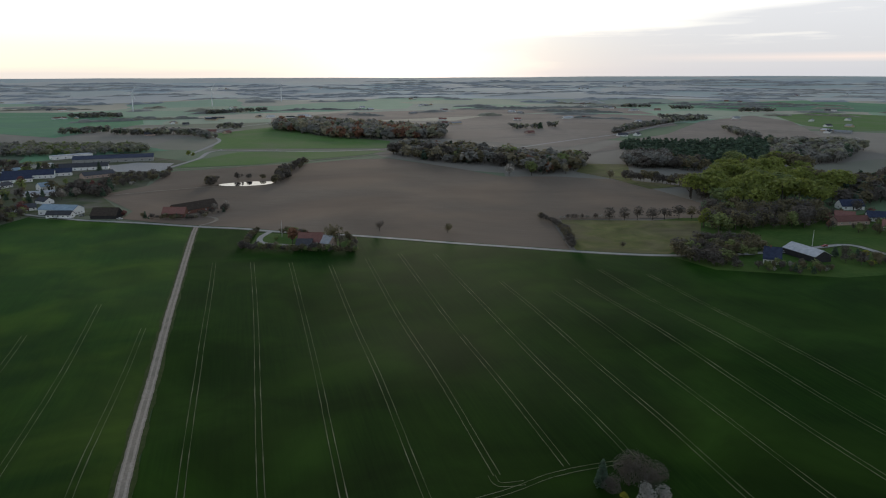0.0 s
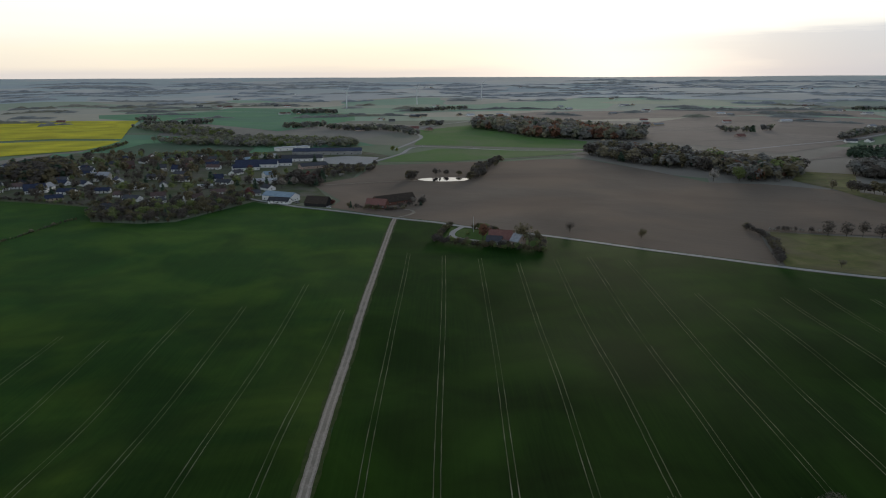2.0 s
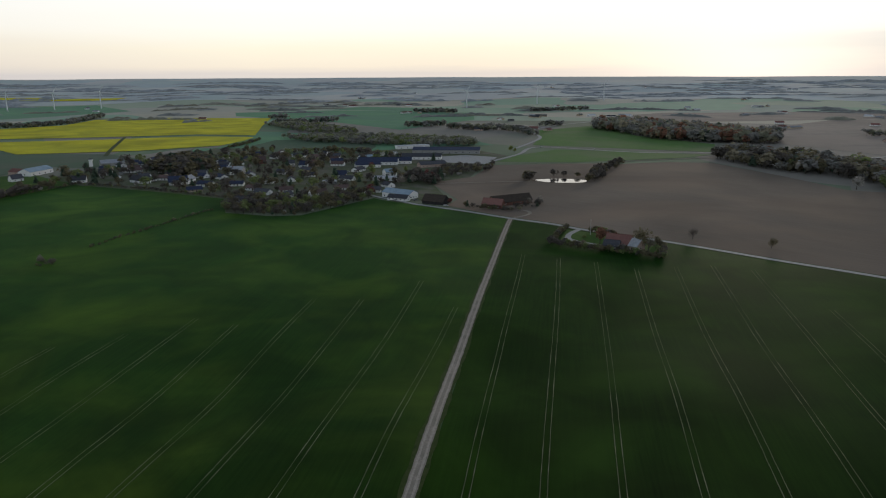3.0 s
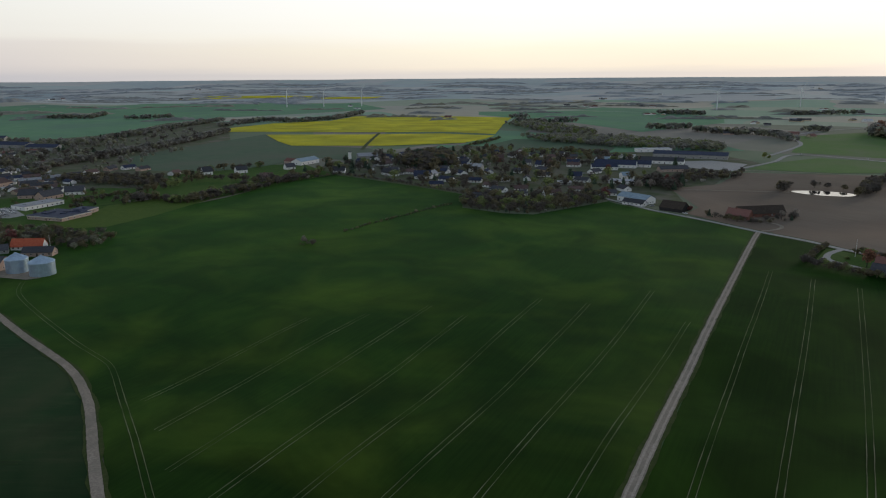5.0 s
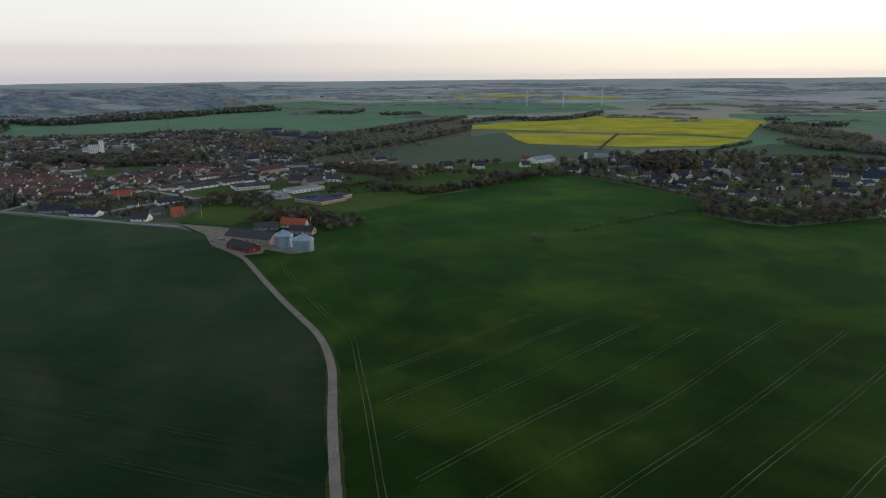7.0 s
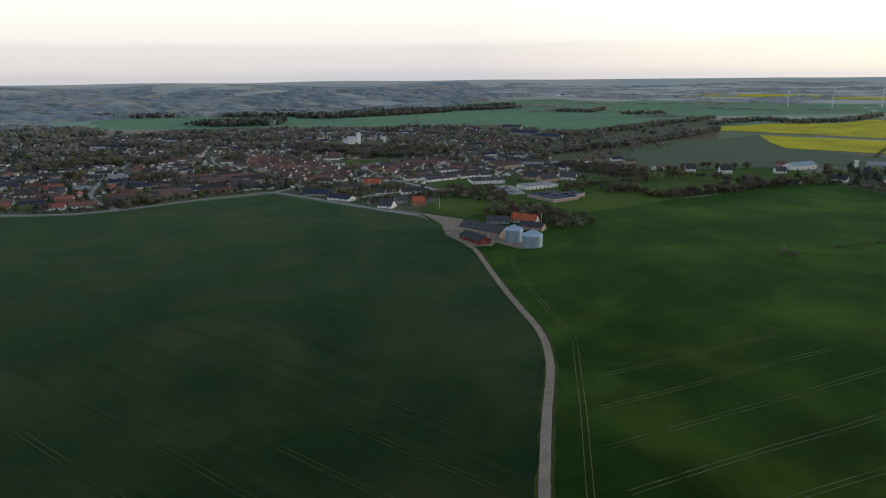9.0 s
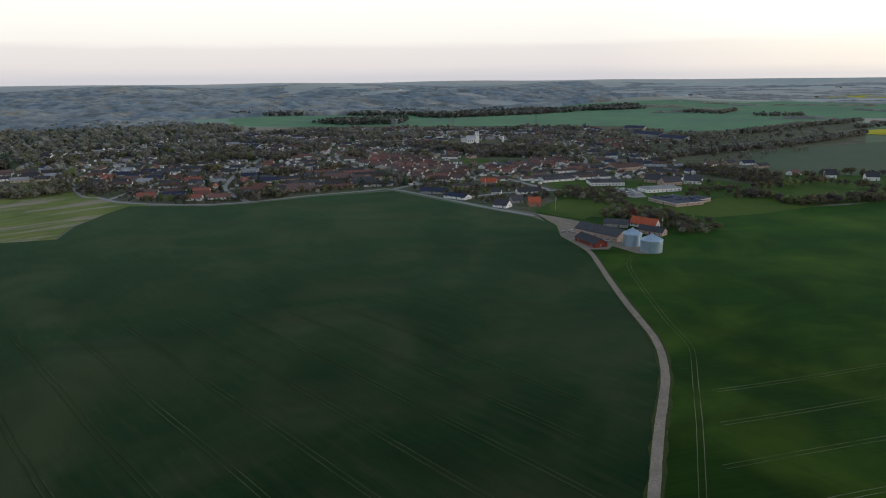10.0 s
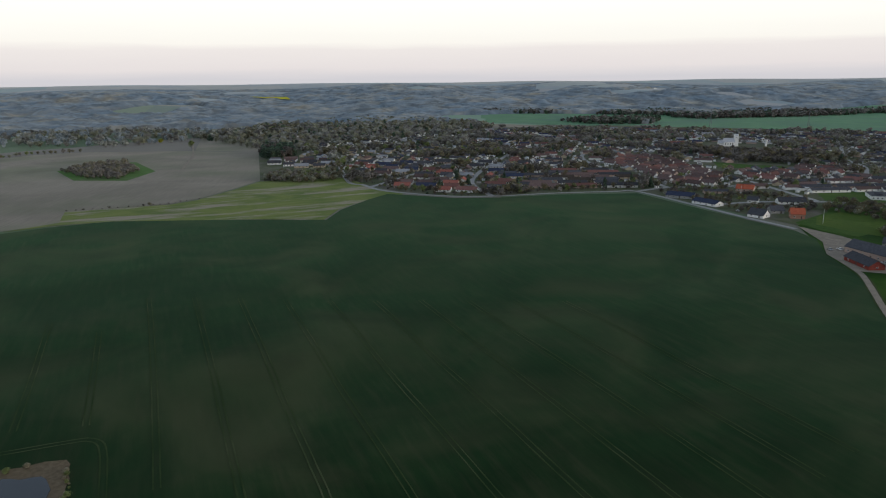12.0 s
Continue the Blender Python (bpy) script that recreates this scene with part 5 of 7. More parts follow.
patch("concrete_pad", [(-476, 82), (-458, 84), (-436, 97), (-434, 104), (-452, 110), (-470, 96)], M["gravel"], 0.46, 6, "pale concrete pad under the silos", "pad")


def church(x, y, turn):
    """White village church: nave, lower chancel, square tower with stepped gables."""
    top = thing("church", "white village church with a stepped-gable tower", "church", "", pose(x, y, gz(x, y) + 0.2, 0, 0, turn))
    part("nave_wall", make_mesh("nave_wall", *gable_walls(16, 10, 7, 12.5), [WALL["white"]]), top)
    part("nave_roof", make_mesh("nave_roof", *gable_roof(16, 10, 7, 12.5), [ROOF["light"]]), top, "pale lead roof")
    tower = part("tower", make_mesh("tower", *joined([box_data(16.0, 22, 1.5, 8.5, -0.5, 16)] + [box_data(16.0 + 5.2 * e, 16.8 + 5.2 * e, 1.5 + 0.7 * k, 8.5 - 0.7 * k, 16 + 0.85 * (k - 1) + (0.003 if k else 0), 16 + 0.85 * k) for e in (0, 1) for k in range(1, 5)]), [WALL["white"]]), top)
    saddle = [(16.8, 1.5, 16), (21.2, 1.5, 16), (21.2, 8.5, 16), (16.8, 8.5, 16), (16.8, 5, 19.2), (21.2, 5, 19.2)]
    part("tower_roof", make_mesh("tower_roof", saddle, [(0, 1, 5, 4), (2, 3, 4, 5), (1, 2, 5), (3, 0, 4)], [ROOF["light"]]), tower)
    part("chancel", make_mesh("chancel", *gable_walls(8, 7, 5, 9), [WALL["white"]]), top, loc=(-8, 1.5, 0))
    part("chancel_roof", make_mesh("chancel_roof", *gable_roof(8, 7, 5, 9), [ROOF["light"]]), top, loc=(-8, 1.5, 0))
    w = window_mesh(1.2, 3.0)
    for k in range(4):
        part("window", w, top, loc=(2.5 + 3.6 * k, 0, 2.6))
        part("window", w, top, loc=(2.5 + 3.6 * k, 10, 2.6), turn=180)
    part("belfry_opening", window_mesh(1.3, 1.8), tower, loc=(19, 1.5, 12.5))


church(-1200, -24, 105)


def water_tower(x, y, h, r):
    top = thing("water_tower", "slender white concrete tower", "tower", "", pose(x, y, gz(x, y) + 0.1))
    part("shaft", make_mesh("shaft", *lathe([(r, -0.5), (r * 0.9, h * 0.8), (r * 1.15, h * 0.82), (r * 1.15, h), (r * 0.6, h + 0.6)], 18), [WALL["white"]]), top)
    part("cap", make_mesh("cap", *lathe([(r * 1.25, h + 0.0), (r * 1.25, h + 0.25), (0.3, h + 1.4)], 18), [ROOF["dark"]]), top)


water_tower(-1120, 34, 19, 1.5)
water_tower(-775, 583, 9, 2.2)


def lattice_mast(x, y, h, w):
    top = thing("lattice_mast", "tall steel lattice mast", "mast", "masts", pose(x, y, gz(x, y)))
    P = []

    def bar(a, b, t=0.12):
        a, b = Vector(a), Vector(b)
        d = (b - a).normalized()
        u = d.cross(Vector((0.31, 0.87, 0.38))).normalized() * t
        v = d.cross(u).normalized() * t
        P.append(([tuple(q) for q in (a + u, a + v, a - u, a - v, b + u, b + v, b - u, b - v)], [(0, 1, 5, 4), (1, 2, 6, 5), (2, 3, 7, 6), (3, 0, 4, 7)]))
    legs = [(1, 1), (-1, 1), (-1, -1), (1, -1)]
    for sx, sy in legs:
        P.clear()
        bar((sx * w, sy * w, -0.3), (sx * 0.3, sy * 0.3, h), 0.16)
        part("leg", make_mesh("leg", *joined(P), [MAST]), top)
    P.clear()
    n = 9
    for i in range(n):
        z0, z1 = h * i / n, h * (i + 1) / n
        a, b = w + (0.3 - w) * i / n, w + (0.3 - w) * (i + 1) / n
        for k in range(4):
            p, q = legs[k], legs[(k + 1) % 4]
            bar((p[0] * a, p[1] * a, z0), (q[0] * b, q[1] * b, z1))
            bar((p[0] * b, p[1] * b, z1), (q[0] * b, q[1] * b, z1), 0.09)
    part("bracing", make_mesh("bracing", *joined(P), [MAST]), top)


lattice_mast(-1560, -60, 42, 2.6)
lattice_mast(-1690, 130, 36, 2.4)
TURB = material("white_turbine_paint", [(0.70, 0.71, 0.72), (0.76, 0.77, 0.78), (0.80, 0.81, 0.82)], 0.3, 0.5)


def turbine():
    top = thing("wind_turbine", "white three-bladed wind turbine standing in open fields", "wind turbine", "wind turbines")
    part("tower", make_mesh("turbine_tower", *lathe([(1.9, -1), (1.75, 3), (1.0, 54)], 16), [TURB], smooth=False), top)
    part("nacelle", make_mesh("nacelle", *joined([box_data(-1.4, 1.4, -2.4, 4.5, 53.6, 56.4)]), [TURB]), top)
    hub = part("hub", make_mesh("hub", *lathe([(1.2, 0), (1.3, 1.0), (0.8, 2.0), (0.2, 2.5)], 12), [TURB]), top)
    hub.matrix_basis = pose(0, -2.4, 55, 90)
    for k in range(3):
        sec = [(0.6, 0.45, 0.8), (1.3, 0.30, 5), (0.9, 0.18, 14), (0.3, 0.08, 24)]
        v, f = [], []
        for w, t, z in sec:
            v += [(-w * 0.4, -t, z), (w * 0.9, 0, z), (-w * 0.4, t, z)]
        for i in range(3):
            for j in range(3):
                j2 = (j + 1) % 3
                f.append((3 * i + j, 3 * i + j2, 3 * i + 3 + j2, 3 * i + 3 + j))
        f += [(0, 2, 1), (9, 10, 11)]
        b = part("blade", make_mesh("blade", v, f, [TURB]), hub)
        b.matrix_basis = pose(0, 0, 1.0, 90, 0, 0) @ pose(0, 0, 0, 0, 25 + 120 * k, 0)
    return top


_first = turbine()
for _i, (_x, _y, _r) in enumerate([(-969, 2133, 30), (-811, 2376, 15), (-637, 2617, 10), (-2218, 1401, 60), (-2165, 1523, 70), (-2077, 1629, 50)]):
    _m = pose(_x, _y, gz(_x, _y), 0, 0, _r)
    if _i == 0:
        _first.matrix_basis = _m
    else:
        copy_thing(_first, _m)


def flagpole(x, y, h=11):
    top = thing("flagpole", "slim white garden flagpole", "flagpole", "flagpoles", pose(x, y, gz(x, y) + 0.2))
    part("pole", make_mesh("pole", *lathe([(0.14, -0.3), (0.13, h * 0.5), (0.07, h)], 10), [FRAME]), top)
    part("knob", make_mesh("knob", *lathe([(0.05, h), (0.14, h + 0.1), (0.14, h + 0.2), (0.04, h + 0.32)], 10), [FRAME]), top)


for _x, _y in ((-120, 473), (-588, 62), (-499, 128), (-700, 4), (232, 446)):
    flagpole(_x, _y)

# ---- parked cars ----
PAINT = {"white": material("white_car_paint", [(0.62, 0.62, 0.62), (0.68, 0.68, 0.68), (0.72, 0.72, 0.72)], 1.0, 0.3, specular=0.5),
         "silver": material("silver_car_paint", [(0.34, 0.35, 0.37), (0.40, 0.41, 0.43), (0.45, 0.46, 0.48)], 1.0, 0.3, specular=0.5, metal=0.4),
         "black": material("black_car_paint", [(0.02, 0.02, 0.022), (0.028, 0.028, 0.03), (0.036, 0.036, 0.04)], 1.0, 0.3, specular=0.5),
         "red": material("red_car_paint", [(0.28, 0.03, 0.025), (0.33, 0.04, 0.03), (0.38, 0.05, 0.04)], 1.0, 0.3, specular=0.5)}
RUBBER = material("tyre_rubber", [(0.018, 0.018, 0.018), (0.024, 0.024, 0.024), (0.03, 0.03, 0.03)], 3.0, 0.9)
CARS = {}


def car(x, y, turn, paint):
    m = pose(x, y, gz(x, y) + 0.43, 0, 0, turn)
    if paint in CARS:
        return copy_thing(CARS[paint], m)
    top = thing("car", f"parked {paint} hatchback car", "car", "parked cars", m)
    prof = [(-2.1, 0.35), (-2.1, 0.85), (-1.2, 1.0), (1.9, 1.0), (2.1, 0.8), (2.1, 0.35)]
    v = [(px_, s * 0.86, pz) for s in (-1, 1) for px_, pz in prof]
    f = [tuple(range(6)), tuple(range(11, 5, -1))] + [(i, 6 + i, 6 + (i + 1) % 6, (i + 1) % 6) for i in range(6)]
    part("body", make_mesh("car_body", v, [q[::-1] for q in f], [PAINT[paint]]), top)
    cab = [(-1.1, 1.003), (-0.45, 1.46), (1.15, 1.46), (1.85, 1.003)]
    v = [(px_, s * (0.80 if i in (0, 3) else 0.66), pz) for s in (-1, 1) for i, (px_, pz) in enumerate(cab)]
    part("cabin_glass", make_mesh("cabin_glass", v, [(3, 2, 1, 0), (4, 5, 6, 7), (0, 1, 5, 4), (2, 3, 7, 6)], [GLASS]), top)
    part("roof", make_mesh("car_roof", *box_data(-0.45, 1.15, -0.66, 0.66, 1.463, 1.52), [PAINT[paint]]), top)
    for wx in (-1.3, 1.3):
        for wy in (-0.8, 0.8):
            w = part("wheel", cached(("wheel",), lambda: lathe([(0.33, -0.1), (0.33, 0.1)], 14), [RUBBER]), top)
            w.matrix_basis = pose(wx, wy, 0.33, 90)
    CARS[paint] = top
    return top


for _c in ((-497, 58, 20, "silver"), (-500, 64, 30, "white"), (-312, 533, -12, "white"), (-296, 541, 60, "silver"), (-470, 668, 30, "white"), (-462, 664, 30, "black"), (-455, 671, 30, "silver"), (-132, 452, 70, "black"), (205, 428, 20, "silver"), (214, 424, 80, "white"), (222, 440, 30, "black"), (240, 446, 25, "red"), (-690, 146, 70, "white"), (-693, 152, 70, "silver"), (-697, 160, 70, "black"), (-650, 170, 10, "red"), (-640, 172, 10, "white"), (-655, 176, 10, "silver"), (-430, 905, 30, "white"), (-620, 2, 40, "silver"), (-470, 84, 60, "white"), (-475, 100, 150, "silver"), (-344, 1031, 85, "white"), (-262, 1031, 100, "white"), (-260, 529, -12, "white")):
    car(*_c)

# ---- ponds ----
WATER = material("still_water", [(0.010, 0.012, 0.014), (0.014, 0.016, 0.018), (0.018, 0.020, 0.022)], 0.2, 0.03, 0.0, specular=0.6)
BANK = material("muddy_bank", [(0.11, 0.085, 0.055), (0.15, 0.115, 0.075), (0.19, 0.15, 0.10)], 0.7, 0.95, 0.1)


def pond(outline, bank):
    patch("pond_bank", [(sum(p[0] for p in outline) / len(outline) + (x - sum(p[0] for p in outline) / len(outline)) * bank, sum(p[1] for p in outline) / len(outline) + (y - sum(p[1] for p in outline) / len(outline)) * bank) for x, y in outline], BANK, 0.32, 4, "trodden muddy bank of a pond", "bank", 0.5)
    c = np.array(outline, float)
    ring = curve_through(list(map(tuple, c)) + [tuple(c[0])], 3.0)[:-1]
    z = max(gz(x, y) for x, y in outline) + 0.42
    tagged(new("pond", make_mesh("pond", [(float(x), float(y), z) for x, y in ring], [tuple(range(len(ring)))], [WATER])), "still pond mirroring the evening sky", "pond", kind="structure")


pond([(-242, 701), (-238, 710), (-222, 722), (-204, 727), (-190, 724), (-190, 708), (-208, 697), (-226, 695)], 1.08)
patch("pond_bank", [(-112, -199), (-119, -191), (-125, -185), (-131, -178), (-123, -169), (-116, -161), (-92, -158), (-80, -180), (-95, -202)], BANK, 0.33, 3, "trodden earth bank of a field pond", "bank", 0.8)
pond([(-110, -188), (-116, -186), (-117.5, -181), (-121, -177), (-119, -171.5), (-114, -166), (-100, -165), (-92, -176), (-98, -187)], 1.02)
stand("pond_shrubs", "green shrubs on a pond bank", np.concatenate([along([(-126, -172), (-121, -166), (-115, -160), (-108, -157)], 2.2, 61, 0.7), along([(-122, -185), (-114, -193)], 4, 62, 0.8)]), {"green": 4, "bud": 1}, 160, 0.10, (0.8, 2.2), 61)

# ---- the town: streets of low houses ----
def front_x(y):
    return float(np.interp(y, [-445, -380, -340, -300, -250, -210, -163, -91, 5, 41], [-748, -672, -642, -628, -627, -643, -679, -714, -618, -590]))


HOUSES = {}
STYLE = random.Random(5)
HOUSE_LABEL = {"thatch": "dark-roofed", "warm": "orange-red tiled", "dark": "dark-roofed", "red": "red-tiled", "brown": "brown-tiled", "grey": "grey-roofed", "bright": "bright red-tiled", "blue": "blue-black tiled"}


def house(x, y, turn, L, W, wall, roof, near):
    key = (L, W, wall, roof, near)
    m = pose(x, y, gz(x, y) + 0.22, 0, 0, turn) @ Matrix.Translation((-L / 2, -W / 2, 0))
    if key in HOUSES:
        return copy_thing(HOUSES[key], m)
    top = thing("house", f"{'long' if L > 20 else 'low'} {HOUSE_LABEL[roof]} house with {wall} walls and a garden", "house", "town houses", m)
    eave = 2.5
    shell(top, L, W, eave, eave + W * (0.23 if L > 22 else 0.30), wall, roof, (5 if L > 20 else 4) if near else 2, 0, 1 if near else 0, near and L < 20, near)
    HOUSES[key] = top
    return top


NO_HOUSES = [
    [(-560, 40), (-600, 20), (-640, -40), (-703, -84), (-735, -58), (-752, -16), (-745, 30), (-715, 90), (-560, 100)],
    [(-560, 80), (-700, 70), (-745, 66), (-775, 115), (-760, 150), (-760, 260), (-690, 300), (-560, 240)],
    [(-916, -50), (-985, -40), (-965, 70), (-910, 60)],
    [(-1150, -70), (-1260, -60), (-1260, 40), (-1000, 90), (-960, 30), (-1080, -60)],
    [(-950, 250), (-1500, 250), (-1500, 600), (-700, 600), (-700, 240)],
]
TOWN = [(-575, 45), (-640, -25), (-716, -92), (-632, -206), (-617, -250), (-620, -300), (-655, -380), (-700, -430), (-830, -530), (-1000, -660), (-1250, -620), (-1540, -400), (-1560, 250), (-1240, 320), (-960, 300), (-860, 260), (-780, 240), (-700, 160)]
TERRACE_A = [(-925, -165), (-860, -116), (-779, -84), (-742, -58), (-762, -18), (-794, -10), (-846, -14), (-901, -34), (-1013, -92), (-1020, -146)]
TERRACE_B = [(-848, -3), (-795, 27), (-838, 66), (-834, 125), (-889, 130), (-958, 77), (-897, 4)]
TERRACE_C = [(-790, 38), (-738, 66), (-770, 122), (-826, 126), (-832, 74)]
LONG_ROWS = [(-797, -222), (-847, -150), (-785, -98), (-722, -96), (-690, -150), (-660, -190)]
FRONT_ROWS = [(-705, -412), (-630, -329), (-613, -248), (-655, -186), (-797, -224), (-884, -245), (-896, -354), (-879, -451), (-808, -466)]
WOODED = [(-1643, -955), (-1485, -567), (-1200, -440), (-1000, -400), (-925, -450), (-860, -500), (-765, -454), (-900, -640)]
VALLEY_EDGE = [(-834, -1189), (-1037, -1473), (-1209, -1332), (-1241, -946), (-1041, -950), (-893, -989)]
STREETS = [
    [(-703, -88), (-735, -64), (-755, -19), (-790, 24), (-840, 71), (-900, 132)], [(-770, -84), (-836, -128), (-905, -172), (-990, -205), (-1100, -215)], [(-735, -64), (-770, -84)],
    [(-696, 67), (-770, 30), (-848, -8), (-905, -40), (-1010, -94), (-1100, -150)], [(-628, -215), (-700, -262), (-790, -285), (-900, -300), (-1040, -320)],
    [(-640, -352), (-720, -352), (-810, -352), (-930, -345)], [(-841, -512), (-980, -600), (-1100, -640)], [(-900, 132), (-980, 140), (-1080, 130), (-1300, 150)], [(-640, -25), (-668, 10), (-690, 60), (-700, 150)],
]
_rnd = np.random.RandomState(11)
_street_pts = np.concatenate([np.array(resample(p, 6)) for p in STREETS])
HOUSE_SPOTS, REST = [], []


def leafy(x, y):
    """Where the old gardens have grown up into groves."""
    return noise.fractal(Vector((x / 85, y / 60, 4.2)), 1.0, 2.0, 2)


def fill_rows(zone, turn, pitch, sizes, gap, roofs, walls, keep=0.94, near=True, skip=(), sway=5.0, across=0.1, grove=9.0):
    """Rows of houses over a zone, the ridges along the row."""
    arr = np.array(zone, float)
    mid = arr.mean(0)
    u = np.array([math.cos(radians(turn)), math.sin(radians(turn))])
    v = np.array([-u[1], u[0]])
    lu, lv = (arr - mid) @ u, (arr - mid) @ v
    k = lv.min() + pitch * 0.4
    while k < lv.max():
        s = lu.min() + _rnd.uniform(0, 10)
        while s < lu.max():
            L, W = sizes[_rnd.randint(len(sizes))]
            p = mid + u * (s + L / 2) + v * (k + _rnd.uniform(-1.5, 1.5))
            s += L + _rnd.uniform(*gap)
            ok = inside([p], zone)[0] and not any(inside([p], z)[0] for z in skip) and _rnd.rand() < keep
            ok = ok and front_x(p[1]) - p[0] > 10 and ((_street_pts - p) ** 2).sum(1).min() > (W / 2 + 4.5) ** 2 and leafy(*p) < grove
            if ok and HOUSE_SPOTS:
                ok = ((np.array(HOUSE_SPOTS) - p) ** 2).sum(1).min() > (0.40 * L + 4) ** 2
            if not ok:
                continue
            t = turn + _rnd.uniform(-sway, sway) + (90 if _rnd.rand() < across else 0)
            roof, wall = roofs[_rnd.randint(len(roofs))], walls[_rnd.randint(len(walls))]
            if near:
                house(p[0], p[1], t, L, W, wall, roof, True)
            else:
                REST.append((p[0], p[1], t, L, W, wall, roof))
            HOUSE_SPOTS.append((p[0], p[1]))
        k += pitch


_tiles = ["red", "brown", "brown", "brown"]
fill_rows(TERRACE_A, 62, 16.5, [(14, 9), (16, 9), (13, 9)], (2.5, 6), _tiles, ["pink", "white", "white"], sway=3, across=0.32, skip=NO_HOUSES)
fill_rows(TERRACE_B, 66, 16.5, [(14, 9), (12, 9), (17, 9)], (2.5, 6), ["red", "brown", "brown", "dark"], ["pink", "white", "white"], sway=3, across=0.32, skip=NO_HOUSES)
fill_rows(TERRACE_C, 117, 19, [(38, 8), (30, 8)], (4, 7), ["dark", "dark", "brown"], ["white", "pink"], sway=1.5, across=0.0)
fill_rows(LONG_ROWS, 112, 20, [(30, 9), (24, 9), (36, 9)], (5, 9), ["dark", "brown", "thatch", "dark", "red"], ["yellow", "pink", "white", "pink"], sway=2, across=0.0)
fill_rows(FRONT_ROWS, 100, 21, [(16, 9), (18, 9), (21, 9), (15, 9)], (5, 11), ["dark", "blue", "dark", "brown", "dark", "grey", "dark", "red", "warm"], ["white", "white", "yellow", "white", "pink"], sway=9, across=0.2, skip=[WOODED, LONG_ROWS], grove=0.42)
NORTH_END = [(-843, 123), (-892, 217), (-910, 252), (-1068, 307), (-1206, 329), (-1267, 187)]
fill_rows(NORTH_END, 100, 24, [(15, 9), (18, 9), (24, 9)], (8, 20), ["dark", "blue", "brown", "dark", "red"], ["white", "white", "pink"], 0.85, False, [TERRACE_A, TERRACE_B, TERRACE_C] + NO_HOUSES[:4], 14, 0.3, 0.3)
_zones = [NORTH_END, TERRACE_A, TERRACE_B, TERRACE_C, LONG_ROWS, FRONT_ROWS, WOODED] + NO_HOUSES
fill_rows(TOWN, 98, 25, [(13, 8), (15, 8), (17, 9), (12, 8), (22, 8)], (7, 16), ["dark", "dark", "dark", "blue", "red", "brown", "brown", "grey"], ["white", "white", "white", "yellow", "pink"], 0.95, False, _zones, 16, 0.45, 0.20)
fill_rows(WOODED, 95, 34, [(13, 8), (15, 8), (18, 9)], (12, 40), ["dark", "grey", "dark"], ["white", "white", "yellow"], 0.8, False, (), 30, 0.4, 0.3)

fill_rows([(-741, -564), (-775, -471), (-870, -536), (-819, -614)], 118, 21, [(15, 8), (18, 9), (13, 8)], (5, 10), ["dark", "dark", "grey", "brown"], ["white", "white", "yellow"], 0.95, True, (), 8, 0.2)


def house_rows(rest, name="town_houses", label="dense rows of low tiled houses deep in the town", category="houses"):
    """Rows of houses too far to tell apart, roofs and walls only, joined."""
    V, F, I = [], [], []
    mats = list(WALL.values()) + list(ROOF.values())
    wk, rk = list(WALL), list(ROOF)
    for x, y, turn, L, W, wall, roof in rest:
        m = np.array(pose(x, y, gz(x, y) + 0.22, 0, 0, turn) @ Matrix.Translation((-L / 2, -W / 2, 0)))
        for (v, f), slot in ((gable_walls(L, W, 2.5, 2.5 + W * 0.25), wk.index(wall)), (gable_roof(L, W, 2.5, 2.5 + W * 0.25), len(wk) + rk.index(roof)), (box_data(L * 0.3, L * 0.3 + 0.8, W / 2 - 0.4, W / 2 + 0.4, 3.6, 2.5 + W * 0.25 + 1.0), wk.index("red"))):
            n = len(V)
            V += (np.array(v) @ m[:3, :3].T + m[:3, 3]).tolist()
            F += [tuple(i + n for i in q) for q in f]
            I += [slot] * len(f)
    tagged(new(name, make_mesh(name, V, F, mats, I)), label, category, kind="stuff")


house_rows(REST)

for _i, (_x, _y) in enumerate([(-865, 258), (-878, 281), (-897, 310), (-892, 330), (-865, 337), (-799, 347)]):
    house(_x, _y, 100 + 12 * (_i % 3), 16, 9, "white" if _i % 2 else "pink", ["dark", "brown", "dark", "blue"][_i % 4], True)
    HOUSE_SPOTS.append((_x, _y))
building("long_hall", "long low hall with a dark blue roof", "hall", (-1347, 277), (-1282, 317), 22, 5, 9, "grey", "blue", 6, 1)
building("long_hall", "long low hall with a dark blue roof", "hall", (-1247, 307), (-1203, 338), 22, 5, 9, "grey", "blue", 6, 1)
building("long_hall", "long low hall with a dark blue roof", "hall", (-1481, 293), (-1454, 327), 22, 5, 9, "grey", "blue", 6, 1)

# village houses between the single buildings
VILLAGE = [(-350, 560), (-365, 480), (-410, 445), (-455, 490), (-600, 500), (-660, 505), (-690, 470), (-735, 530), (-755, 650), (-700, 780), (-560, 830), (-480, 790), (-440, 700), (-350, 640)]
for _x, _y in scatter(VILLAGE, 34, 4, 0.3, 0.85):
    if min((b.matrix_basis.translation.xy - Vector((_x, _y))).length for b in scene.objects if b.parent is None and b.get("category") in ("house", "hall", "shop", "shed", "barn")) < 24:
        continue
    _L, _W = [(14, 8), (16, 9), (13, 9)][_rnd.randint(3)]
    house(_x, _y, _rnd.uniform(0, 180), _L, _W, ["white", "yellow", "white", "white"][_rnd.randint(4)], ["dark", "blue", "dark", "brown"][_rnd.randint(4)], True)
    HOUSE_SPOTS.append((_x, _y))

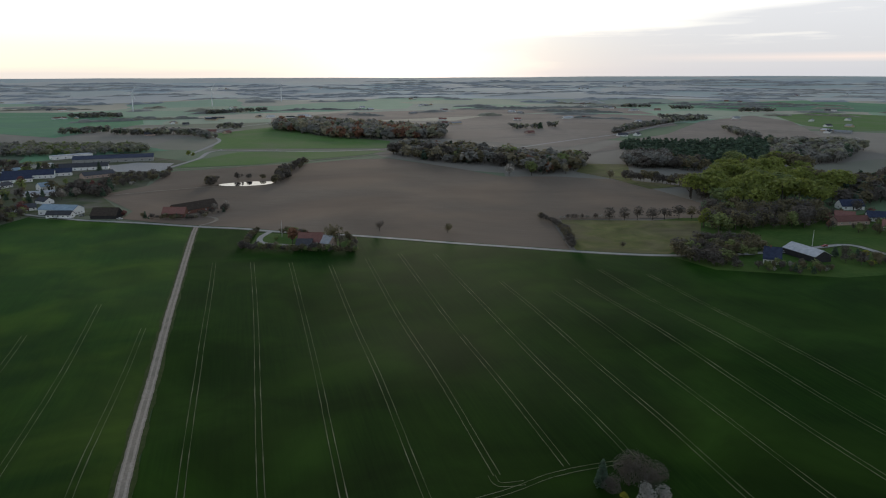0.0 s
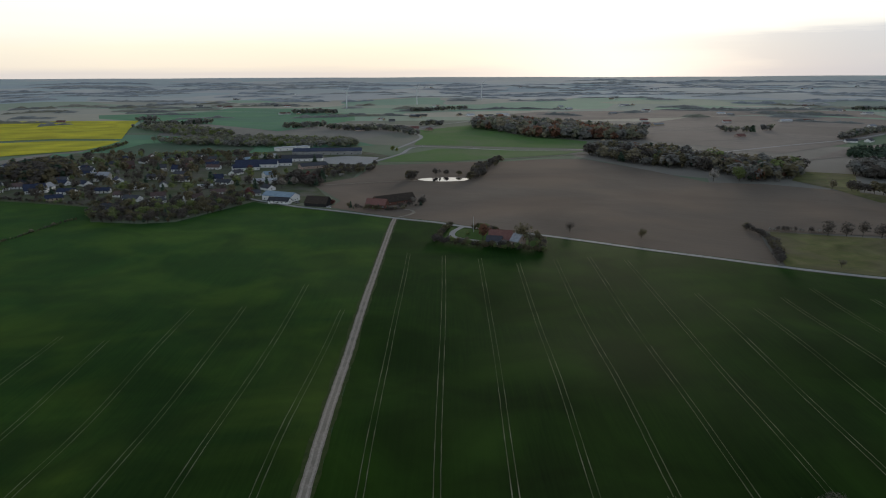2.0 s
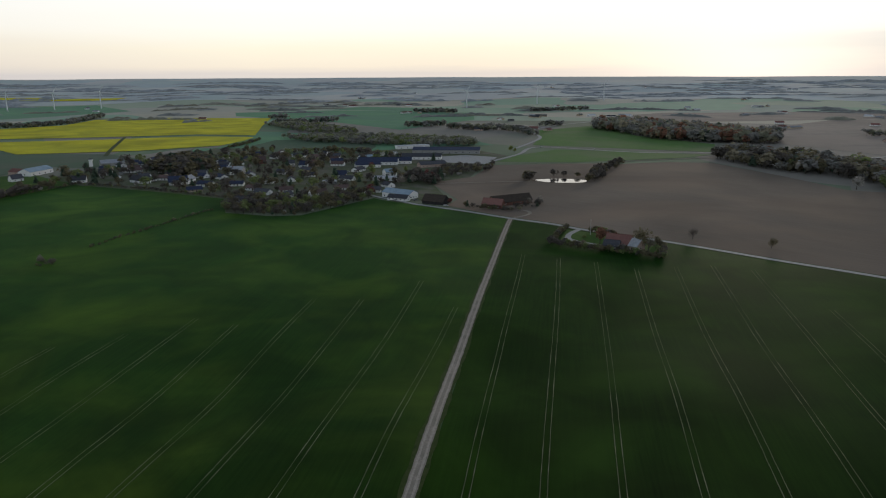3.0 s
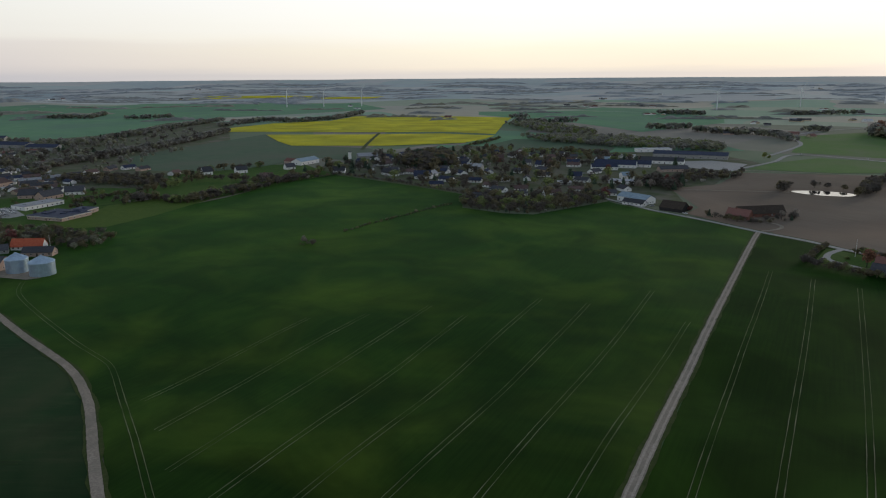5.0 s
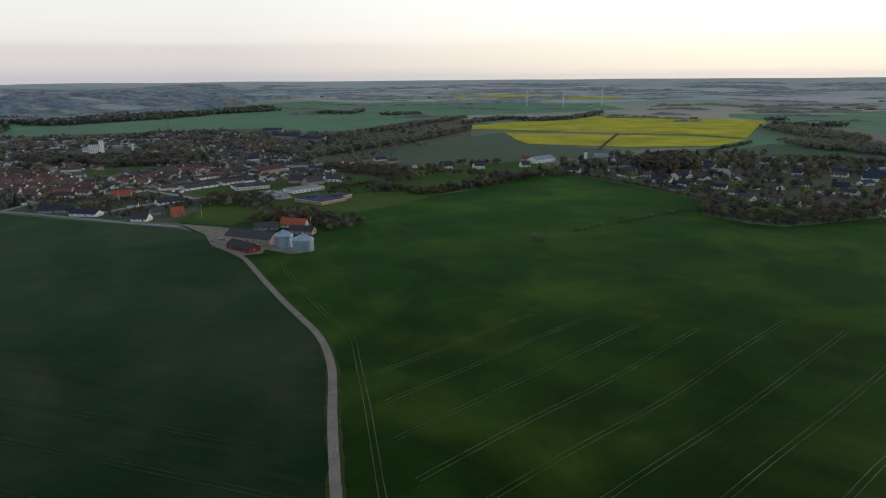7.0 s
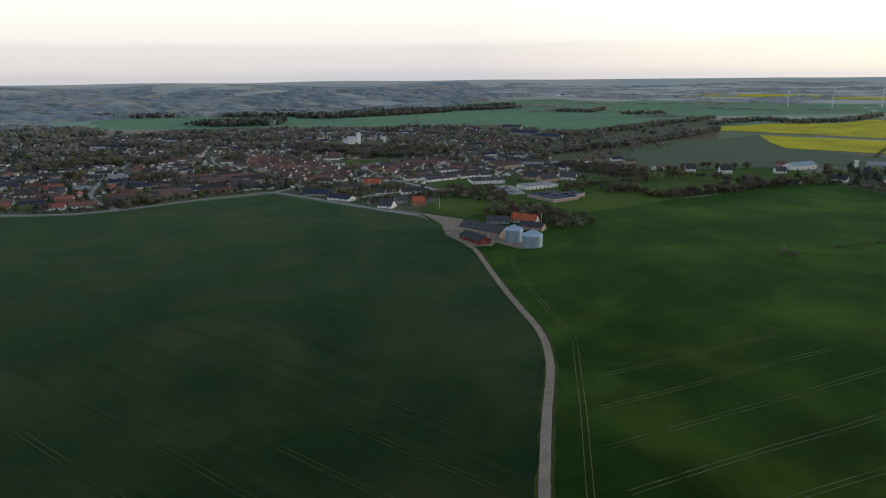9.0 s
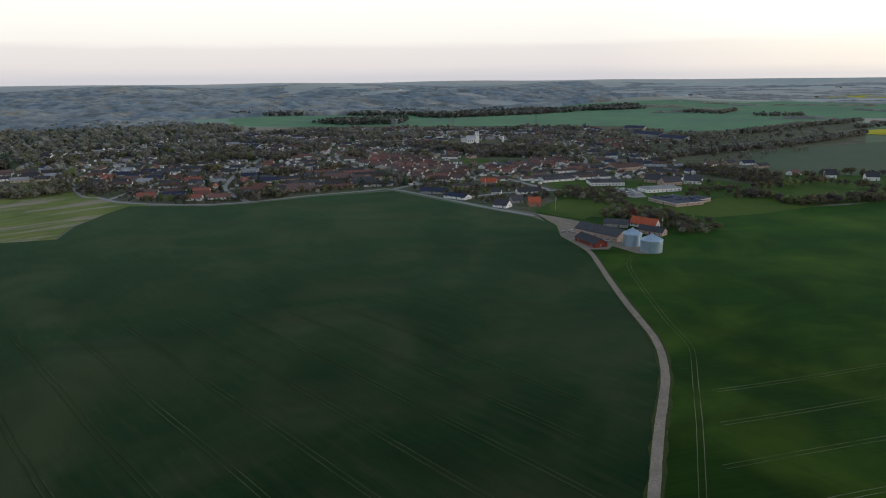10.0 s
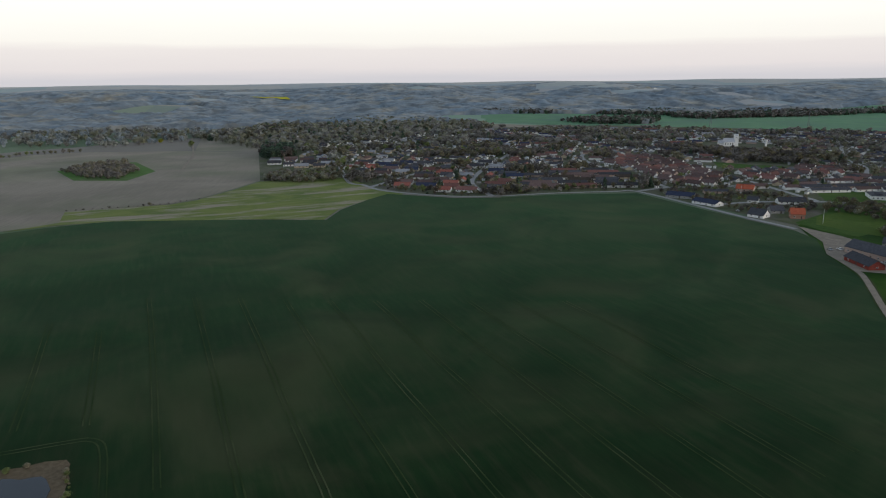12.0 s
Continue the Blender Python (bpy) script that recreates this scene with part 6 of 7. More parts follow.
for _x, _y, _t in ((-470, 1360, 20), (-430, 1330, 80), (300, 1275, 10), (330, 1290, 60), (780, 1500, 30), (820, 1490, 100), (140, 1330, 40), (150, 1720, 15), (-30, 1720, 10), (420, 1640, 40), (690, 1760, 20), (930, 1700, 40), (-1330, 1330, 30), (-1660, 1000, 50), (-1640, 880, 10), (-1700, 820, 70), (-560, 1290, 20), (-590, 1330, 90), (620, 2200, 10), (-300, 2300, 40)):
    house(_x, _y, _t, 18, 10, ["white", "yellow", "pink"][int(abs(_x)) % 3], ["dark", "red", "grey"][int(abs(_y)) % 3], False)

# streets between the rows
for _p in STREETS:
    ribbon("street", _p, 6.0, M["asphalt"], 0.36, "grey residential street between gardens", "street", step=12)

# ---- woods, hedges and gardens ----
stand("beech_wood", "tall beech wood with yellow-green young leaves", np.concatenate([scatter([(206, 620), (237, 690), (273, 746), (325, 771), (357, 746), (358, 700), (368, 666), (331, 606), (287, 580), (239, 562), (213, 574)], 17, 3), scatter([(270, 771), (357, 848), (383, 803), (399, 772), (357, 746), (307, 771)], 19, 2)]), {"beech": 7, "nearbud": 1.2, "green": 1.5}, 700, 0.040, (13, 25), 3, 0.30, wide=(1.05, 1.6))
stand("wood_edge", "bare undergrowth along a wood edge", scatter([(184, 512), (205, 560), (244, 564), (294, 572), (284, 526), (250, 500), (214, 497), (187, 489)], 8, 4), {"twig": 4, "nearbud": 3, "green": 1}, 190, 0.065, (7, 15), 4)
stand("wood", "brown spring wood beside a ploughed field", scatter([(-90, 994), (-88, 1039), (-4, 1024), (51, 973), (97, 927), (164, 909), (153, 826), (96, 778), (52, 863), (-4, 879), (-48, 921)], 10, 5), {"mid": 3, "nearbud": 3, "twig": 2, "bud": 1.5, "rust": 0.4, "dark": 1.0, "green": 0.3}, 120, 0.095, (8, 19), 5)
stand("wood", "brown and copper spring wood on a rise", scatter([(-355, 1396), (-388, 1552), (-304, 1551), (-192, 1454), (-95, 1395), (-16, 1316), (-25, 1223), (-82, 1202), (-201, 1223), (-280, 1317)], 13, 6), {"mid": 4, "rust": 1.6, "bud": 2, "mid_bud": 2, "dark": 0.4}, 90, 0.11, (12, 23), 6)
stand("spruce_plantation", "dark spruce plantation", scatter([(248, 1072), (278, 1142), (380, 1124), (529, 1170), (461, 1024), (454, 1009), (411, 910), (372, 869), (307, 880), (253, 973)], 8.5, 7), {"dark": 1}, 60, 0.12, (7, 12), 7)
stand("wood", "grey square wood of bare trees", scatter([(207, 853), (230, 940), (278, 928), (262, 847), (229, 827)], 7, 8), {"mid": 4, "twig": 1}, 90, 0.10, (11, 16), 8)
stand("wood", "dark wood beside a square wood", scatter([(256, 827), (282, 915), (307, 880), (287, 803)], 8, 80), {"twig": 3, "nearbud": 2, "dark": 1}, 90, 0.10, (9, 14), 80)
stand("wood", "brown wood behind the spruces", scatter([(415, 928), (477, 1072), (566, 1106), (600, 1040), (538, 960), (474, 880), (414, 869)], 11, 9), {"mid": 4, "mid_bud": 3, "dark": 0.6}, 80, 0.11, (9, 19), 9)
stand("wood", "dark mixed wood behind houses", scatter([(349, 650), (402, 719), (470, 760), (480, 640), (374, 606), (324, 575)], 10, 10), {"twig": 3, "nearbud": 3, "dark": 2}, 90, 0.11, (9, 15), 10)
stand("thicket", "brown roadside thicket of bare trees", scatter([(136, 426), (145, 443), (175, 462), (207, 462), (196, 442), (172, 421), (163, 390), (151, 399), (136, 415)], 5.6, 11), {"twig": 5, "nearbud": 3, "green": 1}, 170, 0.07, (4, 10), 11)
stand("thicket", "green and brown trees round a farm", scatter([(168, 418), (182, 440), (204, 444), (200, 432), (186, 420)], 6, 12), {"green": 3, "nearbud": 2}, 170, 0.07, (4, 8), 12)
stand("farm_garden", "garden trees in front of a farm", scatter([(172, 396), (182, 400), (206, 398), (214, 402), (216, 388), (196, 380), (176, 386)], 5.2, 13), {"green": 3, "nearbud": 3, "blossom": 1.5, "twig": 3, "dark": 0.5, "yellow": 0.3}, 190, 0.07, (2.5, 6.5), 13)
stand("garden_trees", "bare and copper trees round farm roofs", scatter([(262, 478), (330, 470), (352, 540), (350, 590), (300, 600), (270, 540)], 12, 98, keep=0.7), {"twig": 4, "nearbud": 3, "green": 1, "copper": 0.5}, 170, 0.07, (4, 9), 98)
stand("farm_trees", "dark trees beside a farm barn", scatter([(230, 400), (232, 420), (262, 424), (268, 402), (248, 392)], 6.5, 14), {"twig": 3, "nearbud": 2, "dark": 0.6, "yellow": 0.25}, 170, 0.07, (3.5, 7.5), 14)
stand("hedge", "dark clipped hedge of bare shrubs", along([(66, 537), (72, 525), (76, 512), (79, 488), (77, 462), (76, 442)], 3.0, 15, 1.2), {"twig": 3, "nearbud": 1}, 130, 0.09, (3.5, 6.5), 15)
stand("tree_row", "row of bare trees at a field edge", along([(119, 529), (141, 533), (163, 534), (193, 538)], 11, 16, 1.0), {"twig": 3, "nearbud": 2}, 260, 0.05, (8.5, 12.5), 16)
stand("tree_row", "row of young bare trees across a field", along([(182, 745), (203, 729), (229, 699), (234, 649), (222, 620)], 5, 17, 1.2), {"twig": 3, "nearbud": 2}, 150, 0.08, (8, 13), 17)
stand("hedge", "white flowering hedge at a field edge", along([(82, 536), (100, 538), (122, 540)], 2.5, 18, 0.8), {"blossom": 3, "twig": 1}, 90, 0.11, (3.0, 4.5), 18)
stand("pond_trees", "bare alders round a pond", np.concatenate([along([(-250, 704), (-244, 697)], 6, 19, 1.0), along([(-250, 722), (-232, 738), (-206, 745), (-190, 744)], 17, 20, 1.5), scatter([(-186, 700), (-178, 745), (-188, 800), (-180, 870), (-192, 880), (-198, 800), (-190, 740)], 7, 21)]), {"twig": 4, "nearbud": 2}, 150, 0.08, (6, 11), 19)
stand("village_wood", "brown and green trees along the village edge", scatter([(-412, 426), (-369, 430), (-347, 443), (-338, 512), (-338, 546), (-372, 562), (-392, 500), (-458, 479)], 6.8, 22), {"twig": 4, "nearbud": 4, "green": 2, "blossom": 0.5, "dark": 0.5}, 150, 0.08, (3.5, 8.5), 22)
stand("garden_trees", "bare and budding garden trees in the village", [p for p in scatter([(-360, 560), (-372, 490), (-420, 450), (-455, 485), (-600, 484), (-655, 480), (-690, 430), (-740, 520), (-770, 640), (-720, 800), (-560, 860), (-470, 830), (-430, 700), (-350, 650)], 17.5, 23) if min((p[0] - h[0]) ** 2 + (p[1] - h[1]) ** 2 for h in HOUSE_SPOTS) > 110 and not (-490 < p[0] < -430 and 640 < p[1] < 740)], {"twig": 4, "nearbud": 4, "green": 1.5, "dark": 1.2, "blossom": 0.3}, 130, 0.085, (3.5, 12), 23)
stand("field_hedge", "thin hedge between two wheat fields", along([(-428, 428), (-426, 398), (-418, 356), (-413, 322), (-407, 298)], 3.2, 24, 1.0), {"twig": 3, "nearbud": 2}, 90, 0.11, (1.2, 2.6), 24)
stand("field_copse", "small clump of bare bushes in the wheat", scatter([(-404, 252), (-396, 268), (-388, 262), (-392, 248)], 5.2, 25), {"twig": 3, "nearbud": 1}, 110, 0.075, (1.5, 4.5), 25)
stand("tree_belt", "belt of bare and budding trees behind the wheat", scatter([(-640, 222), (-640, 258), (-600, 266), (-612, 318), (-640, 388), (-660, 455), (-680, 470), (-676, 400), (-630, 300), (-632, 276), (-668, 245)], 7.5, 26), {"twig": 4, "nearbud": 4, "blossom": 0.5, "green": 1}, 130, 0.09, (5, 9.5), 26)
stand("tree_belt", "belt of trees round a paddock", np.concatenate([along([(-690, 262), (-735, 350), (-700, 370), (-650, 400)], 8, 27, 3), along([(-760, 330), (-790, 390), (-780, 450)], 8, 28, 4)]), {"twig": 4, "nearbud": 4, "green": 1}, 130, 0.09, (6, 10), 27)
stand("poplar_wood", "grey-green wood of slender bare poplars", np.concatenate([scatter([(-800, 985), (-731, 1060), (-660, 1085), (-576, 1075), (-510, 1080), (-460, 1060), (-440, 1000), (-505, 960), (-627, 950), (-721, 950)], 10, 29), scatter([(-1060, 1240), (-1040, 1300), (-780, 1190), (-720, 1110), (-840, 1100)], 12, 30)]), {"mid_bud": 5, "green": 2, "mid": 3}, 80, 0.11, (6.5, 12), 29)
stand("hedge", "budding hedge behind a sports field", np.concatenate([along([(-656, 829), (-605, 845), (-551, 869)], 3.5, 91, 1.5), along([(-770, 816), (-789, 881), (-818, 942)], 3.5, 92, 1.5)]), {"nearbud": 4, "green": 2, "twig": 2}, 90, 0.11, (4, 7), 91)
stand("copse", "dense dark copse beside the rape field", scatter([(-649, 570), (-709, 627), (-683, 681), (-612, 618), (-602, 563)], 7, 30), {"dark": 1.5, "twig": 3, "nearbud": 3}, 120, 0.10, (12, 17), 30)
stand("tree_belt", "brown belt of tall bare trees along a field", np.concatenate([along([(-1326, 691), (-1194, 555), (-1111, 454), (-1048, 364), (-993, 280), (-974, 252)], 4.5, 31 + k, 5) for k in range(3)]), {"mid": 4, "mid_bud": 2, "twig": 1.5}, 80, 0.11, (6, 12), 31)
stand("tree_belt", "grey-brown trees between the town and the rape field", np.concatenate([along([(-1685, 867), (-1550, 693), (-1391, 522), (-1303, 423), (-1266, 361)], 6, 32 + k, 12) for k in range(4)] + [scatter([(-1225, 345), (-1140, 413), (-1146, 476), (-1269, 617), (-1500, 700), (-1411, 500)], 19, 32, keep=0.35)]), {"mid": 4, "mid_bud": 3, "twig": 1, "dark": 0.4}, 80, 0.10, (5, 12), 29)
stand("tree_belt", "dense brown hedge of trees behind the school", scatter([(-864, 232), (-853, 280), (-787, 328), (-733, 309), (-736, 274), (-812, 239)], 7, 28), {"twig": 4, "nearbud": 4, "blossom": 0.3}, 90, 0.10, (4, 8), 28)
stand("hedge", "thick brown hedge between school lawn and paddock", np.concatenate([along([(-678, 199), (-700, 242), (-665, 260), (-619, 264), (-618, 286)], 4, 33, 3), along([(-678, 199), (-700, 242), (-665, 260), (-619, 264), (-618, 286)], 4, 34, 3)]), {"twig": 3, "nearbud": 4, "green": 0.6}, 110, 0.09, (2.5, 5.5), 30)
stand("farm_hedge", "budding trees round the farm", scatter([(-552, 96), (-536, 118), (-532, 132), (-503, 136), (-490, 142), (-496, 162), (-516, 176), (-545, 160), (-585, 140), (-592, 112), (-570, 96)], 5.6, 32), {"nearbud": 5, "twig": 2, "mid_bud": 1.5, "green": 1.5, "blossom": 0.3}, 150, 0.08, (3, 7), 32)
stand("park_wood", "bare trees between school and farm", scatter([(-644, 66), (-630, 90), (-600, 108), (-606, 124), (-650, 134), (-680, 128), (-700, 84)], 6.6, 33), {"nearbud": 5, "twig": 3, "mid_bud": 1, "green": 1.0, "blossom": 0.4}, 140, 0.08, (3, 7), 33)
stand("copse", "bare copse in a harrowed field", scatter([(-626, -784), (-586, -698), (-600, -660), (-657, -689), (-722, -777), (-699, -808)], 8, 34), {"bare": 5, "bud": 3}, 100, 0.10, (5, 9), 34)
stand("hedge", "low bare hedge along a stubble field", along([(-428, -537), (-488, -479), (-519, -472)], 7, 35, 1.0), {"twig": 1}, 100, 0.11, (1.0, 2.4), 35)
stand("tree_belt", "trees west of the harrowed field", np.concatenate([scatter([(-637, -487), (-690, -512), (-712, -480), (-735, -457), (-698, -424), (-668, -412), (-640, -440)], 6.2, 36), along([(-707, -1015), (-763, -1018), (-821, -980)], 9, 38, 3)]), {"bare": 2, "mid_bud": 4, "nearbud": 4, "green": 0.7}, 90, 0.10, (4.5, 8.5), 36)
_homes = np.array(HOUSE_SPOTS)


def clear_of_homes(spots, room, zones=()):
    ok = np.ones(len(spots), bool)
    for z in zones:
        ok &= ~inside(spots, z)
    return [p for p in np.asarray(spots)[ok] if ((_homes - p) ** 2).sum(1).min() > room ** 2 and ((_street_pts - p) ** 2).sum(1).min() > 16]


_gaps = [p for p in clear_of_homes(scatter(TOWN, 15, 39, 0.45, 0.75), 9, NO_HOUSES) if p[0] >= -800]
_close = [LONG_ROWS, TERRACE_A, TERRACE_B, TERRACE_C]
_groves = [p for p in clear_of_homes(scatter(TOWN, 9.5, 39, 0.45), 8, NO_HOUSES + _close) if leafy(*p) > 0.16 + 0.25 * (p[0] > -890)]
stand("garden_trees", "bare and budding groves among the town gardens", [p for p in _groves if p[0] > -1120], {"town_bare": 5, "twig": 2, "nearbud": 2, "town_bud": 4, "green": 0.6, "dark": 0.5, "blossom": 0.2}, 60, 0.11, (6, 12), 39)
stand("garden_trees", "hazy groves deep in the town", [p for p in _groves if p[0] <= -1120], {"town_bare": 4, "town_bud": 2, "mid": 3, "mid_bud": 2, "dark": 0.5}, 50, 0.12, (6, 12), 38)
stand("garden_trees", "small trees between the houses", [p for p in clear_of_homes(scatter(TOWN, 21, 40, 0.45), 8, NO_HOUSES) if leafy(*p) <= 0.16], {"town_bare": 3, "twig": 3, "nearbud": 3, "town_bud": 2, "green": 0.6, "dark": 0.6, "blossom": 0.25}, 60, 0.11, (3, 7), 40)
stand("garden_hedges", "dark hedges and shrubs between the gardens", [p for z in (FRONT_ROWS, LONG_ROWS) for p in clear_of_homes(scatter(z, 9.5, 58, 0.45), 7.5)] + [p for z in (TERRACE_A, TERRACE_B) for p in clear_of_homes(scatter(z, 15, 59, 0.45), 7)], {"twig": 4, "nearbud": 4, "green": 0.8, "dark": 0.5}, 60, 0.13, (1.2, 3.0), 60, wide=(1.2, 2.2))
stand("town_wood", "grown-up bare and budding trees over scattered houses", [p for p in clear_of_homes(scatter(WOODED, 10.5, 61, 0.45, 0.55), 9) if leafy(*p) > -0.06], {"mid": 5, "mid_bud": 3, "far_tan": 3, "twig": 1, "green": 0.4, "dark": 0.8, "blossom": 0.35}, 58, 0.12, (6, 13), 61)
stand("tree_row", "row of trees behind the edge road", along([(-668, -196), (-690, -160), (-712, -122)], 6, 62, 2), {"twig": 3, "nearbud": 3, "green": 1}, 110, 0.09, (3, 6.5), 62)
stand("tree_row", "dense green-brown hedge behind the edge road", along([(-630, -232), (-650, -205), (-668, -186)], 3.2, 63, 2.2), {"twig": 3, "nearbud": 4, "green": 1.2}, 110, 0.09, (3, 6.5), 63)
stand("church_trees", "dark bare trees round the churchyard", scatter([(-1150, -125), (-1060, -60), (-992, 0), (-975, 80), (-1060, 100), (-1100, 60), (-1130, -30), (-1180, -60)], 9, 41), {"town_bare": 3, "twig": 4, "nearbud": 3}, 90, 0.11, (6, 11), 41)
patch("sports_lawn", [(-977, -31), (-959, 10), (-953, 57), (-916, 52), (-922, -22)], M["paddock"], 0.36, 16, "green sports lawn behind the terraces", "lawn")
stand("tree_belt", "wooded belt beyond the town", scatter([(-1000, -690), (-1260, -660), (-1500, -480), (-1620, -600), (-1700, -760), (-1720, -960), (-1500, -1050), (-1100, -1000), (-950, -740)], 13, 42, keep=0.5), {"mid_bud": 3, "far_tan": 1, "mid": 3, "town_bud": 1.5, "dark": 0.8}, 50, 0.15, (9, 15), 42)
for _b, _n in (([(-2017, -183), (-2242, -141), (-2500, -22), (-2314, 247), (-2416, 347), (-2477, 538), (-2373, 516), (-2307, 332), (-2070, 63), (-1949, -92)], 13), ([(-2061, -740), (-2103, -542), (-2286, -476), (-2323, -637), (-2186, -766)], 15), ([(-1766, -427), (-1677, -322), (-1714, -190), (-1900, -195), (-1907, -335)], 14), ([(-2113, -405), (-2595, -329), (-2681, -211), (-2341, -111), (-2084, -181)], 16)):
    stand("tree_belt", "dark wood in the green fields beyond the town", scatter(_b, _n, _n), {"twig": 3, "mid": 2, "dark": 2}, 46, 0.15, (9, 15), 64 + _n)
stand("garden_trees", "bare trees round low halls north of the town", np.concatenate([scatter([(-1165, 155), (-1022, 313), (-1294, 483), (-1520, 290)], 15, 95, keep=0.5), scatter([(-895, 126), (-860, 270), (-1035, 478), (-1255, 450), (-1080, 240), (-1280, 60)], 17, 96, keep=0.35)]), {"mid": 4, "mid_bud": 3, "twig": 2, "dark": 0.4}, 70, 0.11, (4, 10), 95)
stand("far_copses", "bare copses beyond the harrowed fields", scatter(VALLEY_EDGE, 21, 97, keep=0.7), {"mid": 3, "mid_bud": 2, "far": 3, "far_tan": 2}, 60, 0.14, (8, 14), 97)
stand("spruce_clump", "dark spruces at a field corner", scatter([(-841, -644), (-929, -703), (-945, -660), (-879, -609), (-819, -614)], 7, 93), {"dark": 4, "twig": 1}, 80, 0.12, (10, 15), 93)
stand("copse", "rounded dark copse beside white sheds", scatter([(-1216, -912), (-1317, -989), (-1317, -933), (-1217, -858)], 9, 94), {"twig": 3, "green": 1, "dark": 1}, 80, 0.12, (10, 16), 94)
for _i, (_p0, _p1) in enumerate((((-1160, -842), (-1148, -800)), ((-1196, -832), (-1186, -796)), ((-1230, -850), (-1216, -810)))):
    building("shed_range", "long low white industrial shed", "shed", _p0, _p1, 16, 4.5, 6.5, "white", ("light", "dark", "light")[_i], 5, 1, group="industrial sheds")
stand("tree_belt", "blossoming and bare trees beside a car park", scatter([(-360, 690), (-336, 676), (-312, 755), (-330, 810), (-372, 752)], 8, 43), {"blossom": 2, "twig": 4, "nearbud": 2}, 140, 0.08, (4, 7.5), 43)
stand("tree_clump", "dark trees behind a white hall", scatter([(-360, 634), (-318, 622), (-330, 675), (-368, 680)], 8.5, 44), {"twig": 4, "dark": 1.5, "copper": 0.6}, 150, 0.08, (8, 13), 44)
stand("hedge", "garden hedges along the wheat field", along([(-458, 481), (-530, 483), (-602, 482), (-658, 478), (-648, 400)], 3.4, 45, 1.0), {"twig": 3, "nearbud": 3, "green": 1}, 90, 0.11, (1.6, 4.2), 45)


def garden_sheds(spots):
    """Small sheds, carports and greenhouses in the gardens, too many to count."""
    rnd = np.random.RandomState(6)
    V, F, I = [], [], []
    for x, y in spots:
        m = np.array(pose(x, y, gz(x, y) + 0.22, 0, 0, rnd.uniform(0, 180)))
        L, W, e = rnd.uniform(2.5, 6), rnd.uniform(2.2, 3.2), rnd.uniform(1.9, 2.3)
        wall, roof = rnd.randint(0, 2), rnd.randint(2, 5)
        for (v, f), slot in ((gable_walls(L, W, e, e + 0.6), wall), (gable_roof(L, W, e, e + 0.6, 0.2, 0.1), roof)):
            n = len(V)
            V += (np.array(v) @ m[:3, :3].T + m[:3, 3]).tolist()
            F += [tuple(i + n for i in q) for q in f]
            I += [slot] * len(f)
    tagged(new("garden_sheds", make_mesh("garden_sheds", V, F, [WALL["white"], WALL["grey"], ROOF["light"], ROOF["grey"], ROOF["dark"]], I)), "white and grey garden sheds among the houses", "sheds", kind="stuff")


garden_sheds([p for p in np.concatenate([scatter(TOWN, 16, 46, 0.45, 0.8), scatter(VILLAGE, 24, 47, 0.45, 0.7)]) if ((_homes - p) ** 2).sum(1).min() > 80 and ((_street_pts - p) ** 2).sum(1).min() > 25 and front_x(p[1]) - p[0] > 9 and not any(inside([p], n)[0] for n in NO_HOUSES)])


# the school's grounds and the gardens along the edge road
patch("school_grounds", [(-590, 110), (-640, 70), (-700, 74), (-745, 70), (-772, 115), (-758, 150), (-760, 250), (-700, 290), (-650, 240), (-600, 190)], M["paddock"], 0.23, 16, "green lawns round the school", "grass")
patch("car_park", [(-708, 142), (-690, 118), (-660, 126), (-646, 140), (-650, 152), (-688, 154)], M["asphalt"], 0.385, 10, "asphalt car park beside the school", "car park")
patch("edge_gardens", [(-582, 46), (-640, -18), (-700, -78), (-733, -56), (-748, -12), (-700, 58), (-640, 62)], M["lawn"], 0.23, 14, "green gardens along the edge road", "gardens")
for _k in range(34):
    _x, _y = -698 + (_k % 9) * 5.2 + STYLE.uniform(-0.8, 0.8), 126 + (_k // 9) * 7.2
    if inside([(_x, _y)], [(-706, 142), (-690, 120), (-661, 128), (-648, 140), (-652, 151), (-688, 153)])[0]:
        car(_x, _y, 90 + STYLE.uniform(-4, 4), STYLE.choice(["white", "silver", "white", "black"]))
_corner = np.array([o.matrix_basis.translation.xy for o in scene.objects if o.parent is None and o.get("category") in ("house", "school", "hall", "barn", "farmhouse")])
_edge = [p for p in scatter([(-596, 30), (-640, -10), (-700, -72), (-733, -56), (-748, -12), (-700, 58), (-640, 62)], 6.5, 81, 0.45, 0.75) if ((_corner - p) ** 2).sum(1).min() > 190 and ((_street_pts - p) ** 2).sum(1).min() > 25]
stand("garden_hedges", "brown hedges and shrubs round the edge gardens", _edge, {"nearbud": 4, "twig": 3, "green": 1, "blossom": 0.3}, 120, 0.09, (2.5, 6.0), 82)
_school = [p for p in scatter([(-640, 150), (-690, 160), (-745, 120), (-760, 190), (-720, 270), (-660, 230)], 13, 83, 0.45, 0.6) if ((_corner - p) ** 2).sum(1).min() > 300]
stand("school_trees", "budding trees and hedges among the school wings", _school, {"nearbud": 4, "twig": 2, "bud": 1, "green": 0.7}, 120, 0.09, (2, 6.0), 84)
patch("headland", [(-452, 62), (-432, 66), (-372, 62), (-370, 84), (-420, 96), (-446, 90)], M["wheat"], 0.205, 10, "wheat headland beside the farm track", "field")
patch("headland", [(-600, 160), (-545, 165), (-500, 168), (-480, 200), (-540, 230), (-600, 230)], M["wheat"], 0.204, 12, "wheat headland below the school", "field")
